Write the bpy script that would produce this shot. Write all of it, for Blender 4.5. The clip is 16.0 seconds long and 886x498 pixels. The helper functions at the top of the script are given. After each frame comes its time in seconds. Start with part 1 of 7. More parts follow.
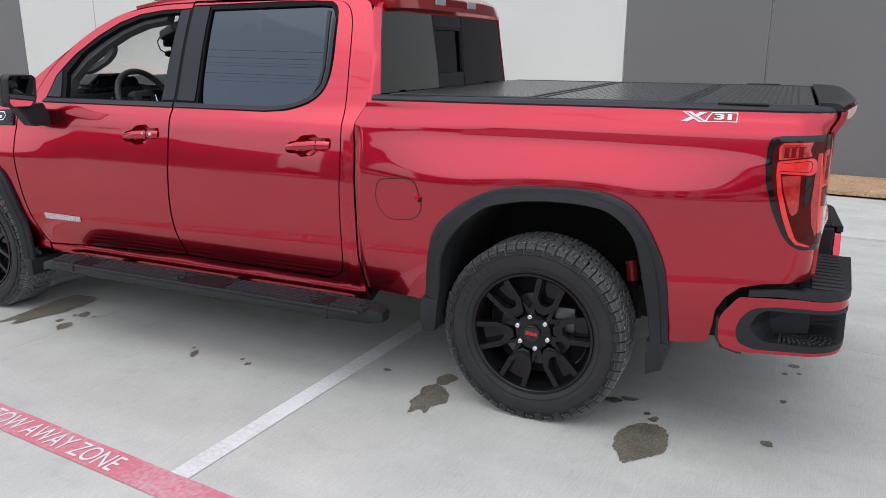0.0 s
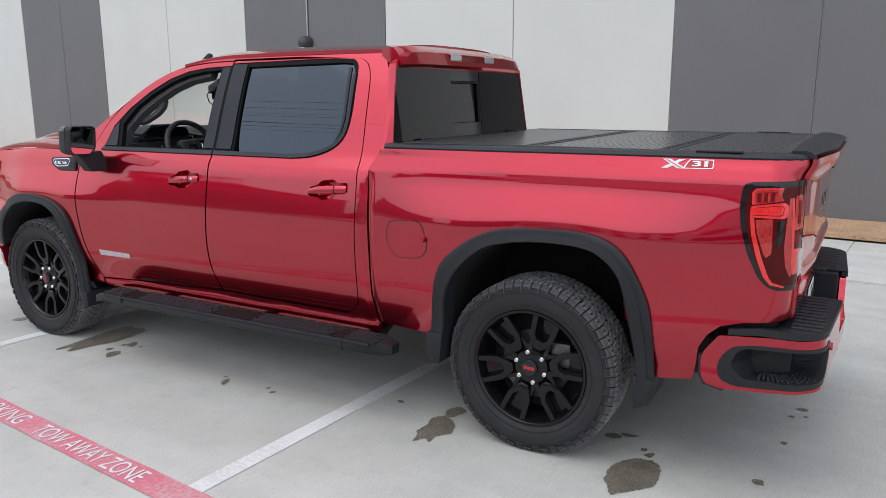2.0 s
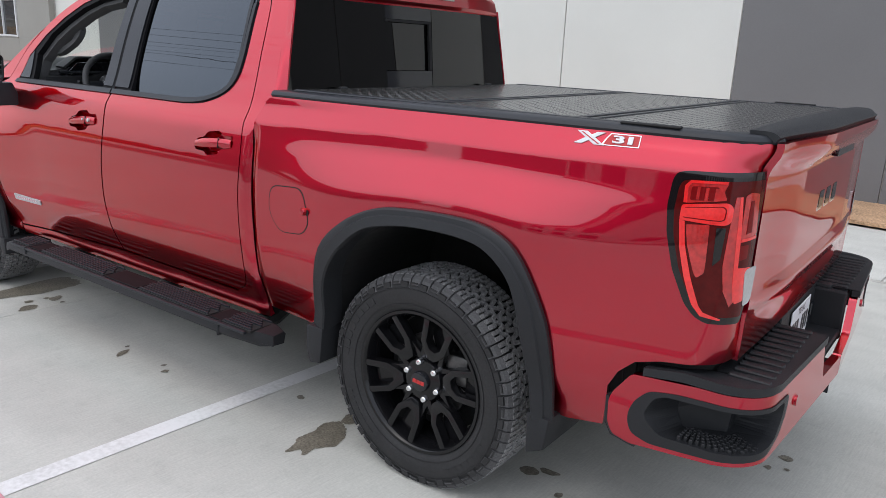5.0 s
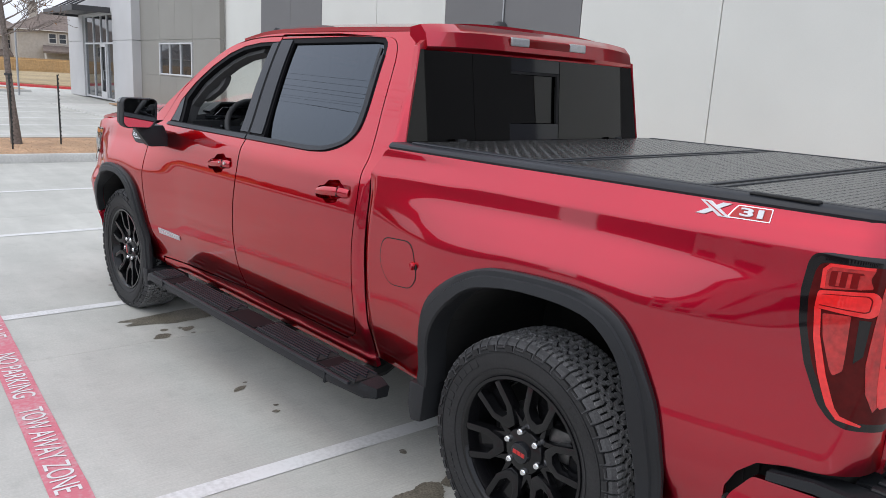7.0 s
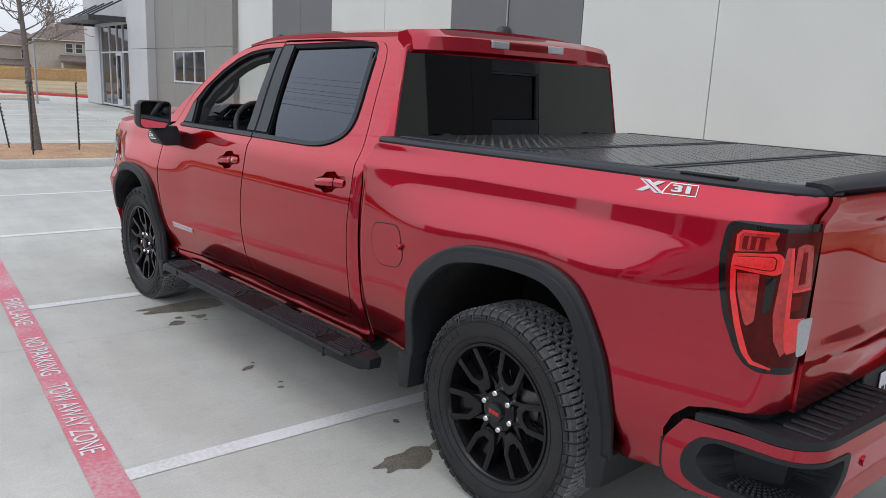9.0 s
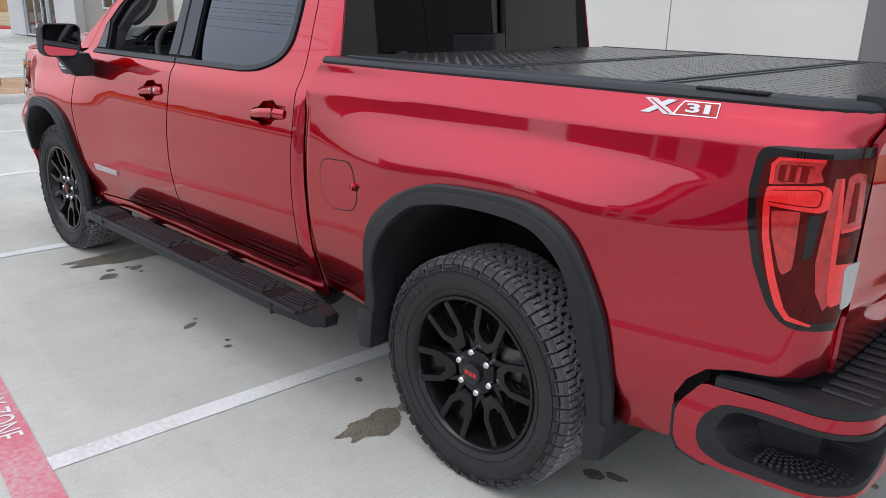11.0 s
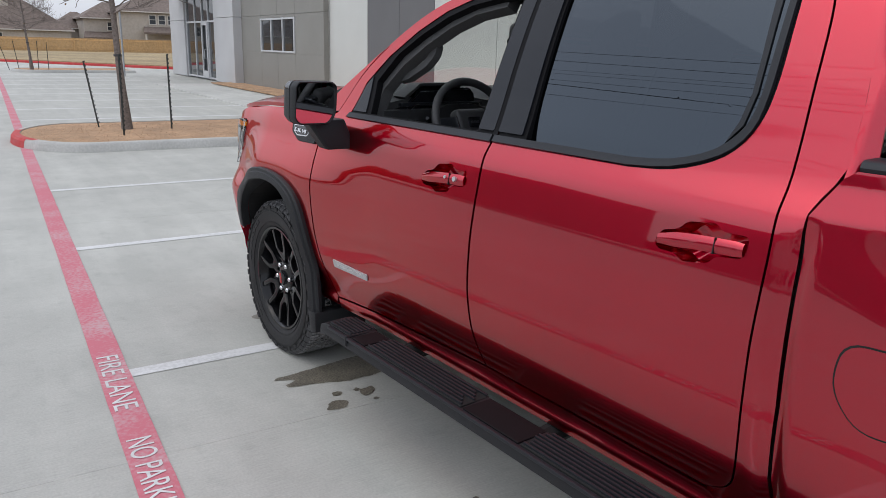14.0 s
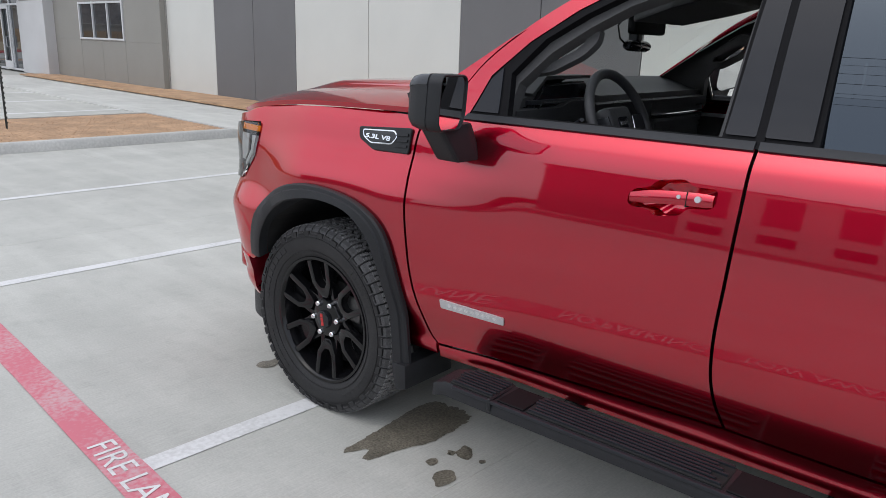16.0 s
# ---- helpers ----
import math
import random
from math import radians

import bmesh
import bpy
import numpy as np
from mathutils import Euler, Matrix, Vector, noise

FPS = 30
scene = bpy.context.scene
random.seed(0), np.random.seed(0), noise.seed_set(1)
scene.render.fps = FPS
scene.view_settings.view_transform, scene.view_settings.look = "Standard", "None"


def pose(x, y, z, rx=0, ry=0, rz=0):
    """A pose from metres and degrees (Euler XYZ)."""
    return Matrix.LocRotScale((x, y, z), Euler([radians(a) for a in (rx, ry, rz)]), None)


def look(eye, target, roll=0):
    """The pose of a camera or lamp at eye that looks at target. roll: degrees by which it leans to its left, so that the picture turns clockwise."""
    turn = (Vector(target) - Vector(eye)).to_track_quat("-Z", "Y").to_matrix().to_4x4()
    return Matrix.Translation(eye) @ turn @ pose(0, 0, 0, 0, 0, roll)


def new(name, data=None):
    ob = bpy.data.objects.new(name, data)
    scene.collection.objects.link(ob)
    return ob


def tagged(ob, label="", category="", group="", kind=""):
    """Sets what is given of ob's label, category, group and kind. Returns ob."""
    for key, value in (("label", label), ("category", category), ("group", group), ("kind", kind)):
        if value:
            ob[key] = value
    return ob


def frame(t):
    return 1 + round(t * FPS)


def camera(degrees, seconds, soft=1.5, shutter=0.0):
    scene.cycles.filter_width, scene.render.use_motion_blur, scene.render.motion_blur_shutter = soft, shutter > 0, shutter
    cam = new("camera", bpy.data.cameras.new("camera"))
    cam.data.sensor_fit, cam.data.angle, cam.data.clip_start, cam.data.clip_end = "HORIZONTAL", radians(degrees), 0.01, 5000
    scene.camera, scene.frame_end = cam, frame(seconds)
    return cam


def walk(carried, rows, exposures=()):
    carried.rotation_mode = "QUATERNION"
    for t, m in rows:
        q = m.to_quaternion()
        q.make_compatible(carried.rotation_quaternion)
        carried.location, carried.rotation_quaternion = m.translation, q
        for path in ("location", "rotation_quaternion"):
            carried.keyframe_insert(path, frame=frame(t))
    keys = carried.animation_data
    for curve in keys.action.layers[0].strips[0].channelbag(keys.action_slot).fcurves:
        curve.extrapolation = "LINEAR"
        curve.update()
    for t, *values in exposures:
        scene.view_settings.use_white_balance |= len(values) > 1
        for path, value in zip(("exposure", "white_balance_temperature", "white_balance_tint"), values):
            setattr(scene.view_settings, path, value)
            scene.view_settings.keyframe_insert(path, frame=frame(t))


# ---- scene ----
cam = camera(61.0, 16.0, 0.6)
PATH = [
    (0, (1.199, -2.968, 1.658), (0.258, -1.28, 1.141), 0.2),
    (0.5, (1.341, -3.041, 1.683), (0.284, -1.399, 1.25), 0.8),
    (1, (1.507, -3.11, 1.696), (0.369, -1.509, 1.319), 0.9),
    (1.5, (1.594, -3.129, 1.708), (0.435, -1.541, 1.34), 0.2),
    (2, (1.57, -3.02, 1.678), (0.466, -1.4, 1.28), -0.2),
    (2.5, (1.504, -2.824, 1.67), (0.505, -1.144, 1.247), -0.2),
    (3, (1.552, -2.65, 1.673), (0.579, -0.969, 1.195), -0.5),
    (3.2, (1.63, -2.54, 1.646), (0.599, -0.9, 1.15), -0.4),
    (5.3, (1.82, -1.763, 1.652), (0.495, -0.36, 1.127), 2.8),
    (5.5, (1.858, -1.65, 1.652), (0.467, -0.315, 1.119), 2.8),
    (6, (1.863, -1.63, 1.65), (0.382, -0.405, 1.096), 3.9),
    (6.5, (1.788, -1.668, 1.664), (0.288, -0.449, 1.147), 4.1),
    (7, (1.743, -1.79, 1.703), (0.219, -0.571, 1.267), 3.2),
    (7.5, (1.788, -1.891, 1.706), (0.233, -0.692, 1.33), 2.7),
    (8, (1.933, -1.883, 1.701), (0.345, -0.723, 1.336), 2.6),
    (8.5, (2.038, -1.899, 1.692), (0.466, -0.721, 1.316), 2.9),
    (9, (2.083, -1.893, 1.684), (0.534, -0.701, 1.259), 2.6),
    (9.2, (2.09, -1.932, 1.673), (0.57, -0.704, 1.248), 2.7),
    (11.3, (1.621, -1.6, 1.624), (0.19, -0.357, 0.988), 0.9),
    (11.5, (1.549, -1.58, 1.62), (0.099, -0.364, 0.974), 1.0),
    (12, (1.251, -1.542, 1.622), (-0.256, -0.373, 1.023), 1.8),
    (12.5, (1.009, -1.486, 1.662), (-0.535, -0.323, 1.146), 1.8),
    (13, (0.714, -1.388, 1.633), (-0.86, -0.246, 1.167), 1.9),
    (13.5, (0.386, -1.442, 1.64), (-1.265, -0.411, 1.18), 2.0),
    (14, (0.073, -1.633, 1.653), (-1.565, -0.607, 1.136), 1.5),
    (14.5, (-0.241, -1.704, 1.629), (-1.78, -0.542, 1.101), 2.3),
    (15, (-0.593, -1.793, 1.633), (-2.036, -0.506, 1.123), 3.4),
    (15.5, (-0.899, -2.037, 1.634), (-2.291, -0.705, 1.095), 3.1),
    (16, (-1.192, -2.148, 1.604), (-2.54, -0.768, 1.074), 1.8),
]
walk(cam, [(t, look(eye, target, roll)) for t, eye, target, roll in PATH], [(0, 0.08), (2, 0.01), (3.2, 0.12), (5.6, 0.10), (7, 0.02), (9, -0.20), (11.5, 0.10), (12.5, 0.14), (13.5, -0.12), (14, -0.30), (14.5, -0.22), (15, 0.04), (15.5, 0.04), (16, -0.12)])

# ---- world and sun: bright overcast day ----
world = bpy.data.worlds.new("overcast_sky")
scene.world = world
world.use_nodes = True
wn, wl = world.node_tree.nodes, world.node_tree.links
sky = wn.new("ShaderNodeTexSky")
sky.sky_type, sky.sun_disc = "NISHITA", False
SUN_ELEV, SUN_AZ = radians(62), radians(195)
sky.sun_elevation, sky.sun_rotation = SUN_ELEV, SUN_AZ
sky.air_density, sky.dust_density, sky.ozone_density = 1.0, 3.0, 1.0
grey = wn.new("ShaderNodeHueSaturation")
grey.inputs["Saturation"].default_value = 0.55
wl.new(sky.outputs[0], grey.inputs["Color"])
cloud = wn.new("ShaderNodeMix")
cloud.data_type = "RGBA"
cloud.inputs[0].default_value = 0.72
cloud.inputs[7].default_value = (3.68, 3.88, 4.42, 1)
wl.new(grey.outputs[0], cloud.inputs[6])
dome_dir, dome_z, dome_ramp, dome = wn.new("ShaderNodeTexCoord"), wn.new("ShaderNodeSeparateXYZ"), wn.new("ShaderNodeMapRange"), wn.new("ShaderNodeVectorMath")
dome_ramp.inputs["From Min"].default_value, dome_ramp.inputs["From Max"].default_value = 0.0, 0.30
dome_ramp.inputs["To Min"].default_value, dome_ramp.inputs["To Max"].default_value = 0.76, 1.0
dome.operation = "SCALE"
wl.new(dome_dir.outputs["Generated"], dome_z.inputs[0])
wl.new(dome_z.outputs["Z"], dome_ramp.inputs["Value"])
wl.new(cloud.outputs[2], dome.inputs[0])
wl.new(dome_ramp.outputs["Result"], dome.inputs["Scale"])
wl.new(dome.outputs[0], wn["Background"].inputs["Color"])
wn["Background"].inputs["Strength"].default_value = 0.342
sun_data = bpy.data.lights.new("sun", "SUN")
sun_data.energy, sun_data.angle, sun_data.color = 0.25, radians(60), (1.0, 0.99, 0.98)
sun = new("sun", sun_data)
sun.matrix_world = look((0, 0, 30), (30 * math.cos(SUN_ELEV) * -math.sin(SUN_AZ), 30 * math.cos(SUN_ELEV) * -math.cos(SUN_AZ), 30 - 30 * math.sin(SUN_ELEV)))
EXPOSURE = 0.0
scene.view_settings.exposure = EXPOSURE

# ---- materials ----


def shader(name, color, rough=0.5, metal=0.0, grain=0.0, scale=40.0, bump=0.0, bump_scale=200.0, spread=0.0, coat=0.0, spec=0.5, mottle=0.0, mottle_scale=0.6):
    """A principled material with fine grain, broad mottling, relief and a little variation from piece to piece."""
    m = bpy.data.materials.new(name)
    m.use_nodes = True
    n, l = m.node_tree.nodes, m.node_tree.links
    b = n["Principled BSDF"]
    b.inputs["Base Color"].default_value = (*color, 1)
    b.inputs["Roughness"].default_value = rough
    b.inputs["Metallic"].default_value = metal
    b.inputs["Coat Weight"].default_value = coat
    b.inputs["Coat Roughness"].default_value = 0.03
    b.inputs["Specular IOR Level"].default_value = spec
    if grain or mottle or spread:
        co = n.new("ShaderNodeTexCoord")
        val = n.new("ShaderNodeHueSaturation")
        val.inputs["Color"].default_value = (*color, 1)
        total = None
        for amount, sc, det in ((grain, scale, 6), (mottle, mottle_scale, 4)):
            if not amount:
                continue
            tex = n.new("ShaderNodeTexNoise")
            tex.inputs["Scale"].default_value, tex.inputs["Detail"].default_value = sc, det
            l.new(co.outputs["Object"], tex.inputs["Vector"])
            mp = n.new("ShaderNodeMapRange")
            mp.inputs[1].default_value, mp.inputs[2].default_value = 0.3, 0.7
            mp.inputs[3].default_value, mp.inputs[4].default_value = 1 - amount, 1 + amount
            l.new(tex.outputs["Fac"], mp.inputs[0])
            total = join_values(n, l, total, mp.outputs[0])
        if spread:
            info = n.new("ShaderNodeObjectInfo")
            mp = n.new("ShaderNodeMapRange")
            mp.inputs[3].default_value, mp.inputs[4].default_value = 1 - spread, 1 + spread
            l.new(info.outputs["Random"], mp.inputs[0])
            total = join_values(n, l, total, mp.outputs[0])
        l.new(total, val.inputs["Value"])
        l.new(val.outputs[0], b.inputs["Base Color"])
    if bump:
        co = n.new("ShaderNodeTexCoord")
        tex = n.new("ShaderNodeTexNoise")
        tex.inputs["Scale"].default_value, tex.inputs["Detail"].default_value = bump_scale, 4
        l.new(co.outputs["Object"], tex.inputs["Vector"])
        bp = n.new("ShaderNodeBump")
        bp.inputs["Strength"].default_value, bp.inputs["Distance"].default_value = bump, 0.004
        l.new(tex.outputs["Fac"], bp.inputs["Height"])
        l.new(bp.outputs[0], b.inputs["Normal"])
    return m


def join_values(n, l, a, b):
    if a is None:
        return b
    mul = n.new("ShaderNodeMath")
    mul.operation = "MULTIPLY"
    l.new(a, mul.inputs[0])
    l.new(b, mul.inputs[1])
    return mul.outputs[0]


def glass(name, color, rough=0.0):
    m = bpy.data.materials.new(name)
    m.use_nodes = True
    b = m.node_tree.nodes["Principled BSDF"]
    b.inputs["Base Color"].default_value = (*color, 1)
    b.inputs["Roughness"].default_value = rough
    b.inputs["Transmission Weight"].default_value = 1.0
    b.inputs["IOR"].default_value = 1.5
    return m


def concrete(name, color, broom=0.25, speck=0.06):
    """Broom-finished concrete: broad clouds, tyre dust, fine brushed lines, pores."""
    m = shader(name, color, 0.82, spec=0.3)
    n, l = m.node_tree.nodes, m.node_tree.links
    b = n["Principled BSDF"]
    co = n.new("ShaderNodeNewGeometry")
    acc = None
    for sc, det, lo, hi, amount, stretch in ((0.35, 5, 0.3, 0.7, 0.09, (1, 1, 1)), (2.2, 6, 0.35, 0.7, 0.06, (1, 1, 1)), (1.2, 5, 0.45, 0.75, 0.06, (0.3, 3.0, 1)), (90, 3, 0.3, 0.7, speck, (1, 1, 1)), (7, 4, 0.55, 0.8, -0.05, (1, 1.4, 1)), (16, 3, 0.3, 0.7, 0.06, (12, 0.6, 1))):
        mapping = n.new("ShaderNodeMapping")
        mapping.inputs["Scale"].default_value = stretch
        l.new(co.outputs["Position"], mapping.inputs["Vector"])
        tex = n.new("ShaderNodeTexNoise")
        tex.inputs["Scale"].default_value, tex.inputs["Detail"].default_value = sc, det
        l.new(mapping.outputs[0], tex.inputs["Vector"])
        mp = n.new("ShaderNodeMapRange")
        mp.inputs[1].default_value, mp.inputs[2].default_value = lo, hi
        mp.inputs[3].default_value, mp.inputs[4].default_value = 1 - amount, 1 + amount
        l.new(tex.outputs["Fac"], mp.inputs[0])
        acc = join_values(n, l, acc, mp.outputs[0])
    val = n.new("ShaderNodeHueSaturation")
    val.inputs["Color"].default_value = (*color, 1)
    l.new(acc, val.inputs["Value"])
    l.new(val.outputs[0], b.inputs["Base Color"])
    mapping = n.new("ShaderNodeMapping")
    mapping.inputs["Scale"].default_value = (60, 2.0, 1)
    l.new(co.outputs["Position"], mapping.inputs["Vector"])
    tex = n.new("ShaderNodeTexNoise")
    tex.inputs["Scale"].default_value, tex.inputs["Detail"].default_value = 3.0, 4
    l.new(mapping.outputs[0], tex.inputs["Vector"])
    bp = n.new("ShaderNodeBump")
    bp.inputs["Strength"].default_value, bp.inputs["Distance"].default_value = broom, 0.004
    l.new(tex.outputs["Fac"], bp.inputs["Height"])
    l.new(bp.outputs[0], b.inputs["Normal"])
    return m


def worn_paint(name, color, under, wear=0.5):
    """Road paint with thin and scuffed places where the concrete shows through."""
    m = shader(name, color, 0.7, spec=0.35)
    n, l = m.node_tree.nodes, m.node_tree.links
    b = n["Principled BSDF"]
    co = n.new("ShaderNodeNewGeometry")
    t1 = n.new("ShaderNodeTexNoise")
    t1.inputs["Scale"].default_value, t1.inputs["Detail"].default_value = 45, 8
    t2 = n.new("ShaderNodeTexNoise")
    t2.inputs["Scale"].default_value, t2.inputs["Detail"].default_value = 2.5, 4
    for tex in (t1, t2):
        l.new(co.outputs["Position"], tex.inputs["Vector"])
    mul = n.new("ShaderNodeMath")
    mul.operation = "MULTIPLY"
    l.new(t1.outputs["Fac"], mul.inputs[0])
    l.new(t2.outputs["Fac"], mul.inputs[1])
    mp = n.new("ShaderNodeMapRange")
    mp.inputs[1].default_value, mp.inputs[2].default_value = 0.2, 0.42
    mp.inputs[3].default_value, mp.inputs[4].default_value = 0.0, wear
    l.new(mul.outputs[0], mp.inputs[0])
    mix = n.new("ShaderNodeMix")
    mix.data_type = "RGBA"
    mix.inputs[6].default_value, mix.inputs[7].default_value = (*color, 1), (*under, 1)
    l.new(mp.outputs[0], mix.inputs[0])
    l.new(mix.outputs[2], b.inputs["Base Color"])
    return m


M_RED = shader("red_tintcoat_paint", (0.450, 0.0010, 0.0205), 0.28, 1.0, coat=1.0, spec=0.0, mottle=0.03, mottle_scale=3.0)
M_RED.node_tree.nodes["Principled BSDF"].inputs["Coat IOR"].default_value = 1.64
M_RED.node_tree.nodes["Principled BSDF"].inputs["Coat Roughness"].default_value = 0.028
M_RED.node_tree.nodes["Principled BSDF"].inputs["Specular Tint"].default_value = (1.0, 0.25, 0.25, 1)
M_PLASTIC = shader("black_textured_plastic", (0.0150, 0.0160, 0.0180), 0.50, grain=0.12, scale=300, bump=0.15, bump_scale=900, spec=0.3)
M_TRIM = shader("satin_black_trim", (0.016, 0.018, 0.022), 0.42, spec=0.30, mottle=0.08, mottle_scale=4)
M_SEAL = shader("black_rubber_seal", (0.006, 0.006, 0.007), 0.6, spec=0.10, grain=0.1, scale=200)
M_GLOSS = shader("gloss_black", (0.010, 0.011, 0.014), 0.05, spec=0.5)
M_PILLAR = shader("gloss_black_pillar_film", (0.012, 0.0135, 0.0175), 0.07, spec=0.28, mottle=0.05, mottle_scale=5)
M_PAD = shader("purplish_black_pad", (0.012, 0.0105, 0.0115), 0.6, spec=0.08, mottle=0.1, mottle_scale=6)
M_AMBER = shader("amber_lens", (0.75, 0.22, 0.02), 0.25, mottle=0.1, mottle_scale=30)
# black underbody parts; also the painted shade in gaps and between ribs
M_DARK = shader("dark_underbody_and_gap_shade", (0.007, 0.007, 0.007), 0.85, grain=0.3, scale=20)
M_RIM = shader("gloss_black_alloy", (0.006, 0.006, 0.0068), 0.10, 0.0, spec=0.34, mottle=0.1, mottle_scale=8)
M_TREAD = shader("dusty_tread_rubber", (0.21, 0.21, 0.212), 0.80, spec=0.2, grain=0.25, scale=150, mottle=0.2, mottle_scale=9)
M_RUBBER = shader("tyre_rubber", (0.023, 0.023, 0.0238), 0.58, spec=0.28, grain=0.2, scale=120, bump=0.1, bump_scale=600, mottle=0.15, mottle_scale=7)
M_SHOULDER = shader("shoulder_rubber", (0.080, 0.080, 0.082), 0.72, spec=0.25, grain=0.25, scale=150, mottle=0.2, mottle_scale=9)
M_STEEL = shader("brake_steel", (0.11, 0.11, 0.11), 0.4, 0.9, grain=0.2, scale=60)
M_CHROME = shader("chrome", (0.75, 0.76, 0.78), 0.12, 1.0, mottle=0.05, mottle_scale=20)
M_SILVER = shader("silver_badge", (0.55, 0.56, 0.57), 0.35, 0.6, grain=0.05)
M_BADGE_RED = shader("red_badge", (0.45, 0.02, 0.02), 0.35)
M_LETTER = shader("black_lettering", (0.02, 0.02, 0.02), 0.4)
M_COVER = shader("black_diamond_plate", (0.030, 0.030, 0.029), 0.24, 0.0, grain=0.1, scale=80, bump=0.06, bump_scale=500, mottle=0.12, mottle_scale=3.0)
M_SEAT = shader("black_cloth", (0.018, 0.018, 0.019), 0.8, grain=0.2, scale=200)
M_DASH = shader("dash_soft_plastic", (0.035, 0.036, 0.038), 0.6, bump=0.1, bump_scale=700, grain=0.1, scale=80)
M_LINING = shader("grey_pillar_lining", (0.055, 0.055, 0.056), 0.7, grain=0.1, scale=120, bump=0.1, bump_scale=500)
M_LENS_RED = shader("red_lamp_lens", (0.62, 0.012, 0.012), 0.10, spec=0.5, coat=1.0, mottle=0.12, mottle_scale=70)
M_LENS_RED.node_tree.nodes["Principled BSDF"].inputs["Emission Color"].default_value = (1.0, 0.03, 0.03, 1)
M_LENS_RED.node_tree.nodes["Principled BSDF"].inputs["Emission Strength"].default_value = 0.06
M_LENS_MID = shader("mid_red_lens", (0.36, 0.008, 0.008), 0.10, spec=0.5, coat=1.0, mottle=0.3, mottle_scale=60)
M_LENS_DEEP = shader("deep_red_lens", (0.14, 0.003, 0.004), 0.08, spec=0.25)
M_LENS_SMOKE = shader("smoked_lens", (0.006, 0.004, 0.0045), 0.04, spec=0.5)
M_LENS_FIELD = shader("dark_red_lens_field", (0.065, 0.003, 0.003), 0.06, spec=0.2, mottle=0.2, mottle_scale=40)
M_LENS_CLEAR = shader("clear_reverse_lens", (0.40, 0.40, 0.41), 0.12, 0.3, coat=1.0, mottle=0.08, mottle_scale=90)
M_GLASS_TINT = glass("privacy_glass", (0.0004, 0.0005, 0.0007))
M_GLASS_TINT.node_tree.nodes["Principled BSDF"].inputs["IOR"].default_value = 1.75
M_GLASS_TINT.node_tree.nodes["Principled BSDF"].inputs["Specular Tint"].default_value = (0.70, 0.84, 1.0, 1)
M_GLASS_REAR = glass("dark_rear_glass", (0.0004, 0.0004, 0.0005))
M_GLASS = glass("clear_glass", (0.95, 0.985, 0.955))
M_MIRROR = shader("mirror_glass", (0.8, 0.81, 0.82), 0.015, 1.0)
M_PLATE = shader("white_plate", (0.75, 0.76, 0.78), 0.35, grain=0.03)
M_CONC = concrete("lot_concrete", (0.446, 0.445, 0.408), 0.4)
M_WALK = concrete("pavement_concrete", (0.50, 0.50, 0.465), 0.15)
M_KERB = shader("kerb_concrete", (0.45, 0.445, 0.42), 0.85, grain=0.1, scale=30, mottle=0.12, mottle_scale=1.2, bump=0.3, bump_scale=120)
M_JOINT = shader("joint_dust", (0.50, 0.49, 0.46), 0.9, grain=0.2, scale=15)
M_WHITE_LINE = worn_paint("white_road_paint", (0.66, 0.66, 0.65), (0.42, 0.42, 0.40), 0.55)
M_RED_LINE = worn_paint("faded_red_road_paint", (0.55, 0.155, 0.195), (0.52, 0.37, 0.38), 0.8)
M_RED_FRESH = worn_paint("fresh_red_kerb_paint", (0.50, 0.04, 0.04), (0.42, 0.16, 0.16), 0.5)
M_WET = shader("damp_concrete", (0.150, 0.135, 0.105), 0.42, grain=0.45, scale=110, mottle=0.25, mottle_scale=9, spec=0.5, bump=0.4, bump_scale=160)
M_MULCH = shader("brown_gravel", (0.42, 0.265, 0.155), 0.95, grain=0.45, scale=45, mottle=0.2, mottle_scale=2.5, bump=1.0, bump_scale=60)
M_MULCH_BIT = shader("gravel_bits", (0.44, 0.275, 0.165), 0.95, grain=0.25, scale=9)
M_WALL_WHITE = shader("white_painted_concrete", (0.575, 0.58, 0.545), 0.75, grain=0.012, scale=60, mottle=0.035, mottle_scale=0.7, bump=0.08, bump_scale=150)
M_WALL_DARK = shader("dark_grey_painted_concrete", (0.138, 0.137, 0.139), 0.75, grain=0.03, scale=60, mottle=0.05, mottle_scale=0.7, bump=0.08, bump_scale=150)
M_WALL_TAUPE = shader("taupe_painted_concrete", (0.245, 0.238, 0.215), 0.75, grain=0.03, scale=60, mottle=0.05, mottle_scale=0.7, bump=0.08, bump_scale=150)
M_WALL_GREY = shader("light_grey_painted_concrete", (0.49, 0.49, 0.49), 0.75, grain=0.02, scale=60, mottle=0.05, mottle_scale=0.7, bump=0.08, bump_scale=150)
M_ALU = shader("pale_aluminium", (0.62, 0.63, 0.64), 0.4, 0.3, grain=0.04)
M_BLDG_GLASS = shader("dark_window_glass", (0.03, 0.035, 0.04), 0.03, 0.0, coat=0.0, spec=0.5, mottle=0.3, mottle_scale=0.8)
M_STEEL_DARK = shader("dark_canopy_steel", (0.045, 0.045, 0.048), 0.5, grain=0.1)
M_BARK = shader("grey_bark", (0.17, 0.142, 0.125), 0.95, grain=0.35, scale=25, bump=0.8, bump_scale=60)
M_LEAF = shader("withered_leaf", (0.23, 0.12, 0.055), 0.8, grain=0.3, scale=10)
M_STAKE = shader("dark_green_stake", (0.03, 0.035, 0.032), 0.6, grain=0.2)
M_ASPHALT = shader("street_asphalt", (0.055, 0.055, 0.056), 0.9, grain=0.2, scale=20, mottle=0.2, mottle_scale=0.4)
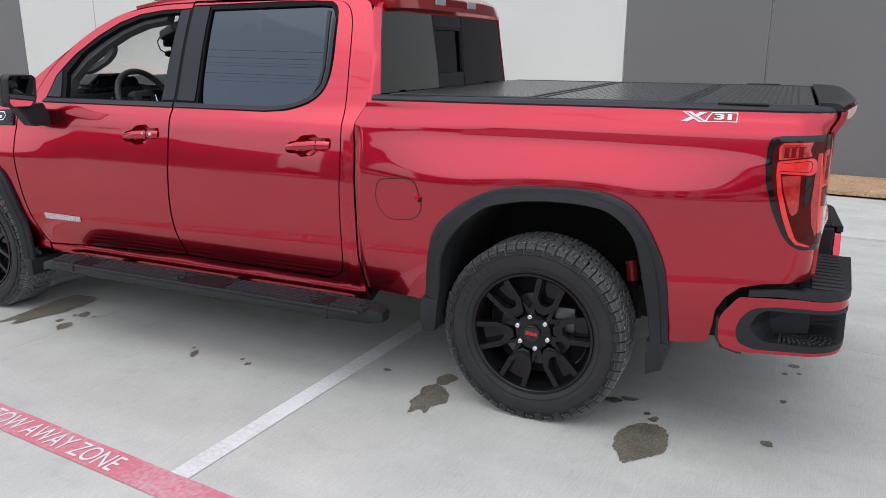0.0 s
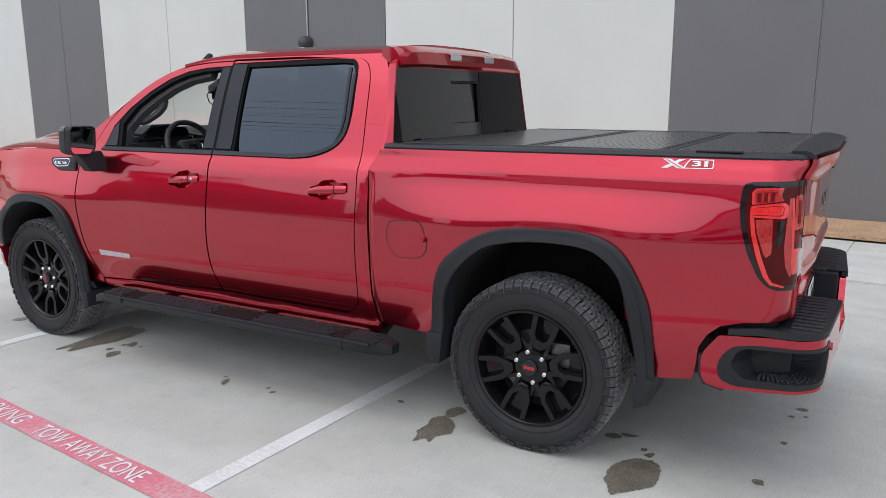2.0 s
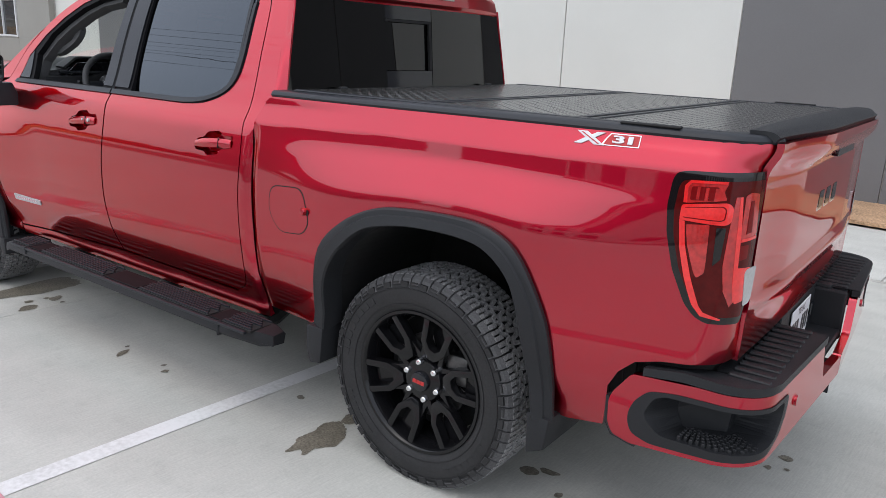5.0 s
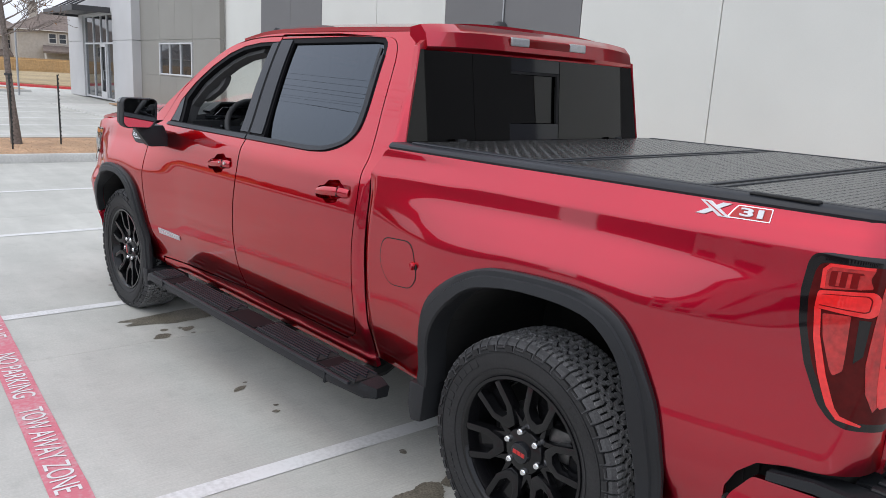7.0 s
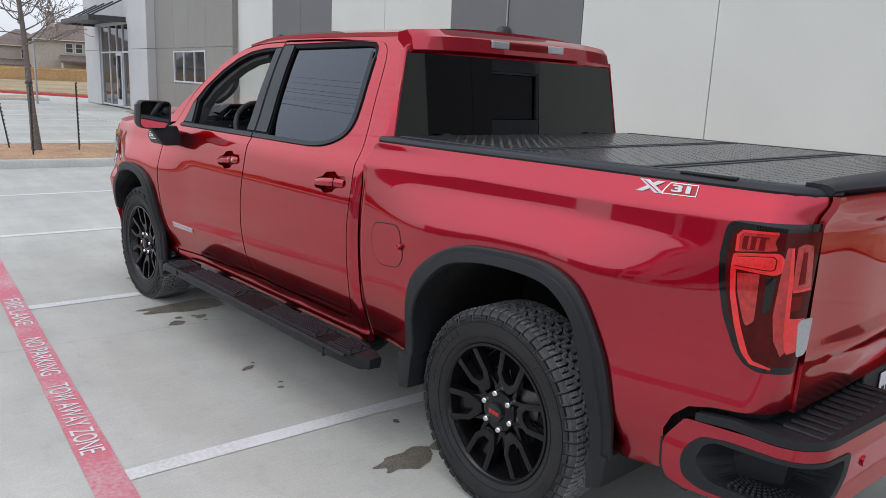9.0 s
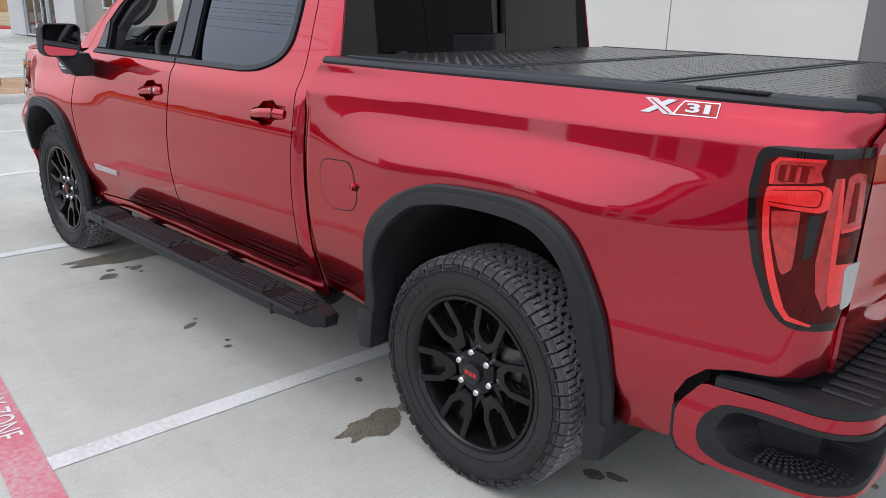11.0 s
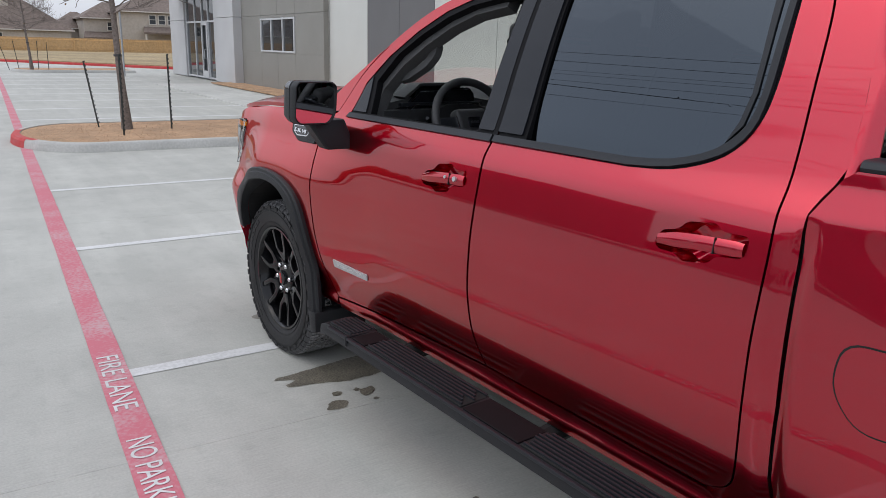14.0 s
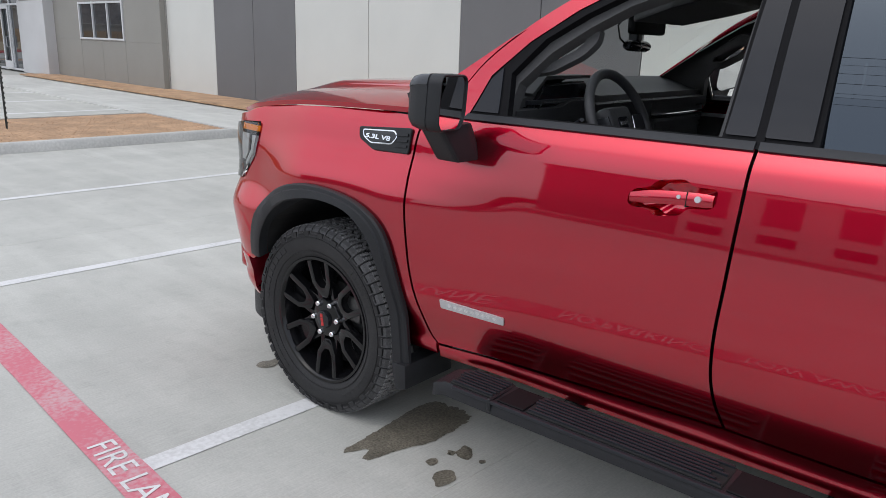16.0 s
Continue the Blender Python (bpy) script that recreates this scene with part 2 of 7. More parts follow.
M_GRASS = shader("dormant_grass", (0.31, 0.235, 0.125), 0.95, grain=0.3, scale=3, mottle=0.25, mottle_scale=0.15)
M_FENCE = shader("cedar_fence", (0.56, 0.36, 0.17), 0.85, grain=0.15, scale=4, spread=0.15, mottle=0.12, mottle_scale=0.4)
M_ROOF = shader("brown_shingles", (0.16, 0.125, 0.105), 0.9, grain=0.25, scale=3, mottle=0.15, mottle_scale=0.4)
M_SIDING = shader("beige_house_wall", (0.43, 0.385, 0.33), 0.85, grain=0.08, scale=3, mottle=0.1, mottle_scale=0.4)
M_HOUSE_TRIM = shader("pale_house_trim", (0.6, 0.57, 0.52), 0.7, grain=0.05)
M_HEDGE = shader("dark_evergreen", (0.05, 0.055, 0.035), 0.9, grain=0.4, scale=2.5, mottle=0.3, mottle_scale=0.5)
M_GALV = shader("galvanised_post", (0.42, 0.43, 0.44), 0.5, 0.6, grain=0.1)

# ---- mesh helpers ----


def part(name, bm, material, parent=None, label="", smooth=False, mats=None):
    """Link a bmesh as one mesh object, under a thing or part if one is given."""
    me = bpy.data.meshes.new(name)
    bm.normal_update()
    bm.to_mesh(me)
    bm.free()
    for m in (mats or [material]):
        me.materials.append(m)
    if smooth:
        for p in me.polygons:
            p.use_smooth = True
        me.set_sharp_from_angle(angle=radians(38))
    ob = new(name, me)
    if parent is not None:
        ob.parent = parent
    if label:
        ob["label"] = label
    return ob


def thing(name, label, category, group="", kind="", at=None):
    ob = new(name)
    ob.empty_display_size = 0.2
    if at is not None:
        ob.matrix_world = at
    return tagged(ob, label, category, group, kind)


def add_box(bm, lo, hi, bevel=0.0, seg=2, m=None):
    v = bmesh.ops.create_cube(bm, size=1.0)["verts"]
    lo, hi = Vector(lo), Vector(hi)
    for p in v:
        p.co = Vector([(lo[i] + hi[i]) / 2 + p.co[i] * (hi[i] - lo[i]) for i in range(3)])
    if bevel:
        edges = list({e for p in v for e in p.link_edges})
        r = bmesh.ops.bevel(bm, geom=edges, offset=bevel, segments=seg, affect="EDGES", profile=0.6)
        v = list(set(r["verts"]) | {p for p in v if p.is_valid})
    if m is not None:
        bmesh.ops.transform(bm, matrix=m, verts=v)
    return v


def box(lo, hi, bevel=0.0, seg=2):
    bm = bmesh.new()
    add_box(bm, lo, hi, bevel, seg)
    return bm


def add_prism(bm, pts, d0, d1, frame3, bevel=0.0):
    """Extrude a flat outline (u, v) from depth d0 to d1; frame3(u, v, d) gives the place."""
    a = [bm.verts.new(frame3(u, v, d0)) for u, v in pts]
    b = [bm.verts.new(frame3(u, v, d1)) for u, v in pts]
    f = [bm.faces.new(a), bm.faces.new(b[::-1])]
    n = len(pts)
    for i in range(n):
        f.append(bm.faces.new((a[(i + 1) % n], a[i], b[i], b[(i + 1) % n])))
    bmesh.ops.recalc_face_normals(bm, faces=f)
    if bevel:
        bmesh.ops.bevel(bm, geom=list({e for q in f for e in q.edges}), offset=bevel, segments=2, affect="EDGES", profile=0.6)
    return f


def add_tube(bm, path, radii, sides=8, cap=True):
    """A round tube along a path of points."""
    path = [Vector(p) for p in path]
    if not hasattr(radii, "__len__"):
        radii = [radii] * len(path)
    rings, up = [], Vector((0.13, 0.31, 0.94))
    for i, p in enumerate(path):
        d = (path[min(i + 1, len(path) - 1)] - path[max(i - 1, 0)]).normalized()
        a = d.cross(up)
        if a.length < 1e-3:
            a = d.cross(Vector((1, 0, 0)))
        a.normalize()
        b = d.cross(a).normalized()
        rings.append([bm.verts.new(p + radii[i] * (math.cos(t) * a + math.sin(t) * b)) for t in [2 * math.pi * k / sides for k in range(sides)]])
    for r, q in zip(rings, rings[1:]):
        for k in range(sides):
            bm.faces.new((r[k], q[k], q[(k + 1) % sides], r[(k + 1) % sides]))
    if cap:
        bm.faces.new(rings[0])
        bm.faces.new(rings[-1][::-1])
    return rings


def add_grid(bm, fn, nu, nv, flip=False):
    """A sheet of nu x nv cells from fn(u, v), with u and v from 0 to 1."""
    g = [[bm.verts.new(fn(i / nu, j / nv)) for j in range(nv + 1)] for i in range(nu + 1)]
    fs = []
    for i in range(nu):
        for j in range(nv):
            q = (g[i][j], g[i + 1][j], g[i + 1][j + 1], g[i][j + 1])
            fs.append(bm.faces.new(q[::-1] if flip else q))
    return g, fs


def slab(fn, nu, nv, thick, flip=False):
    """A sheet with thickness."""
    bm = bmesh.new()
    _, fs = add_grid(bm, fn, nu, nv, flip)
    bmesh.ops.recalc_face_normals(bm, faces=fs)
    bmesh.ops.solidify(bm, geom=fs, thickness=thick)
    return bm


def spin(profile, n, axis="y"):
    """A body of revolution about the y axis from (radius, y) pairs."""
    bm = bmesh.new()
    rings = []
    for k in range(n):
        a = 2 * math.pi * k / n
        rings.append([bm.verts.new((r * math.cos(a), y, r * math.sin(a))) for r, y in profile])
    for k in range(n):
        p, q = rings[k], rings[(k + 1) % n]
        for i in range(len(profile) - 1):
            bm.faces.new((p[i], q[i], q[i + 1], p[i + 1]))
    bmesh.ops.remove_doubles(bm, verts=bm.verts, dist=1e-5)
    bmesh.ops.recalc_face_normals(bm, faces=bm.faces)
    return bm


def lettering(text, height, width, depth=0.001, bold=0.0):
    """The words as a bmesh in the xy plane, from (0, 0) to (width, height)."""
    cu = bpy.data.curves.new("words", "FONT")
    cu.body, cu.extrude, cu.offset = text, depth / 2, bold
    ob = new("words", cu)
    bpy.context.view_layer.update()
    me = bpy.data.meshes.new_from_object(ob.evaluated_get(bpy.context.evaluated_depsgraph_get()))
    bpy.data.objects.remove(ob)
    bm = bmesh.new()
    bm.from_mesh(me)
    bpy.data.meshes.remove(me)
    xs, ys = [v.co.x for v in bm.verts], [v.co.y for v in bm.verts]
    for v in bm.verts:
        v.co = Vector(((v.co.x - min(xs)) / (max(xs) - min(xs)) * width, (v.co.y - min(ys)) / (max(ys) - min(ys)) * height, v.co.z))
    return bm


def spline(pts, per=6, closed=False):
    """A smooth curve through 2D points."""
    n, out_pts = len(pts), []
    for i in range(n if closed else n - 1):
        p0, p1, p2, p3 = (pts[(i + k) % n] if closed else pts[min(max(i + k, 0), n - 1)] for k in (-1, 0, 1, 2))
        for j in range(per):
            t = j / per
            out_pts.append(tuple(0.5 * (2 * b + (c - a) * t + (2 * a - 5 * b + 4 * c - d) * t * t + (3 * b - a - 3 * c + d) * t ** 3) for a, b, c, d in zip(p0, p1, p2, p3)))
    if not closed:
        out_pts.append(tuple(pts[-1]))
    return out_pts


def fillet(pts, r, seg=4):
    """A closed outline with its corners rounded by about r."""
    res, n = [], len(pts)
    for i in range(n):
        p, a, b = Vector(pts[i]), Vector(pts[i - 1]), Vector(pts[(i + 1) % n])
        da, db = a - p, b - p
        k = min(r, da.length * 0.45, db.length * 0.45)
        q0, q1 = p + da.normalized() * k, p + db.normalized() * k
        for j in range(seg + 1):
            t = j / seg
            res.append(tuple((1 - t) ** 2 * q0 + 2 * t * (1 - t) * p + t * t * q1))
    return res


# ---- the truck's body surface ----
TRUCK = pose(0, 0, 0, 0, 0, 4.563)
YC = 0.926  # the truck's middle, from the plane of the near hub caps
HEIGHTS = (0.40, 0.455, 0.485, 0.51, 0.56, 0.66, 0.75, 0.85, 1.0, 1.12, 1.22, 1.275, 1.31, 1.37, 1.44, 1.60, 1.75, 1.86, 1.92)
CAB_OUT = (-0.050, -0.018, -0.010, -0.014, -0.002, 0.029, 0.047, 0.0612, 0.0680, 0.0585, 0.0435, 0.0335, 0.0215, -0.016, -0.045, -0.100, -0.158, -0.208, -0.24)
BED_Z = (0.40, 0.455, 0.485, 0.51, 0.56, 0.66, 0.75, 0.85, 1.0, 1.12, 1.22, 1.275, 1.305, 1.325, 1.342, 1.355, 1.37, 1.44, 1.60, 1.75, 1.92)
BED_OUT = (-0.070, -0.042, -0.028, -0.018, -0.001, 0.028, 0.045, 0.0565, 0.0620, 0.0570, 0.0475, 0.0405, 0.0363, 0.0335, 0.0310, 0.0265, 0.0215, 0.0, -0.03, -0.05, -0.06)
WHEELS_X = (0.0, -3.745)
CREST_S = (-0.75, -0.55, -0.42, -0.30, -0.16, 0.0, 0.236, 0.373, 0.48, 0.62, 0.85)
CREST_Z = (1.125, 1.125, 1.125, 1.130, 1.140, 1.155, 1.160, 1.150, 1.140, 1.140, 1.140)
TAIL_S, TAIL_R, TAIL_A = 0.985, 0.11, 1.40
NOSE_S, NOSE_R, NOSE_A = -4.15, 0.45, 1.15


def hermite(xs, ys, x):
    if x <= xs[0]:
        return ys[0]
    if x >= xs[-1]:
        return ys[-1]
    i = 0
    while xs[i + 1] < x:
        i += 1
    n = len(xs) - 1

    def slope(k):
        a, b = max(k - 1, 0), min(k + 1, n)
        return (ys[b] - ys[a]) / (xs[b] - xs[a])
    h = xs[i + 1] - xs[i]
    t = (x - xs[i]) / h
    return ys[i] * (2 * t ** 3 - 3 * t * t + 1) + h * slope(i) * (t ** 3 - 2 * t * t + t) + ys[i + 1] * (3 * t * t - 2 * t ** 3) + h * slope(i + 1) * (t ** 3 - t * t)


def ease(a, b, x):
    t = min(1.0, max(0.0, (x - a) / (b - a)))
    return t * t * (3 - 2 * t)


def outward(s, z, bed):
    if bed:
        crease = -0.026 * (1 - ease(-0.95, 0.05, s)) + 0.006 * ease(0.2, 0.9, s)
        o = hermite(BED_Z, BED_OUT, z - crease * ease(1.05, 1.25, z) * (1 - ease(1.38, 1.43, z)))
    else:
        o = hermite(HEIGHTS, CAB_OUT, z)
    for xc in WHEELS_X:
        u, drop = s - xc, 0.07 if xc < -1 else 0.0
        if -0.95 < u < 1.1:
            crest = hermite(CREST_S, CREST_Z, u) - drop
            k = (1.295 - drop - z) / (1.295 - drop - crest)
            bulge = max(k, 0.0) ** 2 / 0.6 if k < 0.3 else k - 0.15 if k < 1 else 1 - 0.5 * max(0.0, 1.3 - k) ** 2 / 0.3
            o += 0.031 * max(0.0, min(1.0, bulge)) * ease(-0.90, -0.25, u) * (1 - ease(0.35, 1.08, u))
    o -= 0.02 * ease(0.5, 1.1, s)
    o += 0.020 * ease(3.82, 4.18, -s) * (1 - ease(0.82, 1.06, z))
    o -= (0.034 + 0.046 * ease(0.84, 0.98, z) - 0.040 * ease(1.02, 1.24, z)) * ease(3.75, 4.20, -s)
    if not bed:
        o -= 0.018 * ease(1.08, 1.30, z) * ease(3.14, 3.42, -s)
    o -= 0.013 * (1 - ease(0.0, 0.038, abs(s + 0.873))) * (1 - ease(1.22, 1.33, z))
    return o


def skin(s, z, bed=False):
    """The body's side: s runs along the truck, and round its corners at nose and tail."""
    o = outward(s, z, bed)
    if s > TAIL_S:
        a = min((s - TAIL_S) / TAIL_R, TAIL_A)
        rest = s - TAIL_S - a * TAIL_R
        flick = 0.032 * ease(1.36, 1.42, z) * ease(TAIL_S, 1.17, s)
        return Vector((TAIL_S + TAIL_R * math.sin(a) + rest * math.cos(a) + flick, -o + TAIL_R * (1 - math.cos(a)) + rest * math.sin(a), z))
    if s < NOSE_S:
        a = min((NOSE_S - s) / NOSE_R, NOSE_A)
        rest = NOSE_S - s - a * NOSE_R
        return Vector((NOSE_S - NOSE_R * math.sin(a) - rest * math.cos(a), -o + NOSE_R * (1 - math.cos(a)) + rest * math.sin(a), z))
    return Vector((s, -o, z))


def cab_skin(s, z):
    return skin(s, z, False)


def glass_skin(s, z):
    """The side glass carries the curve above the waist straight on down into the door."""
    if z > 1.54:
        return skin(s, z, False)
    a, b = skin(s, 1.54, False), skin(s, 1.60, False)
    d = z - 1.54
    return Vector((a.x, a.y + (b.y - a.y) / 0.06 * d + 0.32 * d * d, z))


def bed_skin(s, z):
    return skin(s, z, True)


def normal_of(surface, s, z):
    e = 0.008
    return (surface(s + e, z) - surface(s - e, z)).cross(surface(s, z + e) - surface(s, z - e)).normalized()


def on_skin(surface, s, z, off=0.0):
    return surface(s, z) + normal_of(surface, s, z) * off if off else surface(s, z)


def panel(name, outline, material, parent, surface, off=0.0, step=0.045, thick=0.02, holes=(), far=False, label=""):
    """A sheet-metal panel: an outline in (s, z) laid on the body's surface, with turned-in edges and true normals."""
    bm = bmesh.new()
    for loop in (outline, *holes):
        vs = [bm.verts.new((s, 0, z)) for s, z in loop]
        for i in range(len(vs)):
            bm.edges.new((vs[i], vs[(i + 1) % len(vs)]))
    bmesh.ops.triangle_fill(bm, use_beauty=True, use_dissolve=False, edges=bm.edges[:], normal=(0, -1, 0))
    ss, zs = [p[0] for p in outline], [p[1] for p in outline]
    for lo, hi, axis in ((min(ss), max(ss), 0), (min(zs), max(zs), 2)):
        k = math.ceil(lo / step) * step
        while k < hi:
            co, no = [0, 0, 0], [0, 0, 0]
            co[axis], no[axis] = k, 1
            bmesh.ops.bisect_plane(bm, geom=bm.verts[:] + bm.edges[:] + bm.faces[:], dist=1e-5, plane_co=co, plane_no=no)
            k += step
    for f in bm.faces:
        f.normal_update()
        if f.normal.y > 0:
            f.normal_flip()
    bm.verts.index_update()
    verts, normals = [], []
    for v in bm.verts:
        n = normal_of(surface, v.co.x, v.co.z)
        verts.append(surface(v.co.x, v.co.z) + n * off)
        normals.append(n)
    faces = [[v.index for v in f.verts] for f in bm.faces]
    loop_normals = [normals[i] for f in faces for i in f]
    edge_loops = [(l.vert.index, l.link_loop_next.vert.index) for e in bm.edges if len(e.link_faces) == 1 for l in e.link_loops]
    bm.free()
    for a, b in edge_loops:
        k = len(verts)
        pa, pb = verts[a], verts[b]
        verts += [pa, pb, pb - normals[b] * thick, pa - normals[a] * thick]
        quad = [k + 1, k, k + 3, k + 2]
        faces.append(quad)
        n = (verts[quad[1]] - verts[quad[0]]).cross(verts[quad[2]] - verts[quad[1]])
        n = n.normalized() if n.length > 1e-12 else Vector((0, 0, 1))
        loop_normals += [n] * 4
    if far:
        verts = [Vector((v.x, 2 * YC - v.y, v.z)) for v in verts]
        k, flipped = 0, []
        for f in faces:
            flipped += loop_normals[k:k + len(f)][::-1]
            k += len(f)
        loop_normals = [Vector((n.x, -n.y, n.z)) for n in flipped]
        faces = [f[::-1] for f in faces]
    me = bpy.data.meshes.new(name)
    me.from_pydata(verts, [], faces)
    me.materials.append(material)
    for p in me.polygons:
        p.use_smooth = True
    me.normals_split_custom_set(loop_normals)
    ob = new(name, me)
    ob.parent = parent
    if label:
        ob["label"] = label
    return ob

# ---- the site: ground, pavement, building ----
WALL_Y, TAUPE_Y, PIER_Y = 7.98, 7.79, 7.45


def simple(name, bm, material, label, category, kind="", group="", smooth=False):
    return tagged(part(name, bm, material, smooth=smooth), label, category, group, kind)


ground = simple("ground", box((-420, -420, -0.3), (420, 420, -0.0014)), M_CONC, "pale grey concrete parking lot running to the horizon", "ground", "structure")
pavement = simple("pavement", box((-31.5, 4.60, -0.05), (30, 6.70, 0.010)), M_JOINT, "concrete footpath along the building wall", "pavement", "structure")
soil = simple("ground_strip", slab(lambda u, v: Vector((-31 + 61 * u, 6.68 + 1.34 * v, 0.045 + 0.012 * noise.noise(Vector((u * 300, v * 6, 0))))), 300, 8, -0.04), M_MULCH, "strip of brown gravel mulch at the foot of the wall", "soil", "structure")

# the wall of wide painted concrete panels
wall_backing = simple("wall_north", box((-22.10, WALL_Y + 0.03, 0), (30, WALL_Y + 0.3, 9.5)), M_JOINT, "tall tilt-up concrete wall in white and dark grey panels", "wall", "structure")
EDGES = (-22.14, -19.52, -17.68, -15.93, -13.38, -10.83, -9.05, -7.16, -4.55, -1.95, -0.05, 2.1, 4.35, 6.3, 8.1, 10.5, 13.1, 15.7, 17.5, 19.3, 24.5, 30)
DARK = {1, 2, 5, 6, 9, 10, 12, 13, 17, 18}
for i, (a, b) in enumerate(zip(EDGES, EDGES[1:])):
    part("wall_panel", box((a + 0.007, WALL_Y, 0.03), (b - 0.007, WALL_Y + 0.14, 9.5), 0.006, 1), M_WALL_DARK if i in DARK else M_WALL_WHITE, wall_backing)

wing = simple("wall_taupe", box((-30.6, TAUPE_Y + 0.03, 0), (-22.17, TAUPE_Y + 0.3, 9.5)), M_JOINT, "taupe painted concrete wall with a window", "wall", "structure")
WIN_X0, WIN_X1, WIN_Z0, WIN_Z1 = -28.0, -24.55, 1.34, 2.52
COLS = (-30.6, WIN_X0, -26.27, WIN_X1, -22.14)
for a, b in zip(COLS, COLS[1:]):
    for z0, z1 in ((0.03, WIN_Z0), (WIN_Z0, 2.62), (2.62, 9.5)):
        if z0 == WIN_Z0:
            if a == WIN_X0 or b == WIN_X1:
                continue
            z0 = WIN_Z0 - 0.014
        part("wall_panel", box((a + 0.007, TAUPE_Y, z0), (b - 0.007, TAUPE_Y + 0.16, z1 - 0.014), 0.006, 1), M_WALL_TAUPE, wing)
part("wall_panel", box((WIN_X0 + 0.007, TAUPE_Y, WIN_Z1), (WIN_X1 - 0.007, TAUPE_Y + 0.16, 2.62 - 0.014), 0.004, 1), M_WALL_TAUPE, wing)


def glazing(name, x0, x1, z0, z1, y, cols, rows, label, bar=0.055):
    """A framed window: bars all round and between, with separate panes."""
    w = tagged(new(name), label, "window", kind="structure")
    for i, x in enumerate(cols):
        wide = bar * 1.3 if i in (0, len(cols) - 1) else bar
        part("frame", box((x - wide / 2, y, z0), (x + wide / 2, y + 0.10, z1), 0.006, 1), M_ALU, w)
    for z in rows:
        for a, b in zip(cols, cols[1:]):
            part("frame", box((a + bar / 2, y + 0.004, z - bar / 2), (b - bar / 2, y + 0.096, z + bar / 2), 0.005, 1), M_ALU, w)
    for a, b in zip(cols, cols[1:]):
        for c, d in zip(rows, rows[1:]):
            part("pane", box((a + bar / 2, y + 0.05, c + bar / 2), (b - bar / 2, y + 0.06, d - bar / 2)), M_BLDG_GLASS, w)
    return w


glazing("window_1", WIN_X0, WIN_X1, WIN_Z0, WIN_Z1, TAUPE_Y - 0.035, (WIN_X0 + 0.05, -26.85, -25.7, WIN_X1 - 0.05), (WIN_Z0 + 0.04, WIN_Z1 - 0.04), "pale-framed three-light window with dark glass")
pier = simple("wall_grey", box((-41.0, PIER_Y + 0.45, 0), (-30.62, 30, 9.5)), M_WALL_GREY, "light grey concrete entrance bay", "wall", "structure")
for a, b, z0, z1 in ((-33.05, -30.3, 0.03, 2.6), (-33.05, -30.3, 2.615, 9.5), (-41.0, -38.10, 0.03, 2.6), (-41.0, -38.10, 2.615, 9.5), (-38.09, -33.06, 3.76, 5.7), (-38.09, -33.06, 7.4, 9.5)):
    part("wall_panel", box((a + 0.005, PIER_Y, z0), (b - 0.005, PIER_Y + 0.44, z1), 0.008, 1), M_WALL_GREY, pier)
glazing("window_2", -38.09, -33.06, 5.7, 7.4, PIER_Y + 0.07, (-38.0, -37.0, -36.0, -35.0, -34.1, -33.15), (5.76, 7.34), "upper window band over the entrance")
entrance = glazing("door_1", -38.09, -33.06, 0.04, 3.76, PIER_Y + 0.07, (-38.04, -36.50, -35.25, -34.25, -33.11), (0.10, 2.5, 3.72), "tall glazed shopfront entrance with a closed door", 0.075)
DOOR_Y = PIER_Y + 0.02
part("door_leaf", box((-35.21, DOOR_Y, 0.12), (-35.10, DOOR_Y + 0.05, 2.46), 0.01), M_ALU, entrance)
part("door_leaf", box((-34.40, DOOR_Y, 0.12), (-34.29, DOOR_Y + 0.05, 2.46), 0.01), M_ALU, entrance)
part("door_leaf", box((-35.10, DOOR_Y, 0.12), (-34.40, DOOR_Y + 0.05, 0.40), 0.01), M_ALU, entrance)
part("door_leaf", box((-35.10, DOOR_Y, 2.34), (-34.40, DOOR_Y + 0.05, 2.46), 0.01), M_ALU, entrance)
bm = bmesh.new()
add_tube(bm, [(-34.48, DOOR_Y, 0.92), (-34.48, DOOR_Y - 0.08, 0.92), (-34.48, DOOR_Y - 0.08, 1.32), (-34.48, DOOR_Y, 1.32)], 0.02)
part("door_handle", bm, M_GALV, entrance)
canopy = thing("canopy", "dark steel entrance canopy hung from tie rods", "canopy")
part("deck", box((-38.7, 6.05, 3.82), (-33.3, PIER_Y - 0.005, 3.87)), M_STEEL_DARK, canopy)
for lo, hi in (((-38.8, 5.95, 3.72), (-33.2, 6.05, 3.95)), ((-38.8, 6.05, 3.72), (-38.7, PIER_Y - 0.005, 3.95)), ((-33.3, 6.05, 3.72), (-33.2, PIER_Y - 0.005, 3.95))):
    part("beam", box(lo, hi, 0.008, 1), M_STEEL_DARK, canopy)
for x in (-38.2, -36.7, -35.2, -33.7):
    bm = bmesh.new()
    add_tube(bm, [(x, 6.1, 3.93), (x, PIER_Y, 4.7)], 0.035, 6)
    part("tie_rod", bm, M_STEEL_DARK, canopy)
# side and back of the building, out of sight
simple("wall_east", box((29.8, WALL_Y + 0.3, 0), (30, 30, 9.5)), M_WALL_WHITE, "white end wall of the building", "wall", "structure")
simple("roof", box((-41, WALL_Y + 0.31, 9.3), (29.8, 30, 9.45)), M_WALL_GREY, "flat roof of the building", "roof", "structure")

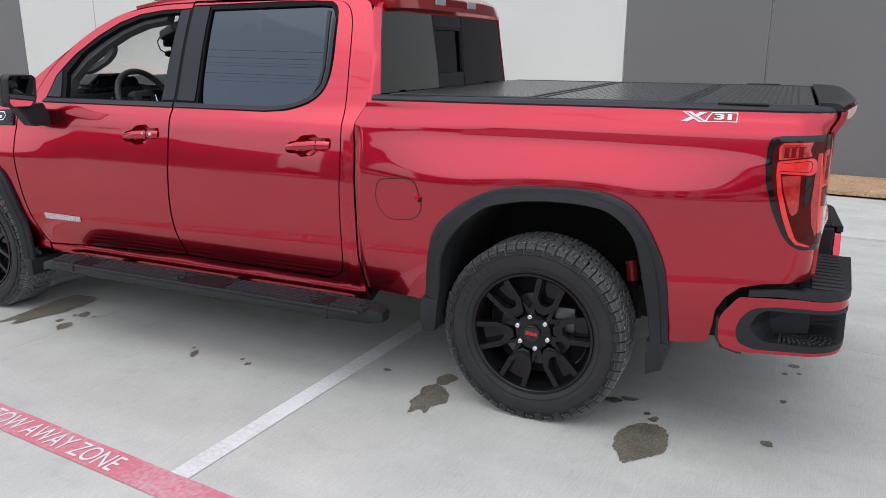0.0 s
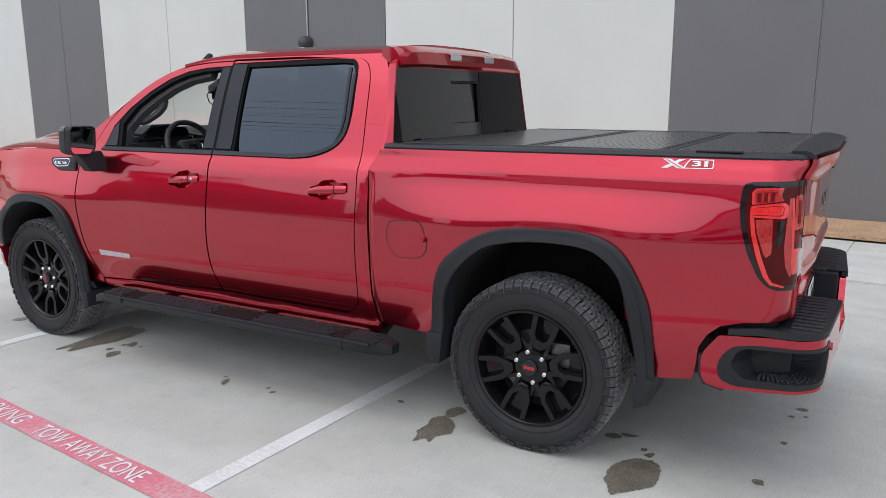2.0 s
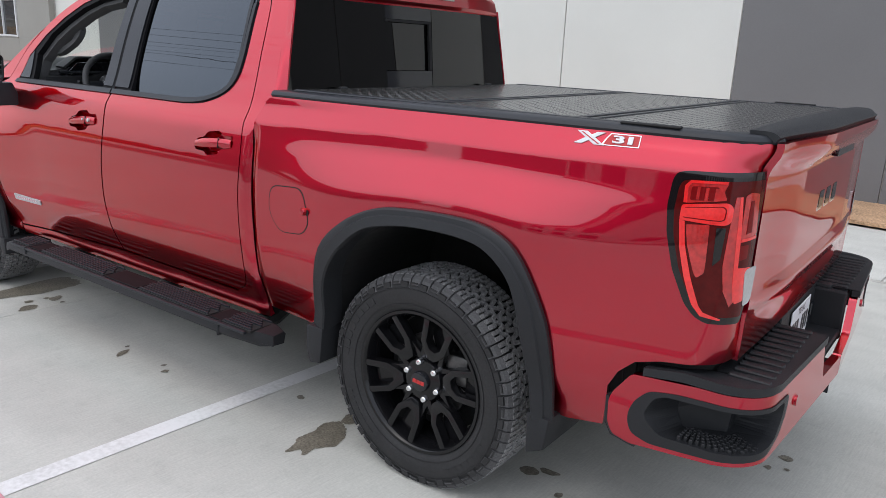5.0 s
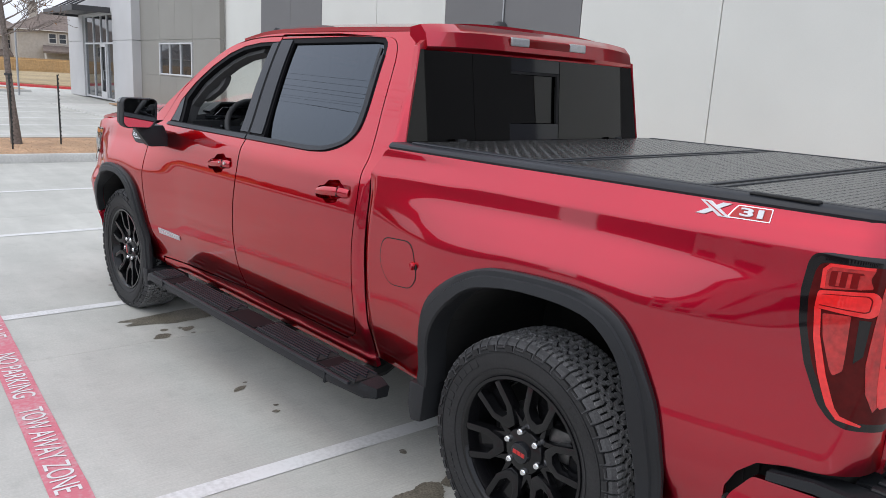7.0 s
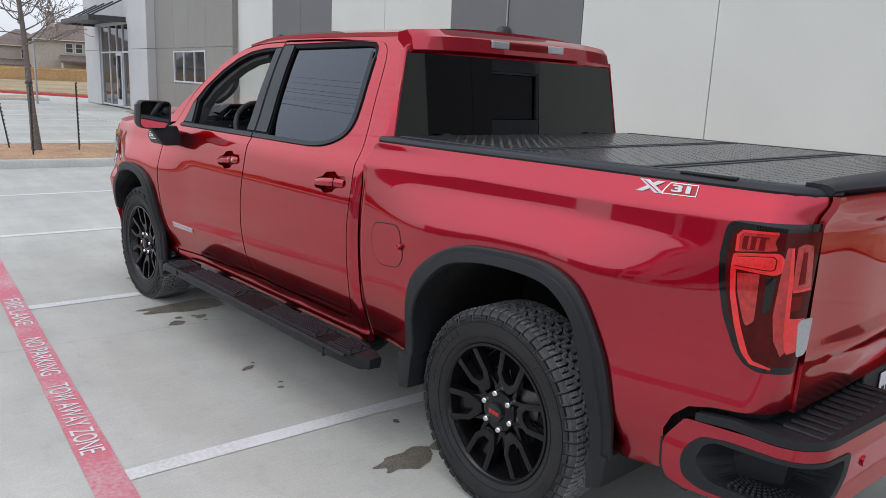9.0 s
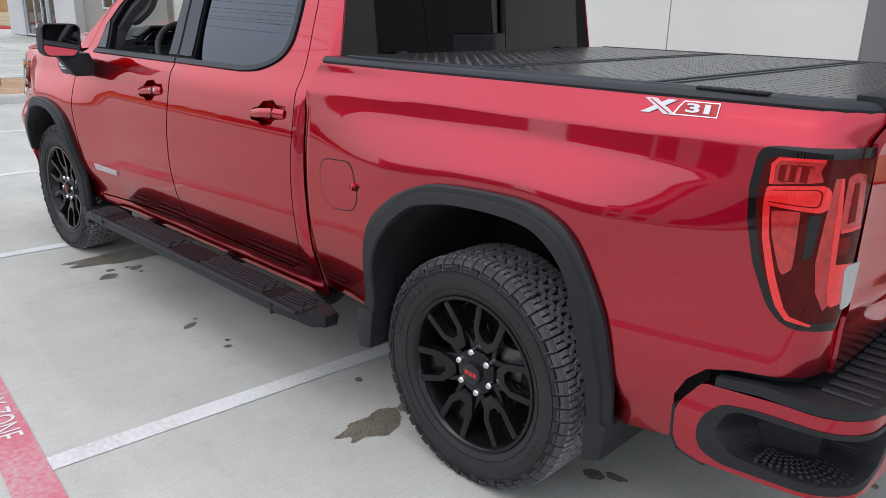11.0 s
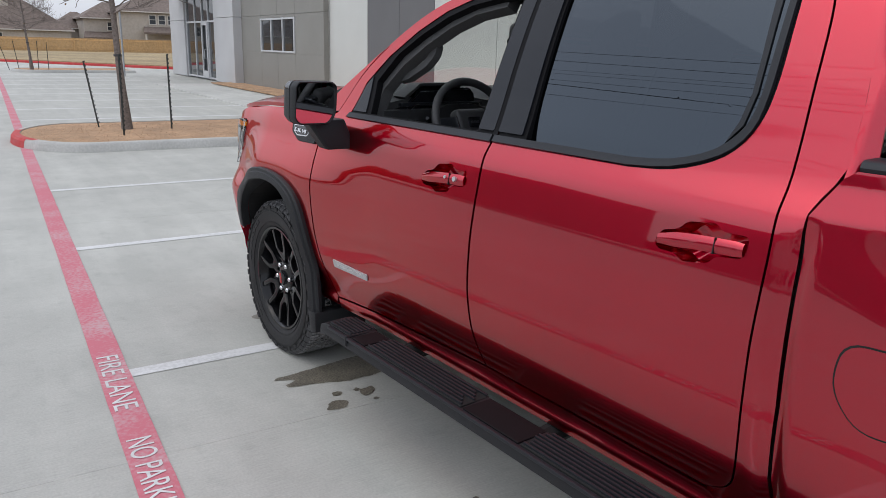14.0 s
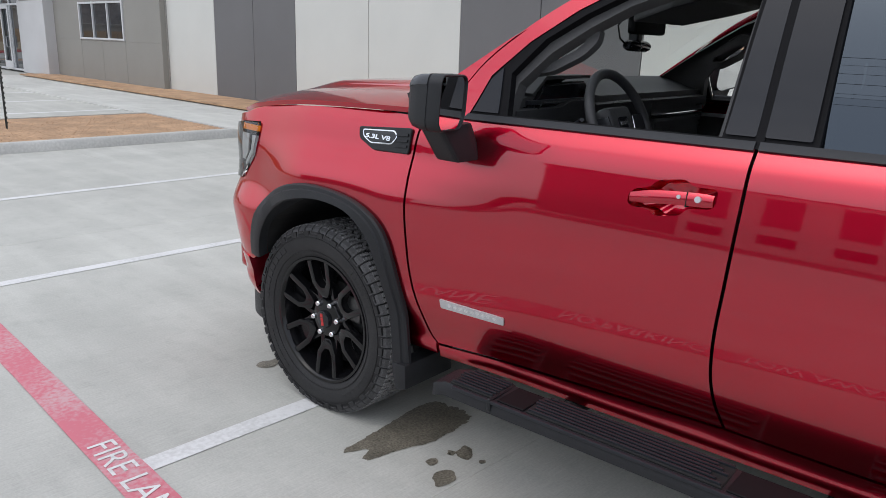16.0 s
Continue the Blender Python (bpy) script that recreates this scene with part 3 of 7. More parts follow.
# wall light with its conduit
lamp = thing("wall_lamp", "dark dome wall light with a conduit above it", "lamp", at=pose(-9.06, WALL_Y, 2.70))
part("housing", spin([(0.001, -0.24), (0.06, -0.235), (0.10, -0.20), (0.125, -0.14), (0.13, -0.06), (0.13, 0.0)], 20), M_STEEL_DARK, lamp, smooth=True)
part("lens", box((-0.085, -0.22, -0.14), (0.085, -0.06, -0.09), 0.02), M_LENS_CLEAR, lamp, "pale lens")
bm = bmesh.new()
add_tube(bm, [(0, -0.02, 0.12), (0, -0.02, 6.6)], 0.014, 8)
part("conduit", bm, M_GALV, lamp)

# island with kerb
ISL_X0, ISL_X1, ISL_Y0, ISL_Y1 = -15.6, -12.25, -1.15, 4.35


def island_outline(inset, cx=0.0, cy=0.0):
    x0, x1, y0, y1 = ISL_X0 + inset, ISL_X1 - inset, ISL_Y0 + inset, ISL_Y1 - inset
    r, mid = (x1 - x0) / 2, (x0 + x1) / 2
    pts = [(x1, y1), (x0, y1)]
    for k in range(25):
        a = math.pi + math.pi * k / 24
        pts.append((mid + r * math.cos(a), y0 + r * 0.62 + r * 0.62 * math.sin(a)))
    return [(x + cx, y + cy) for x, y in pts]


def kerb_ring(cx=0.0, cy=0.0):
    bm = bmesh.new()
    prof = ((0.0, -0.02), (0.02, 0.10), (0.05, 0.135), (0.15, 0.14), (0.155, 0.09))
    rings = [[bm.verts.new((x, y, z)) for x, y in island_outline(i, cx, cy)] for i, z in prof]
    for p, q in zip(rings, rings[1:]):
        n = len(p)
        for k in range(n):
            bm.faces.new((p[k], q[k], q[(k + 1) % n], p[(k + 1) % n]))
    bmesh.ops.recalc_face_normals(bm, faces=bm.faces)
    return bm


def island(cx, cy, label):
    k = thing("kerb_island", label, "traffic island", kind="structure")
    part("kerb", kerb_ring(cx, cy), M_KERB, k, smooth=True)
    bm = bmesh.new()
    bm.faces.new([bm.verts.new((x, y, 0.125)) for x, y in island_outline(0.152, cx, cy)])
    bmesh.ops.triangulate(bm, faces=bm.faces)
    part("mulch_bed", bm, M_MULCH, k)
    return k


island(0, 0, "kerbed island with brown gravel mulch and a young tree")
island(-29.3, 1.4, "far kerbed island with mulch and a young tree")
rng = random.Random(5)
verts, faces = [], []
while len(faces) < 5200:
    x, y = rng.uniform(ISL_X0 + 0.2, ISL_X1 - 0.2), rng.uniform(ISL_Y0 + 0.2, ISL_Y1 - 0.2)
    if y < ISL_Y0 + 1.0 and math.hypot((x - (ISL_X0 + ISL_X1) / 2) / 1.5, (y - ISL_Y0 - 1.0) / 0.85) > 1:
        continue
    r, k, h = rng.uniform(0.008, 0.020), len(verts), rng.uniform(0.004, 0.014)
    a = rng.uniform(0, 6.3)
    verts += [(x + r * math.cos(a), y + r * math.sin(a), 0.122), (x + r * math.cos(a + 2), y + r * math.sin(a + 2), 0.122), (x + r * math.cos(a + 4), y + r * math.sin(a + 4), 0.122), (x, y, 0.125 + h)]
    faces += [(k, k + 1, k + 3), (k + 1, k + 2, k + 3), (k + 2, k, k + 3)]
me = bpy.data.meshes.new("gravel")
me.from_pydata(verts, [], faces)
me.materials.append(M_MULCH_BIT)
tagged(new("gravel", me), "loose brown gravel and bark bits on the island", "gravel", kind="stuff")
verts, faces = [], []
while len(faces) < 9000:
    x, y = -30 + 33 * rng.random() ** 0.6, rng.uniform(6.72, 7.94)
    r, k, h = rng.uniform(0.012, 0.03), len(verts), rng.uniform(0.01, 0.035)
    a = rng.uniform(0, 6.3)
    verts += [(x + r * math.cos(a), y + r * math.sin(a), 0.04), (x + r * math.cos(a + 2), y + r * math.sin(a + 2), 0.04), (x + r * math.cos(a + 4), y + r * math.sin(a + 4), 0.04), (x, y, 0.045 + h)]
    faces += [(k, k + 1, k + 3), (k + 1, k + 2, k + 3), (k + 2, k, k + 3)]
me = bpy.data.meshes.new("gravel")
me.from_pydata(verts, [], faces)
me.materials.append(M_MULCH_BIT)
tagged(new("gravel", me), "loose brown gravel along the wall", "gravel", kind="stuff")

# painted lines


def band_y(x):
    return -1.222 - 0.020 * (x + 1)


def line_strip(x0, y0, x1, y1, width, z=0.003):
    d = Vector((x1 - x0, y1 - y0)).normalized()
    n = Vector((-d.y, d.x)) * width / 2
    bm = bmesh.new()
    k = max(2, int(Vector((x1 - x0, y1 - y0)).length / 0.15))
    a, b = [], []
    for i in range(k + 1):
        p = Vector((x0, y0)).lerp(Vector((x1, y1)), i / k)
        w = 1 + 0.05 * noise.noise(Vector((p.x * 5, p.y * 5, 1)))
        v = 1 + 0.05 * noise.noise(Vector((p.x * 5, p.y * 5, 7)))
        a.append(bm.verts.new((p.x + n.x * w, p.y + n.y * w, z)))
        b.append(bm.verts.new((p.x - n.x * v, p.y - n.y * v, z)))
    for i in range(k):
        bm.faces.new((a[i], b[i], b[i + 1], a[i + 1]))
    bmesh.ops.recalc_face_normals(bm, faces=bm.faces)
    for f in bm.faces:
        if f.normal.z < 0:
            f.normal_flip()
    return bm


for x in (4.44, 1.71, -1.021, -3.775, -6.475, -9.24):
    simple("stall_line", line_strip(x, band_y(x) + 0.075, x - 0.075, 4.35, 0.10), M_WHITE_LINE, "white painted parking stall line on concrete", "road marking", "structure", "parking stall lines")
for x in (-17.65, -20.4, -23.1, -25.9, -28.6, -31.3, -34.0, -36.8, -39.5):
    simple("stall_line", line_strip(x, band_y(x) + 0.1, x, 4.6, 0.15), M_WHITE_LINE, "white painted parking stall line on concrete", "road marking", "structure", "parking stall lines")
fire_lane = simple("fire_lane_line", line_strip(-45, band_y(-45), 12, band_y(12), 0.15, 0.004), M_RED_LINE, "faded red fire lane stripe with white stencilled words", "road marking", "structure")
for words, x0, x1 in (("FIRE LANE", -4.05, -3.36), ("NO PARKING", -3.06, -2.35), ("TOW AWAY ZONE", -2.20, -1.29)):
    bm = lettering(words, 0.105, x1 - x0)
    for v in bm.verts:
        v.co = Vector((x0 + v.co.x, band_y(x0 + v.co.x) - 0.055 + v.co.y, 0.0065 + v.co.z * 0.5))
    part("stencilled_words", bm, M_WHITE_LINE, fire_lane, "white stencilled letters")
simple("kerb_paint", kerb_ring(), M_RED_FRESH, "fresh red paint on the rounded end of the kerb", "road marking", "structure")
o = bpy.data.objects["kerb_paint"]
keep = bmesh.new()
keep.from_mesh(o.data)
bmesh.ops.delete(keep, geom=[f for f in keep.faces if f.calc_center_median().y > -0.75 or f.calc_center_median().x < -14.6 or f.calc_center_median().x > -13.05], context="FACES")
for v in keep.verts:
    v.co.y -= 0.004
    v.co.z += 0.004
keep.to_mesh(o.data)
keep.free()
bm.free()

# damp patches on the concrete


def stain(ring, seed):
    """A damp patch with a ragged, bitten edge: a smooth outline roughened at two scales."""
    pts = spline(ring, 14, True)
    cx, cy = sum(p[0] for p in pts) / len(pts), sum(p[1] for p in pts) / len(pts)
    size = sum(math.hypot(x - cx, y - cy) for x, y in pts) / len(pts)
    bm = bmesh.new()
    loop = []
    for x, y in pts:
        k = 0.13 * noise.noise(Vector((x * 26, y * 26, seed))) + 0.10 * noise.noise(Vector((x * 75, y * 75, seed + 5)))
        k *= min(1.0, 0.06 / size + 0.25)
        loop.append(bm.verts.new((x + (x - cx) * k, y + (y - cy) * k, 0.0022)))
    bm.faces.new(loop)
    bmesh.ops.triangulate(bm, faces=bm.faces)
    for f in bm.faces:
        f.normal_update()
        if f.normal.z < 0:
            f.normal_flip()
    simple("water_stain", bm, M_WET, "dark damp stain on the concrete", "stain", "structure", "damp stains")


def spot(x, y, rx, ry, seed, turn=0.0):
    c, q = math.cos(turn), math.sin(turn)
    ring = []
    for k in range(9):
        a = 2 * math.pi * k / 9
        r = 1 + 0.5 * noise.noise(Vector((math.cos(a) * 1.6, math.sin(a) * 1.6, seed)))
        u, v = rx * r * math.cos(a), ry * r * math.sin(a)
        ring.append((x + c * u - q * v, y + q * u + c * v))
    stain(ring, seed)


stain([(0.423, -0.063), (0.405, 0.04), (0.427, 0.141), (0.487, 0.206), (0.569, 0.204), (0.614, 0.129), (0.626, -0.002), (0.585, -0.078), (0.539, -0.129), (0.497, -0.175), (0.462, -0.120)], 3.1)
stain([(-0.513, -0.228), (-0.535, -0.17), (-0.567, -0.12), (-0.560, -0.04), (-0.585, 0.006), (-0.556, 0.09), (-0.49, 0.075), (-0.443, 0.028), (-0.398, -0.058), (-0.444, -0.128), (-0.435, -0.203), (-0.475, -0.19)], 8.3)
stain([(-3.346, -0.484), (-3.375, -0.351), (-3.405, -0.167), (-3.430, -0.01), (-3.413, 0.105), (-3.32, 0.14), (-3.222, 0.13), (-3.183, 0.073), (-3.167, -0.07), (-3.165, -0.172), (-3.205, -0.290), (-3.225, -0.410), (-3.252, -0.455), (-3.30, -0.400)], 12.9)
for k, (x, y, rx, ry, turn) in enumerate(((-0.53, 0.17, 0.05, 0.07, -0.3), (-3.055, -0.265, 0.022, 0.026, 0.4), (-3.015, -0.122, 0.036, 0.045, 0.9), (-2.94, -0.318, 0.040, 0.055, 0.2), (-2.92, -0.117, 0.014, 0.016, 0.2), (-3.05, -0.16, 0.018, 0.02, 0.2), (-4.281, -0.221, 0.05, 0.07, 0.1), (0.474, 0.306, 0.014, 0.02, 0), (0.516, 0.265, 0.022, 0.028, 0), (1.0, 0.287, 0.028, 0.03, 0.7), (1.02, 0.76, 0.014, 0.02, 0), (1.025, 1.245, 0.028, 0.025, 0), (0.99, 1.114, 0.016, 0.02, 0), (0.292, 0.371, 0.045, 0.03, 0), (0.36, 0.42, 0.045, 0.02, 0.2), (-1.92, -0.225, 0.020, 0.045, 0.5), (-1.985, -0.167, 0.010, 0.014, 0.0), (-1.628, -0.155, 0.012, 0.015, 0.0), (-1.56, -0.185, 0.018, 0.02, 0.0), (1.06, 1.15, 0.012, 0.012, 0), (0.1, -0.75, 0.012, 0.016, 0), (-0.86, 0.12, 0.02, 0.02, 0))):
    spot(x, y, rx, ry, 10.7 * k + 1.3, turn)

# far side of the lot: kerb, grass, fence, houses
FAR_A, FAR_B = Vector((-140.0, -52.6, 0)), Vector((-44.0, 11.1, 0))
FAR_D = (FAR_B - FAR_A).normalized()
FAR_N = Vector((-FAR_D.y, FAR_D.x, 0))
bm = bmesh.new()
add_prism(bm, [(0.0, -0.02), (0.30, -0.02), (0.30, 0.14), (0.03, 0.15), (0.0, 0.12)], 0.0, (FAR_B - FAR_A).length, lambda u, v, d: FAR_A + FAR_D * d + FAR_N * u + Vector((0, 0, v)), 0.010)
simple("kerb_far", bm, M_RED_FRESH, "red painted kerb along the far edge of the lot", "kerb", "structure")
simple("grass", slab(lambda u, v: FAR_A.lerp(FAR_B, v) + FAR_N * (0.3 + 290 * u * u) + FAR_D * (300 * u * (v - 0.25)) + Vector((0, 0, 0.13 - 0.09 * ease(0.0, 0.4, u) + 0.03 * noise.noise(Vector((u * 40, v * 30, 0))) * min(1.0, 8 * u))), 60, 60, -0.06), M_GRASS, "dormant straw-coloured grass bank", "grass", "structure")
fence = thing("fence", "tall cedar board privacy fence, weathered orange", "fence")
bm = bmesh.new()
rng = random.Random(11)
y = -70.0
while y < 70:
    h = 1.66 + rng.uniform(-0.02, 0.02)
    add_box(bm, (-103.0 + rng.uniform(0, 0.01), y, -0.02), (-102.97, y + 0.136, h))
    y += 0.142
boards = part("boarding", bm, M_FENCE, fence)
boards["kind"] = "stuff"
for y in range(-70, 71, 5):
    part("post", box((-102.96, y * 0.98, -0.02), (-102.86, y * 0.98 + 0.1, 1.70)), M_FENCE, fence)
part("rail", box((-102.97, -70, 0.35), (-102.93, 70, 0.43)), M_FENCE, fence)
part("rail", box((-102.97, -70, 1.42), (-102.93, 70, 1.52)), M_FENCE, fence)


def house(x, y, wx, wy, eave, ridge, flat, label, chimney=None, windows=(), porch=None):
    """A hip-roofed house: flat is half the ridge's length; windows are (y0, y1, z0, z1) on the wall towards the lot."""
    h = thing("house", label, "house", "houses behind the fence", at=pose(x, y, -0.03))
    part("wall", box((-wx / 2, -wy / 2, 0), (wx / 2, wy / 2, eave)), M_SIDING, h)
    bm = bmesh.new()
    o = 0.5
    low = [bm.verts.new(p) for p in ((-wx / 2 - o, -wy / 2 - o, eave), (wx / 2 + o, -wy / 2 - o, eave), (wx / 2 + o, wy / 2 + o, eave), (-wx / 2 - o, wy / 2 + o, eave))]
    base = [bm.verts.new(v.co + Vector((0, 0, 0.18))) for v in low]
    top = [bm.verts.new((0, -flat, ridge)), bm.verts.new((0, flat, ridge))]
    bm.faces.new(low[::-1])
    for k in range(4):
        bm.faces.new((low[k], low[(k + 1) % 4], base[(k + 1) % 4], base[k]))
    bm.faces.new((base[0], base[1], top[0]))
    bm.faces.new((base[1], base[2], top[1], top[0]))
    bm.faces.new((base[2], base[3], top[1]))
    bm.faces.new((base[3], base[0], top[0], top[1]))
    roof = part("roof", bm, M_ROOF, h)
    part("gutter", box((wx / 2 + o, -wy / 2 - o, eave + 0.03), (wx / 2 + o + 0.10, wy / 2 + o, eave + 0.16)), M_HOUSE_TRIM, roof)
    if chimney:
        y0, y1, z1 = chimney
        stack = part("chimney", box((0.4, y0, eave), (1.5, y1, z1 - 0.25)), M_SIDING, roof)
        part("cap", box((0.3, y0 - 0.1, z1 - 0.25), (1.6, y1 + 0.1, z1 - 0.08)), M_SIDING, stack)
        part("flue", box((0.7, y0 + 0.25, z1 - 0.08), (1.2, y1 - 0.25, z1 + 0.12)), M_STEEL_DARK, stack)
    f = wx / 2
    for y0, y1, z0, z1 in windows:
        w = part("window", box((f - 0.02, y0, z0), (f + 0.03, y1, z1)), M_BLDG_GLASS, h)
        for a, b, c, d in ((y0 - 0.09, y0 + 0.03, z0 - 0.09, z1 + 0.09), (y1 - 0.03, y1 + 0.09, z0 - 0.09, z1 + 0.09), (y0 + 0.03, y1 - 0.03, z0 - 0.09, z0 + 0.03), (y0 + 0.03, y1 - 0.03, z1 - 0.03, z1 + 0.09)):
            part("frame", box((f + 0.01, a, c), (f + 0.09, b, d)), M_HOUSE_TRIM, w)
        part("sash_bar", box((f + 0.02, y0 + 0.03, (z0 + z1) / 2 - 0.03), (f + 0.06, y1 - 0.03, (z0 + z1) / 2 + 0.03)), M_HOUSE_TRIM, w)
    if porch:
        y0, y1, z = porch
        bm = bmesh.new()
        v = [bm.verts.new(p) for p in ((f, y0 + 0.5, z + 0.8), (f + 2.6, y0, z), (f + 2.6, y1, z), (f, y1 - 0.5, z + 0.8), (f, y0 + 0.5, z + 0.5), (f + 2.6, y0, z - 0.25), (f + 2.6, y1, z - 0.25), (f, y1 - 0.5, z + 0.5))]
        for q in ((0, 1, 2, 3), (7, 6, 5, 4), (0, 4, 5, 1), (1, 5, 6, 2), (2, 6, 7, 3)):
            bm.faces.new([v[i] for i in q])
        part("porch_roof", bm, M_ROOF, h)
        for yy in (y0 + 0.2, (y0 + y1) / 2, y1 - 0.4):
            part("porch_post", box((f + 2.2, yy, 0), (f + 2.4, yy + 0.2, z - 0.2)), M_HOUSE_TRIM, h)


house(-128, 5.6, 10, 12.4, 2.55, 7.0, 0.5, "low tan house with steep brown hip roof and tall chimney", (-2.1, -1.1, 7.7), ((-3.9, -2.4, 1.1, 2.2),))
house(-124, 24.4, 10, 13, 5.45, 8.2, 2.4, "two-storey beige house with brown hip roof and tall chimney", (-4.2, -3.2, 9.5), ((-2.6, -1.7, 3.9, 5.15), (-1.3, -0.4, 3.9, 5.15), (0.0, 0.9, 3.9, 5.15)), (-3.9, 3.5, 2.75))
house(-130, 17.6, 9, 7.4, 4.5, 7.1, 0.4, "beige house wing with a pale window under a brown hip roof", None, ((-0.5, 0.9, 2.9, 4.1),), (-4.2, 2.0, 1.9))
house(-137, 14.0, 9, 7, 3.0, 5.7, 0.5, "low house with a brown hip roof behind its neighbours")
house(-128, -12, 10, 15, 4.4, 7.6, 2.5, "tan house with a brown hip roof", None, ((-3, -2, 2.4, 3.8), (1, 2, 2.4, 3.8)))
house(-128, -32, 10, 15, 2.6, 6.8, 1.5, "low tan house with a brown hip roof")
house(-126, 44, 10, 16, 5.4, 8.4, 3.0, "two-storey tan house with a brown hip roof", None, ((-3, -2, 3.8, 5.1), (0, 1, 3.8, 5.1)))
post = thing("sign_post", "thin galvanised post in the parking lot", "post", at=pose(-38.0, 4.60, 0))
bm = bmesh.new()
add_tube(bm, [(0, 0, -0.02), (0, 0, 2.95)], 0.045, 8)
part("pole", bm, M_GALV, post)

# the lot behind the camera, seen only in the paint and glass
south = thing("building_south", "long pale commercial building with dark windows across the lot", "building")
part("wall", box((-15.0, -58, 0), (60, -42, 8.4)), M_WALL_WHITE, south)
part("parapet", box((-15.2, -58.2, 8.4), (60.2, -41.8, 8.9)), M_WALL_DARK, south)
for i in range(14, 33):
    for z0, z1 in ((0.9, 3.3), (5.1, 7.5)):
        w = part("window", box((-69 + 3.9 * i, -42.05, z0), (-67.0 + 3.9 * i, -41.95, z1)), M_BLDG_GLASS, south)
        part("sill", box((-69.1 + 3.9 * i, -42.0, z0 - 0.12), (-66.9 + 3.9 * i, -41.9, z0)), M_ALU, w)
simple("road", box((-130, -37, -0.02), (90, -25, 0.012)), M_ASPHALT, "asphalt street along the far side of the lot", "road", "structure")
depot = thing("building_west", "blank dark grey commercial building across the lot", "building")
part("wall", box((-24.5, -58, 0), (-15.3, -42.5, 7.6)), M_WALL_DARK, depot)
annex = thing("building_annex", "low blank dark grey warehouse across the lot", "building")
part("wall", box((-49, -58, 0), (-37.5, -42.5, 7.6)), M_WALL_DARK, annex)
part("parapet", box((-49.2, -58.2, 7.6), (-37.4, -42.3, 8.0)), M_STEEL_DARK, annex)
part("parapet", box((-24.7, -58.2, 7.6), (-15.25, -42.3, 8.0)), M_STEEL_DARK, depot)
hedge = bmesh.new()
rng = random.Random(21)
for k in range(150):
    x, r = -190 + 1.02 * k + rng.uniform(-0.4, 0.4), rng.uniform(1.0, 1.9)
    vs = bmesh.ops.create_icosphere(hedge, subdivisions=2, radius=r)["verts"]
    for v in vs:
        v.co *= 1 + 0.35 * noise.noise(v.co * 1.7 + Vector((k, 0, 0)))
        v.co += Vector((x, -78 + rng.uniform(-0.05, 0.05), r * 0.8))
simple("hedge", hedge, M_HEDGE, "distant row of dark evergreen shrubs", "hedge", "stuff")
wires = thing("power_line", "utility poles carrying seven thin wires across the lot", "power line")
for k in range(7):
    bm = bmesh.new()
    add_tube(bm, [(x, -15, (10.2, 10.8, 11.15, 11.8, 12.2, 12.9, 13.6)[k] + 0.0006 * (abs(x) % 50 - 25) ** 2) for x in range(-100, 101, 10)], 0.012, 5)
    part("wire", bm, M_STEEL_DARK, wires)
for x in (-90, 70):
    bm = bmesh.new()
    add_tube(bm, [(x + 12, -15, 0), (x + 12, -15, 14.6)], [0.16, 0.11], 8)
    part("pole", bm, M_BARK, wires)

# ---- the pickup truck ----
truck = thing("pickup_truck", "dark red crew-cab pickup with black trim, parked across stalls", "pickup truck", at=TRUCK)

ARCH_R_OUT = spline([(0.600, 0.485), (0.592, 0.60), (0.578, 0.76), (0.548, 0.87), (0.466, 1.015), (0.373, 1.083), (0.236, 1.108), (-0.008, 1.101), (-0.160, 1.075), (-0.310, 1.000), (-0.435, 0.880), (-0.485, 0.70), (-0.505, 0.53)], 4)
ARCH_R_IN = spline([(0.530, 0.485), (0.516, 0.60), (0.492, 0.74), (0.446, 0.925), (0.354, 1.018), (0.237, 1.046), (0.05, 1.046), (-0.086, 1.026), (-0.196, 0.990), (-0.312, 0.892), (-0.385, 0.78), (-0.412, 0.66), (-0.426, 0.53)], 4)
ARCH_F_OUT = spline([(-3.165, 0.345), (-3.180, 0.52), (-3.205, 0.69), (-3.250, 0.88), (-3.335, 0.975), (-3.490, 1.027), (-3.72, 1.037), (-3.91, 0.987), (-4.04, 0.905), (-4.13, 0.78), (-4.18, 0.64)], 4)
ARCH_F_IN = spline([(-3.235, 0.345), (-3.245, 0.50), (-3.266, 0.675), (-3.325, 0.866), (-3.426, 0.960), (-3.56, 0.988), (-3.70, 0.980), (-3.84, 0.940), (-3.960, 0.868), (-4.050, 0.765), (-4.10, 0.64)], 4)


def between(a, b, t):
    n = min(len(a), len(b))
    return [(p[0] + (q[0] - p[0]) * t, p[1] + (q[1] - p[1]) * t) for p, q in zip(a[:n], b[:n])]


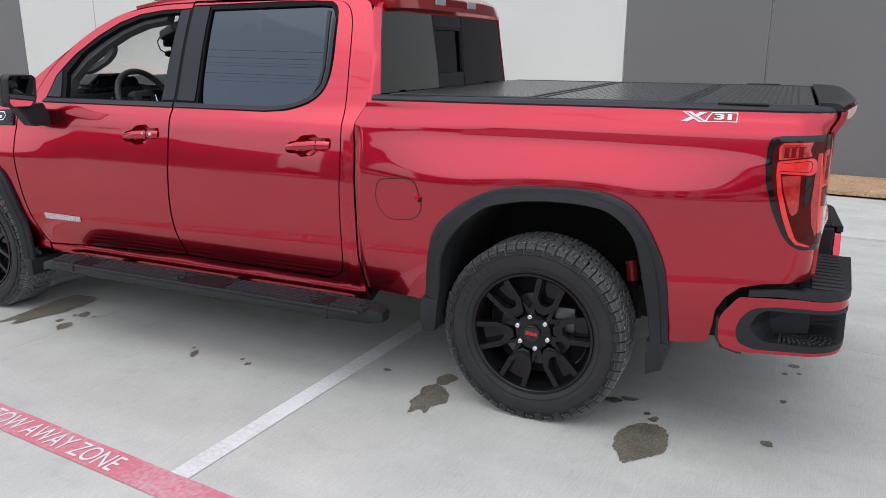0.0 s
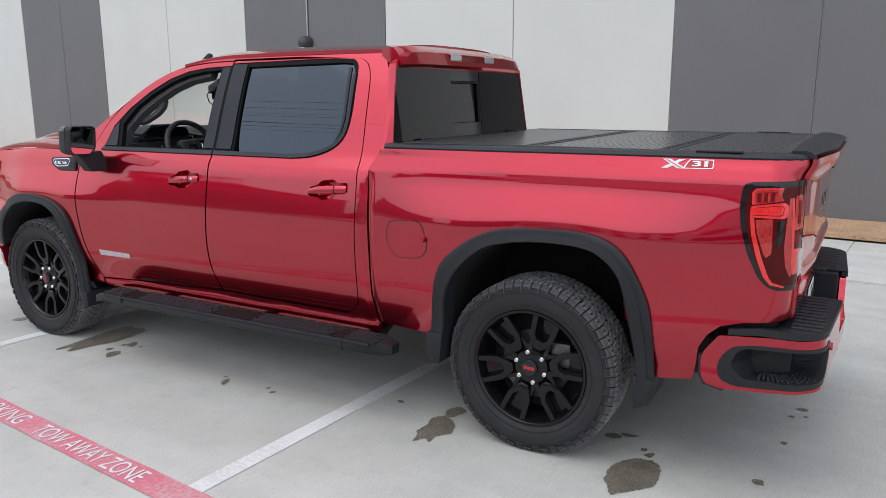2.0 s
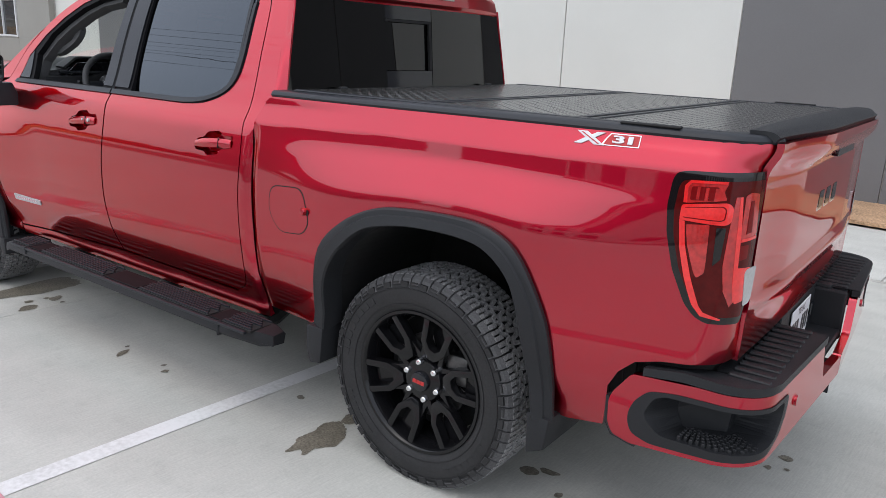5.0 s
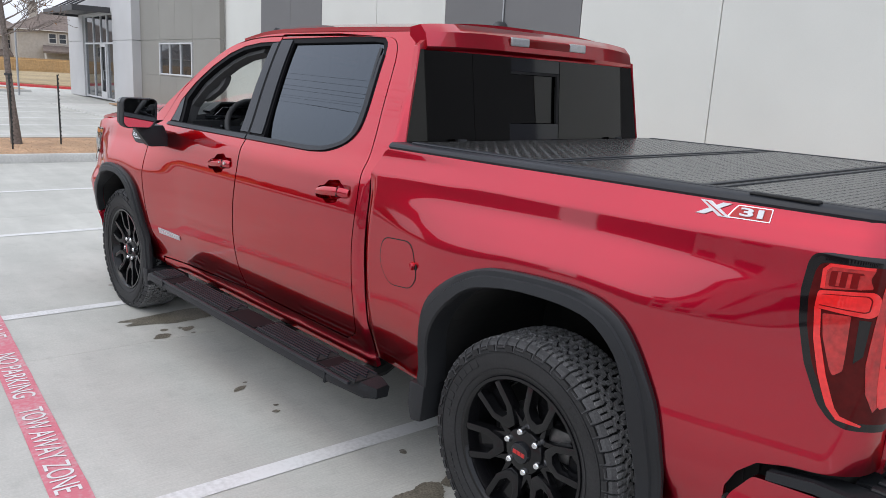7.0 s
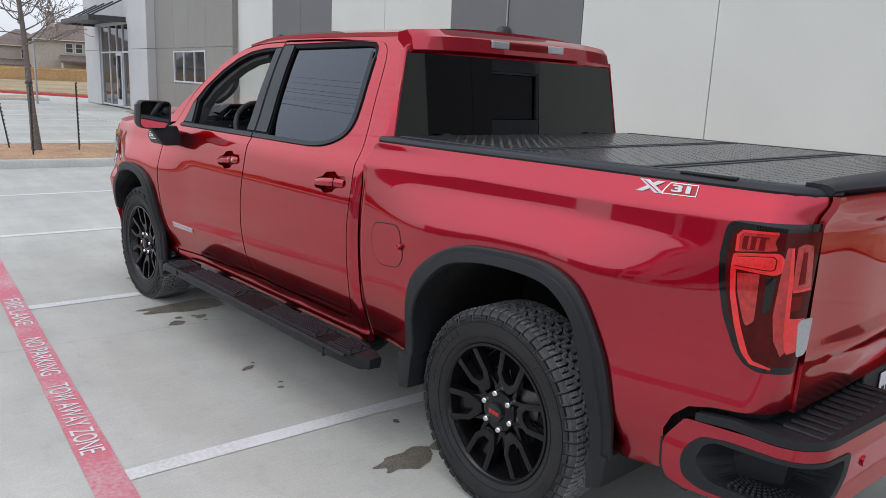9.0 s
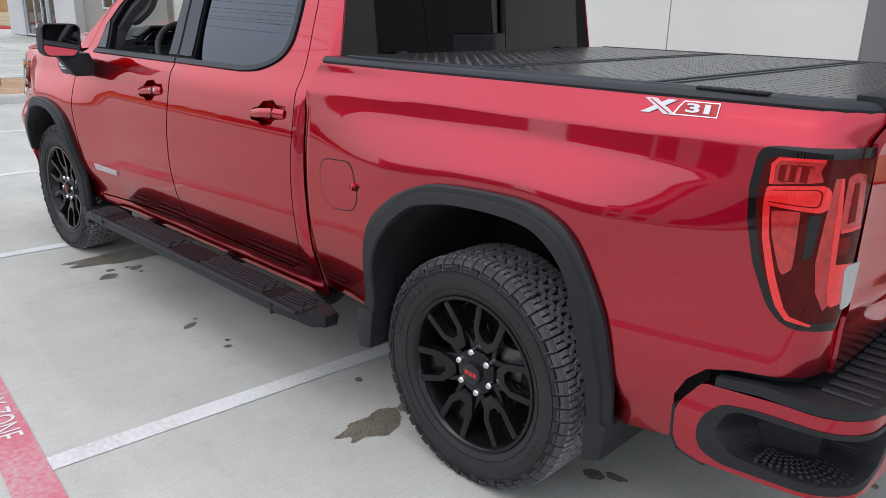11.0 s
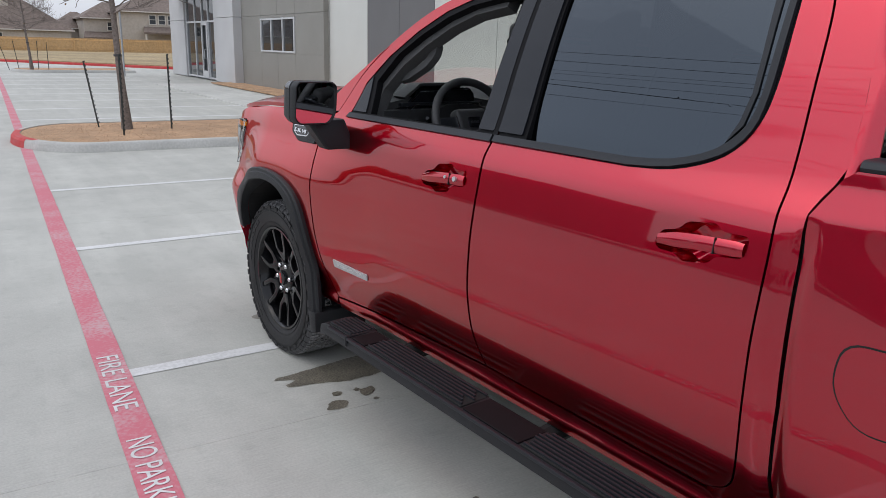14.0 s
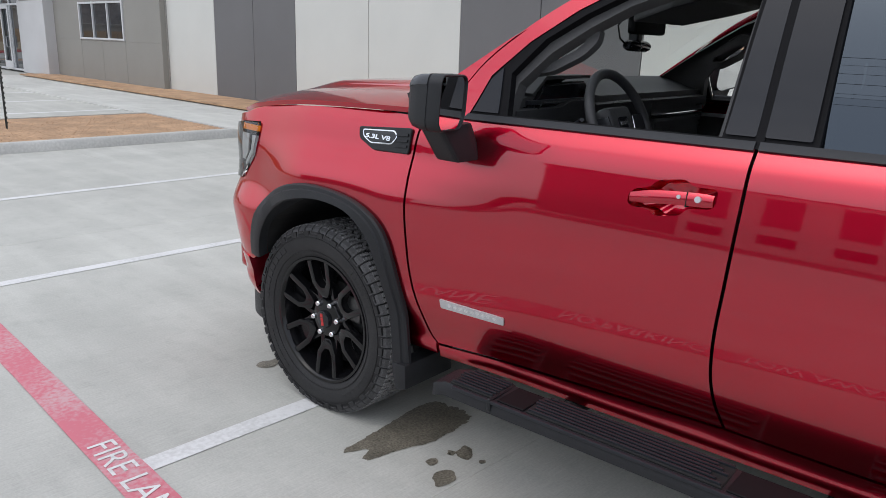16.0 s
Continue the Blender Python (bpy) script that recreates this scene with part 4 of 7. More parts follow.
def arch_flare(outer, inner, surface, far):
    """Wheel-arch moulding: a raised band that returns into the wheel well."""
    bm = bmesh.new()
    prof = ((0.0, 0.0), (0.0, 0.016), (0.10, 0.024), (0.34, 0.026), (0.40, 0.034), (0.92, 0.040), (1.0, 0.034), (1.03, 0.010), (1.05, -0.06))
    rows = []
    for p, q in zip(outer, inner):
        row = []
        for t, off in prof:
            off *= 1 - 0.55 * ease(3.86, 4.12, -p[0])
            s, z = p[0] + (q[0] - p[0]) * t, p[1] + (q[1] - p[1]) * t
            v = on_skin(surface, s, max(z, 0.62), off)
            v.z += min(0.0, z - 0.62)
            row.append(bm.verts.new((v.x, 2 * YC - v.y if far else v.y, v.z)))
        rows.append(row)
    for r, q in zip(rows, rows[1:]):
        for k in range(len(prof) - 1):
            bm.faces.new((r[k], r[k + 1], q[k + 1], q[k]))
    bm.faces.new(rows[0])
    bm.faces.new(rows[-1])
    bmesh.ops.recalc_face_normals(bm, faces=bm.faces)
    part("wheel_arch_flare", bm, M_PLASTIC, truck, "matt black wheel-arch moulding", True)


def wheel_well(inner, surface, far):
    bm = bmesh.new()
    rows = []
    for s, z in inner:
        v = on_skin(surface, s, z, -0.03)
        rows.append([bm.verts.new((v.x, (lambda y: 2 * YC - y if far else y)(v.y + d), v.z)) for d in (0.0, 0.25, 0.62)])
    for r, q in zip(rows, rows[1:]):
        for k in range(2):
            bm.faces.new((r[k], r[k + 1], q[k + 1], q[k]))
    bm.faces.new([r[2] for r in rows])
    bmesh.ops.recalc_face_normals(bm, faces=bm.faces)
    part("wheel_well_liner", bm, M_DARK, truck, "black felt wheel-well liner")


FRONT_GAP = [(-3.158, 1.335), (-3.170, 1.26), (-3.178, 1.15), (-3.174, 1.02), (-3.164, 0.88), (-3.150, 0.72), (-3.105, 0.55), (-3.070, 0.503)]
MID_GAP = [(-2.003, 1.353), (-2.006, 1.20), (-2.014, 1.0), (-2.026, 0.85), (-2.028, 0.72), (-2.012, 0.62), (-1.985, 0.548)]
REAR_GAP = [(-1.060, 0.542), (-1.000, 0.575), (-0.972, 0.64), (-0.958, 0.80), (-0.952, 1.0), (-0.950, 1.20), (-0.958, 1.36), (-0.972, 1.55), (-0.990, 1.74), (-1.015, 1.825), (-1.060, 1.868), (-1.13, 1.880)]
A_SEAM = [(-3.085, 1.362), (-2.985, 1.515), (-2.865, 1.625), (-2.70, 1.735), (-2.54, 1.812), (-2.38, 1.856), (-2.2, 1.876), (-2.004, 1.882)]
DLO_F = [(-2.985, 1.352), (-2.925, 1.500), (-2.80, 1.615), (-2.65, 1.715), (-2.50, 1.790), (-2.36, 1.832), (-2.2, 1.852), (-2.006, 1.858), (-2.008, 1.352)]
OPEN_F = [(-2.822, 1.378), (-2.848, 1.512), (-2.745, 1.626), (-2.62, 1.704), (-2.49, 1.768), (-2.36, 1.810), (-2.22, 1.831), (-2.085, 1.838), (-2.104, 1.380)]
DLO_R = [(-1.992, 1.352), (-1.992, 1.872), (-1.30, 1.884)] + spline([(-1.13, 1.876), (-1.085, 1.835), (-1.068, 1.70), (-1.062, 1.58), (-1.078, 1.49), (-1.14, 1.41), (-1.27, 1.362), (-1.42, 1.350)], 4)
GLASS_R = [(-1.854, 1.374), (-1.870, 1.850), (-1.20, 1.860)] + spline([(-1.130, 1.854), (-1.100, 1.80), (-1.090, 1.66), (-1.085, 1.57), (-1.100, 1.493), (-1.160, 1.428), (-1.282, 1.385), (-1.42, 1.374)], 4)


def shift(pts, ds, dz):
    return [(s + ds, z + dz) for s, z in pts]


def recess_outline(sx, k=1.0):
    pts = fillet([(-0.128, 0.004), (-0.112, 0.024), (-0.066, 0.030), (-0.044, 0.052), (0.036, 0.056), (0.058, 0.036), (0.122, 0.033), (0.130, 0.020), (0.128, -0.010), (0.116, -0.022), (0.052, -0.024), (0.034, -0.044), (-0.040, -0.050), (-0.062, -0.032), (-0.112, -0.027), (-0.128, -0.016)], 0.016)
    return [(sx + p[0] * k, 1.200 + (p[1] + 0.09 * p[0]) * k) for p in pts]


HEADLAMP = fillet([(-4.146, 1.234), (-4.156, 1.155), (-4.176, 1.090), (-4.238, 1.022), (-4.285, 0.976), (-4.45, 0.955), (-4.62, 0.950), (-4.70, 1.0), (-4.70, 1.190), (-4.45, 1.210), (-4.25, 1.232)], 0.012)


def pillar_edge(z):
    """Where the cab's side turns the corner to its back."""
    return hermite((1.40, 1.55, 1.62, 1.76, 1.83), (-0.842, -0.848, -0.857, -0.880, -0.893), z)


FRONT_HANDLE, REAR_HANDLE = -2.20, -1.13
for far in (False, True):
    # front wing, wrapping round to the lamp
    wing_out = spline(FRONT_GAP, 4)
    wing_out = shift(wing_out, -0.006, 0)
    arch = [p for p in between(ARCH_F_OUT, ARCH_F_IN, 0.6) if p[1] > 0.45]
    top = [(-4.78, 0.90), (-4.62, 0.945), (-4.45, 0.950), (-4.285, 0.972), (-4.236, 1.018), (-4.172, 1.087), (-4.152, 1.155), (-4.142, 1.232), (-4.148, 1.241), (-4.25, 1.236), (-4.45, 1.214), (-4.72, 1.192), (-4.72, 1.215), (-4.45, 1.246), (-4.28, 1.272), (-4.19, 1.297), (-4.085, 1.316), (-3.9, 1.331), (-3.63, 1.343), (-3.40, 1.348), (-3.165, 1.342)]
    panel("front_wing", [(-3.070, 0.46)] + arch + [(-4.19, 0.605), (-4.78, 0.605)] + top + wing_out[1:], M_RED, truck, cab_skin, step=0.06 if far else 0.016, far=far)
    panel("bumper_corner", fillet([(-4.235, 0.612), (-4.222, 0.405), (-4.78, 0.37), (-4.78, 0.612)], 0.015), M_RED, truck, cab_skin, off=0.006, thick=0.14, far=far)
    panel("bumper_valance", [(-4.225, 0.398), (-4.15, 0.285), (-4.75, 0.25), (-4.78, 0.362)], M_PLASTIC, truck, cab_skin, off=0.004, thick=0.12, far=far)
    # headlamp
    panel("headlamp", HEADLAMP, M_GLASS, truck, cab_skin, off=0.012, thick=0.004, far=far, label="clear headlamp lens")
    panel("headlamp_bowl", HEADLAMP, M_TRIM, truck, cab_skin, off=-0.030, thick=0.03, far=far, label="dark headlamp housing")
    panel("side_marker", [(-4.156, 1.222), (-4.164, 1.196), (-4.30, 1.196), (-4.30, 1.222)], M_AMBER, truck, cab_skin, off=-0.012, thick=0.012, far=far, label="amber side marker")
    panel("light_guide", [(-4.172, 1.176), (-4.178, 1.110), (-4.250, 1.036), (-4.262, 1.046), (-4.205, 1.112), (-4.200, 1.176)], M_SILVER, truck, cab_skin, off=-0.014, thick=0.010, far=far, label="pale light guide")
    panel("headlamp_bar", [(-4.225, 1.180), (-4.228, 1.100), (-4.262, 1.060), (-4.30, 1.060), (-4.30, 1.180)], M_SILVER, truck, cab_skin, off=-0.010, thick=0.012, far=far)
    # doors
    fd = spline(A_SEAM, 4) + shift(spline(MID_GAP, 5), -0.004, 0) + shift(spline(FRONT_GAP, 4), 0.004, 0)[::-1]
    front_door = panel("front_door", fd, M_RED, truck, cab_skin, holes=[DLO_F, recess_outline(FRONT_HANDLE)], step=0.06 if far else 0.016, far=far, label="red driver door, window lowered" if not far else "red passenger door")
    rd = shift(spline(MID_GAP, 5), 0.006, 0) + spline(REAR_GAP, 4) + [(-1.5, 1.884), (-1.994, 1.882)]
    rear_door = panel("rear_door", rd[::-1], M_RED, truck, cab_skin, holes=[DLO_R, recess_outline(REAR_HANDLE)], step=0.06 if far else 0.016, far=far, label="red rear door")
    panel("window_trim", DLO_F, M_SEAL, front_door, cab_skin, off=-0.004, holes=[OPEN_F], thick=0.03, far=far, label="satin black window surround")
    panel("window_trim", DLO_R, M_SEAL, rear_door, cab_skin, off=-0.004, holes=[GLASS_R], thick=0.03, far=far, label="satin black window surround")
    panel("quarter_trim", [(-2.965, 1.380), (-2.922, 1.488), (-2.882, 1.528), (-2.858, 1.380)], M_PILLAR, front_door, cab_skin, off=0.001, thick=0.006, far=far)
    panel("pillar_trim", fillet([(-2.096, 1.386), (-2.070, 1.846), (-2.010, 1.852), (-2.013, 1.386)], 0.006, 2), M_PILLAR, front_door, cab_skin, off=0.003, thick=0.01, far=far, label="gloss black pillar cover")
    panel("pillar_trim", fillet([(-1.990, 1.386), (-1.988, 1.864), (-1.882, 1.864), (-1.872, 1.386)], 0.006, 2), M_PILLAR, rear_door, cab_skin, off=0.003, thick=0.01, far=far, label="gloss black pillar cover")
    panel("pillar_seal", [(-2.0135, 1.356), (-2.0105, 1.858), (-1.9895, 1.868), (-1.9895, 1.356)], M_SEAL, front_door, cab_skin, off=0.0015, thick=0.003, far=far)
    panel("belt_strip", [(-2.990, 1.349), (-2.975, 1.369), (-2.008, 1.373), (-2.008, 1.350)], M_TRIM, front_door, cab_skin, off=0.008, thick=0.02, far=far)
    panel("belt_strip", [(-1.996, 1.351), (-1.996, 1.373)] + spline([(-1.42, 1.373), (-1.285, 1.385), (-1.17, 1.423), (-1.106, 1.486), (-1.091, 1.56), (-1.094, 1.66), (-1.101, 1.79)], 3) + spline([(-1.084, 1.80), (-1.075, 1.66), (-1.072, 1.56), (-1.088, 1.475), (-1.15, 1.411), (-1.28, 1.366), (-1.42, 1.352)], 3), M_TRIM, rear_door, cab_skin, off=0.008, thick=0.02, far=far)
    panel("window_glass", GLASS_R, M_GLASS_TINT, rear_door, glass_skin, step=0.02, off=-0.016, thick=0.004, far=far, label="dark privacy glass")
    panel("glass_channel", [(-1.16, 1.445), (-1.125, 1.49), (-1.114, 1.57), (-1.120, 1.66), (-1.135, 1.835), (-1.155, 1.838), (-1.135, 1.66), (-1.128, 1.57), (-1.138, 1.50)], M_TRIM, rear_door, cab_skin, off=-0.011, thick=0.006, far=far)
    if far:
        panel("window_glass", [(-2.815, 1.37), (-2.838, 1.490), (-2.70, 1.615), (-2.60, 1.685), (-2.49, 1.745), (-2.36, 1.790), (-2.22, 1.812), (-2.085, 1.820), (-2.112, 1.37)], M_GLASS, front_door, cab_skin, off=-0.016, thick=0.004, far=True)
    # door inner faces, so that the cabin is closed
    panel("door_card", [(-3.06, 0.52), (-3.12, 1.30), (-2.85, 1.350), (-2.02, 1.352), (-2.02, 0.56)], M_DASH, front_door, cab_skin, off=-0.09, thick=0.03, step=0.15, far=far)
    panel("door_card", [(-1.97, 0.57), (-1.97, 1.352), (-1.40, 1.352), (-1.0, 1.40), (-1.0, 0.6)], M_DASH, rear_door, cab_skin, off=-0.09, thick=0.03, step=0.15, far=far)
    # cab side: pillar, roof rail, rear pillar, sill
    sill = [(-0.866, 0.452), (-3.060, 0.448), (-3.062, 0.495), (-2.5, 0.517), (-1.985, 0.540), (-1.06, 0.531)]
    rear_edge = shift(spline(REAR_GAP, 4), 0.006, 0)
    rail_top = [(-0.93, 1.903), (-1.5, 1.908), (-2.0, 1.903), (-2.2, 1.891), (-2.37, 1.866), (-2.50, 1.824), (-2.65, 1.757), (-2.89, 1.620), (-3.10, 1.480), (-3.27, 1.352)]
    c_pillar = [(-0.872, 0.50), (-0.884, 0.66), (-0.880, 0.76), (-0.875, 0.865), (-0.876, 1.0), (-0.882, 1.2), (-0.886, 1.28), (-0.886, 1.319), (-0.874, 1.352), (-0.856, 1.385)] + [(pillar_edge(z), z) for z in (1.42, 1.48, 1.55, 1.62, 1.69, 1.76, 1.82)] + [(-0.925, 1.885)]
    panel("cab_side", sill + rear_edge + shift([(-1.5, 1.890), (-1.994, 1.888)] + spline(A_SEAM, 4)[::-1], 0, 0.007) + rail_top[::-1] + c_pillar[::-1], M_RED, truck, cab_skin, far=far, label="red cab side with roof rail, rear pillar and sill")
    # bed side
    arch = between(ARCH_R_OUT, ARCH_R_IN, 0.6)
    bed = [(-0.800, 1.424), (-0.826, 1.405), (-0.856, 1.355), (-0.876, 1.319), (-0.877, 1.28), (-0.873, 1.2), (-0.868, 1.0), (-0.867, 0.865), (-0.872, 0.76), (-0.876, 0.66), (-0.868, 0.60), (-0.860, 0.51), (-0.52, 0.50)] + arch[::-1] + [(0.62, 0.478), (0.745, 0.496), (0.760, 0.58), (0.768, 0.655), (0.80, 0.715), (0.850, 0.762), (0.93, 0.785), (1.04, 0.80), (1.172, 0.81), (1.172, 1.440), (1.02, 1.440), (0.5, 1.431), (-0.2, 1.426)]
    # dark sheets added behind the bumper and cab gaps stand in for their shade
    panel("bumper_gap_shade", [(0.64, 0.49), (0.64, 0.95), (1.18, 0.95), (1.18, 0.735), (0.80, 0.735), (0.80, 0.49)], M_DARK, truck, bed_skin, off=-0.05, thick=0.01, step=0.1, far=far)
    panel("cab_gap_shade", [(-0.915, 0.50), (-0.915, 1.30), (-0.895, 1.345), (-0.862, 1.395), (-0.822, 1.395), (-0.840, 1.345), (-0.842, 1.30), (-0.825, 0.50)], M_DARK, truck, bed_skin, off=-0.045, thick=0.01, step=0.05, far=far)
    side = panel("bed_side", bed, M_RED, truck, bed_skin, step=0.06 if far else 0.014, far=far, label="red load bed side")
    panel("fuel_door", fillet([(-0.742, 1.074), (-0.545, 1.090), (-0.505, 0.958), (-0.545, 0.908), (-0.690, 0.892), (-0.752, 0.966)], 0.05, 5), M_RED, truck, bed_skin, off=0.0015, thick=0.004, step=0.03, far=far)
    panel("fuel_door_gap", fillet([(-0.746, 1.078), (-0.542, 1.094), (-0.500, 0.957), (-0.543, 0.904), (-0.691, 0.888), (-0.757, 0.966)], 0.05, 5), M_DARK, truck, bed_skin, off=0.0007, thick=0.002, step=0.03, far=far)
    arch_flare(ARCH_R_OUT, ARCH_R_IN, bed_skin, far)
    arch_flare(ARCH_F_OUT, ARCH_F_IN, cab_skin, far)
    wheel_well(ARCH_R_IN, bed_skin, far)
    wheel_well(ARCH_F_IN, cab_skin, far)


nub = spin([(0.001, -0.022), (0.012, -0.020), (0.016, -0.010), (0.016, 0.02)], 12)
bmesh.ops.transform(nub, matrix=Matrix.Translation(on_skin(bed_skin, -0.527, 1.003, -0.002)), verts=nub.verts)
part("fuel_door_catch", nub, M_RED, bpy.data.objects["fuel_door"], smooth=True)
# raised dark disc paints the shade inside the fingertip notch
bm = bmesh.new()
add_prism(bm, [(-0.512 + 0.008 * math.cos(k * 0.785), 1.0 + 0.012 * math.sin(k * 0.785)) for k in range(8)], -0.01, 0.0032, lambda u, v, d: on_skin(bed_skin, u, v, d))
part("fuel_door_recess", bm, M_DARK, bpy.data.objects["fuel_door"])

# ---- roof, windscreen, rear window ----


def roof_point(u, v):
    x = -2.42 + 1.52 * u
    y0 = on_skin(cab_skin, x, 1.90, 0.0).y
    y = y0 + (2 * YC - 2 * y0) * v
    w = abs(2 * v - 1)
    edge = hermite((-2.42, -2.2, -2.0, -1.5, -0.90), (1.855, 1.888, 1.901, 1.906, 1.900), x)
    rise = hermite((-2.42, -2.2, -1.5, -0.90), (0.062, 0.058, 0.050, 0.044), x)
    return Vector((x - 0.07 * (1 - w * w) * (1 - u) ** 3, y, edge + rise * (1 - w ** 3.2)))


part("roof", slab(roof_point, 26, 30, -0.02), M_RED, truck, "red roof skin", True)
part("wind_deflector", slab(lambda u, v: Vector((-2.16 - 0.09 * math.sin(math.pi * u) - 0.10 * v, 0.60 + 0.67 * u, 1.950 + 0.028 * math.sin(math.pi * u) ** 0.5 * math.sin(math.pi * v) ** 0.7)), 16, 6, 0.01), M_GLOSS, truck, "dark sunroof deflector", True)
fin = bmesh.new()
add_prism(fin, [(-2.50, 1.905), (-2.40, 1.905), (-2.405, 1.945), (-2.425, 1.953)], 0.42, 0.445, lambda u, v, d: Vector((u, d, v)), 0.006)
part("aerial", fin, M_PLASTIC, truck, "small black roof aerial", True)


def screen(u, v, pad=0.0):
    w = 2 * u - 1
    bot = Vector((-3.24 - 0.17 * (1 - w * w), YC + w * 0.885, 1.36 + 0.045 * (1 - w * w)))
    top = Vector((-2.43 - 0.075 * (1 - w * w), YC + w * 0.725, 1.845 + 0.055 * (1 - w * w)))
    p = bot.lerp(top, v)
    p.z += 0.035 * math.sin(math.pi * v) + pad
    return p


part("windscreen", slab(screen, 24, 12, 0.005), M_GLASS, truck, "clear windscreen", True)
part("screen_band", slab(lambda u, v: screen(u, 0.90 + 0.10 * v, -0.008), 20, 3, 0.004), M_DARK, truck)

# cab back
BACK_X0, BACK_X1 = -0.800, -0.835  # at the waist, at the top


def back(y, z, d=0.0):
    return Vector((BACK_X0 + (BACK_X1 - BACK_X0) * (z - 1.42) / 0.42 + d + 0.022 * (1 - ((y - YC) / 0.88) ** 2), y, z))


def back_plate(name, pts, d0, d1, material, label="", bevel=0.0, parent=truck):
    bm = bmesh.new()
    add_prism(bm, pts, d0, d1, lambda u, v, d: back(u, v, d), bevel)
    return part(name, bm, material, parent, label)


def back_pane(name, bottom, top, d, material, label="", parent=truck):
    """A pane that follows the bow of the cab back."""
    (a, z0), (b, _), (c, z1), (e, _) = bottom[0], bottom[1], top[0], top[1]
    bm = slab(lambda u, v: back((a + (b - a) * u) * (1 - v) + (c + (e - c) * u) * v, z0 + (z1 - z0) * v, d), 20, 8, 0.006)
    return part(name, bm, material, parent, label, True)


bm = bmesh.new()
outer = [(0.060, 1.30), (2 * YC - 0.060, 1.30), (2 * YC - 0.076, 1.42), (2 * YC - 0.156, 1.84), (2 * YC - 0.24, 1.90), (0.24, 1.90), (0.156, 1.84), (0.076, 1.42)]
inner = [(0.085, 1.437), (2 * YC - 0.085, 1.437), (2 * YC - 0.165, 1.826), (0.165, 1.826)]
for loop in (outer, inner):
    vs = [bm.verts.new(back(y, z, 0.0)) for y, z in loop]
    for i in range(len(vs)):
        bm.edges.new((vs[i], vs[(i + 1) % len(vs)]))
bmesh.ops.triangle_fill(bm, use_beauty=True, edges=bm.edges[:], normal=(1, 0, 0))
bmesh.ops.solidify(bm, geom=bm.faces[:], thickness=0.03)
part("cab_back", bm, M_RED, truck, "red cab back round the window")
for far in (False, True):
    def corner(u, v, far=far):
        z = 1.36 + 0.49 * v
        a = on_skin(cab_skin, pillar_edge(max(z, 1.40)), z, 0.0)
        b = back(0.074 + 0.080 * (z - 1.42) / 0.42, z, 0.002)
        c = a + Vector((0.016, 0, 0))
        m, w = c.lerp(b, 0.3), min(1.0, u / 0.6)
        p = a * (1 - w) ** 2 + c * 2 * w * (1 - w) + m * w * w
        p = p.lerp(b, max(0.0, (u - 0.6) / 0.4))
        return Vector((p.x, 2 * YC - p.y if far else p.y, p.z))
    part("cab_corner", slab(corner, 10, 20, 0.006), M_RED, truck, "red rounded cab corner", True)
back_pane("rear_window_pane", ((0.088, 1.440), (0.700, 1.440)), ((0.168, 1.824), (0.700, 1.824)), -0.008, M_GLASS_REAR, "dark rear glass")
back_pane("rear_window_pane", ((1.055, 1.440), (2 * YC - 0.088, 1.440)), ((1.055, 1.824), (2 * YC - 0.168, 1.824)), -0.008, M_GLASS_REAR, "dark rear glass")
slider = back_plate("sliding_window_frame", [(0.702, 1.440), (1.053, 1.440), (1.053, 1.525), (0.702, 1.525)], -0.012, -0.004, M_GLOSS, "gloss black slider frame")
back_plate("frame_bar", [(0.702, 1.765), (1.053, 1.765), (1.053, 1.824), (0.702, 1.824)], -0.012, -0.004, M_GLOSS, parent=slider)
back_plate("frame_bar", [(1.035, 1.527), (1.053, 1.527), (1.053, 1.763), (1.035, 1.763)], -0.016, -0.003, M_DARK, parent=slider)
back_plate("frame_bar", [(0.702, 1.752), (1.033, 1.752), (1.033, 1.763), (0.702, 1.763)], -0.016, -0.003, M_DARK, parent=slider)
back_plate("slider_pane", [(0.702, 1.527), (1.033, 1.527), (1.033, 1.750), (0.702, 1.750)], -0.026, -0.020, M_GLASS_REAR, parent=slider)
# roof lip over the window with the high brake lamp
lip = bmesh.new()
add_prism(lip, [(-0.93, 1.905), (-0.865, 1.915), (-0.800, 1.880), (-0.785, 1.842), (-0.800, 1.826), (-0.855, 1.828), (-0.93, 1.87)], 0.0, 1.0, lambda u, v, d: Vector((u, 0.19 + (2 * YC - 0.38) * d, v)))
bmesh.ops.subdivide_edges(lip, edges=[e for e in lip.edges if abs(e.verts[0].co.y - e.verts[1].co.y) > 0.5], cuts=24)
for v in lip.verts:
    w = abs(v.co.y - YC) / (YC - 0.19)
    v.co.z += (0.020 if v.co.z > 1.87 else 0.010) * (1 - w ** 5) + (0.012 if v.co.z > 1.87 else -0.004)
    v.co.x -= 0.03 * w ** 6 * (v.co.x > -0.85)
part("roof_lip", lip, M_RED, truck, "red roof lip above the rear window", True)
brake = part("high_brake_lamp", box((-0.812, 0.66, 1.868), (-0.790, 1.22, 1.908), 0.006), M_LENS_DEEP, truck, "dark red high brake lamp")
part("cargo_lamp", box((-0.800, 0.665, 1.872), (-0.784, 0.79, 1.912), 0.008), M_LENS_CLEAR, brake, "clear cargo lamp")
part("cargo_lamp", box((-0.800, 1.09, 1.872), (-0.784, 1.215, 1.912), 0.008), M_LENS_CLEAR, brake, "clear cargo lamp")

# ---- bonnet, cowl, grille ----


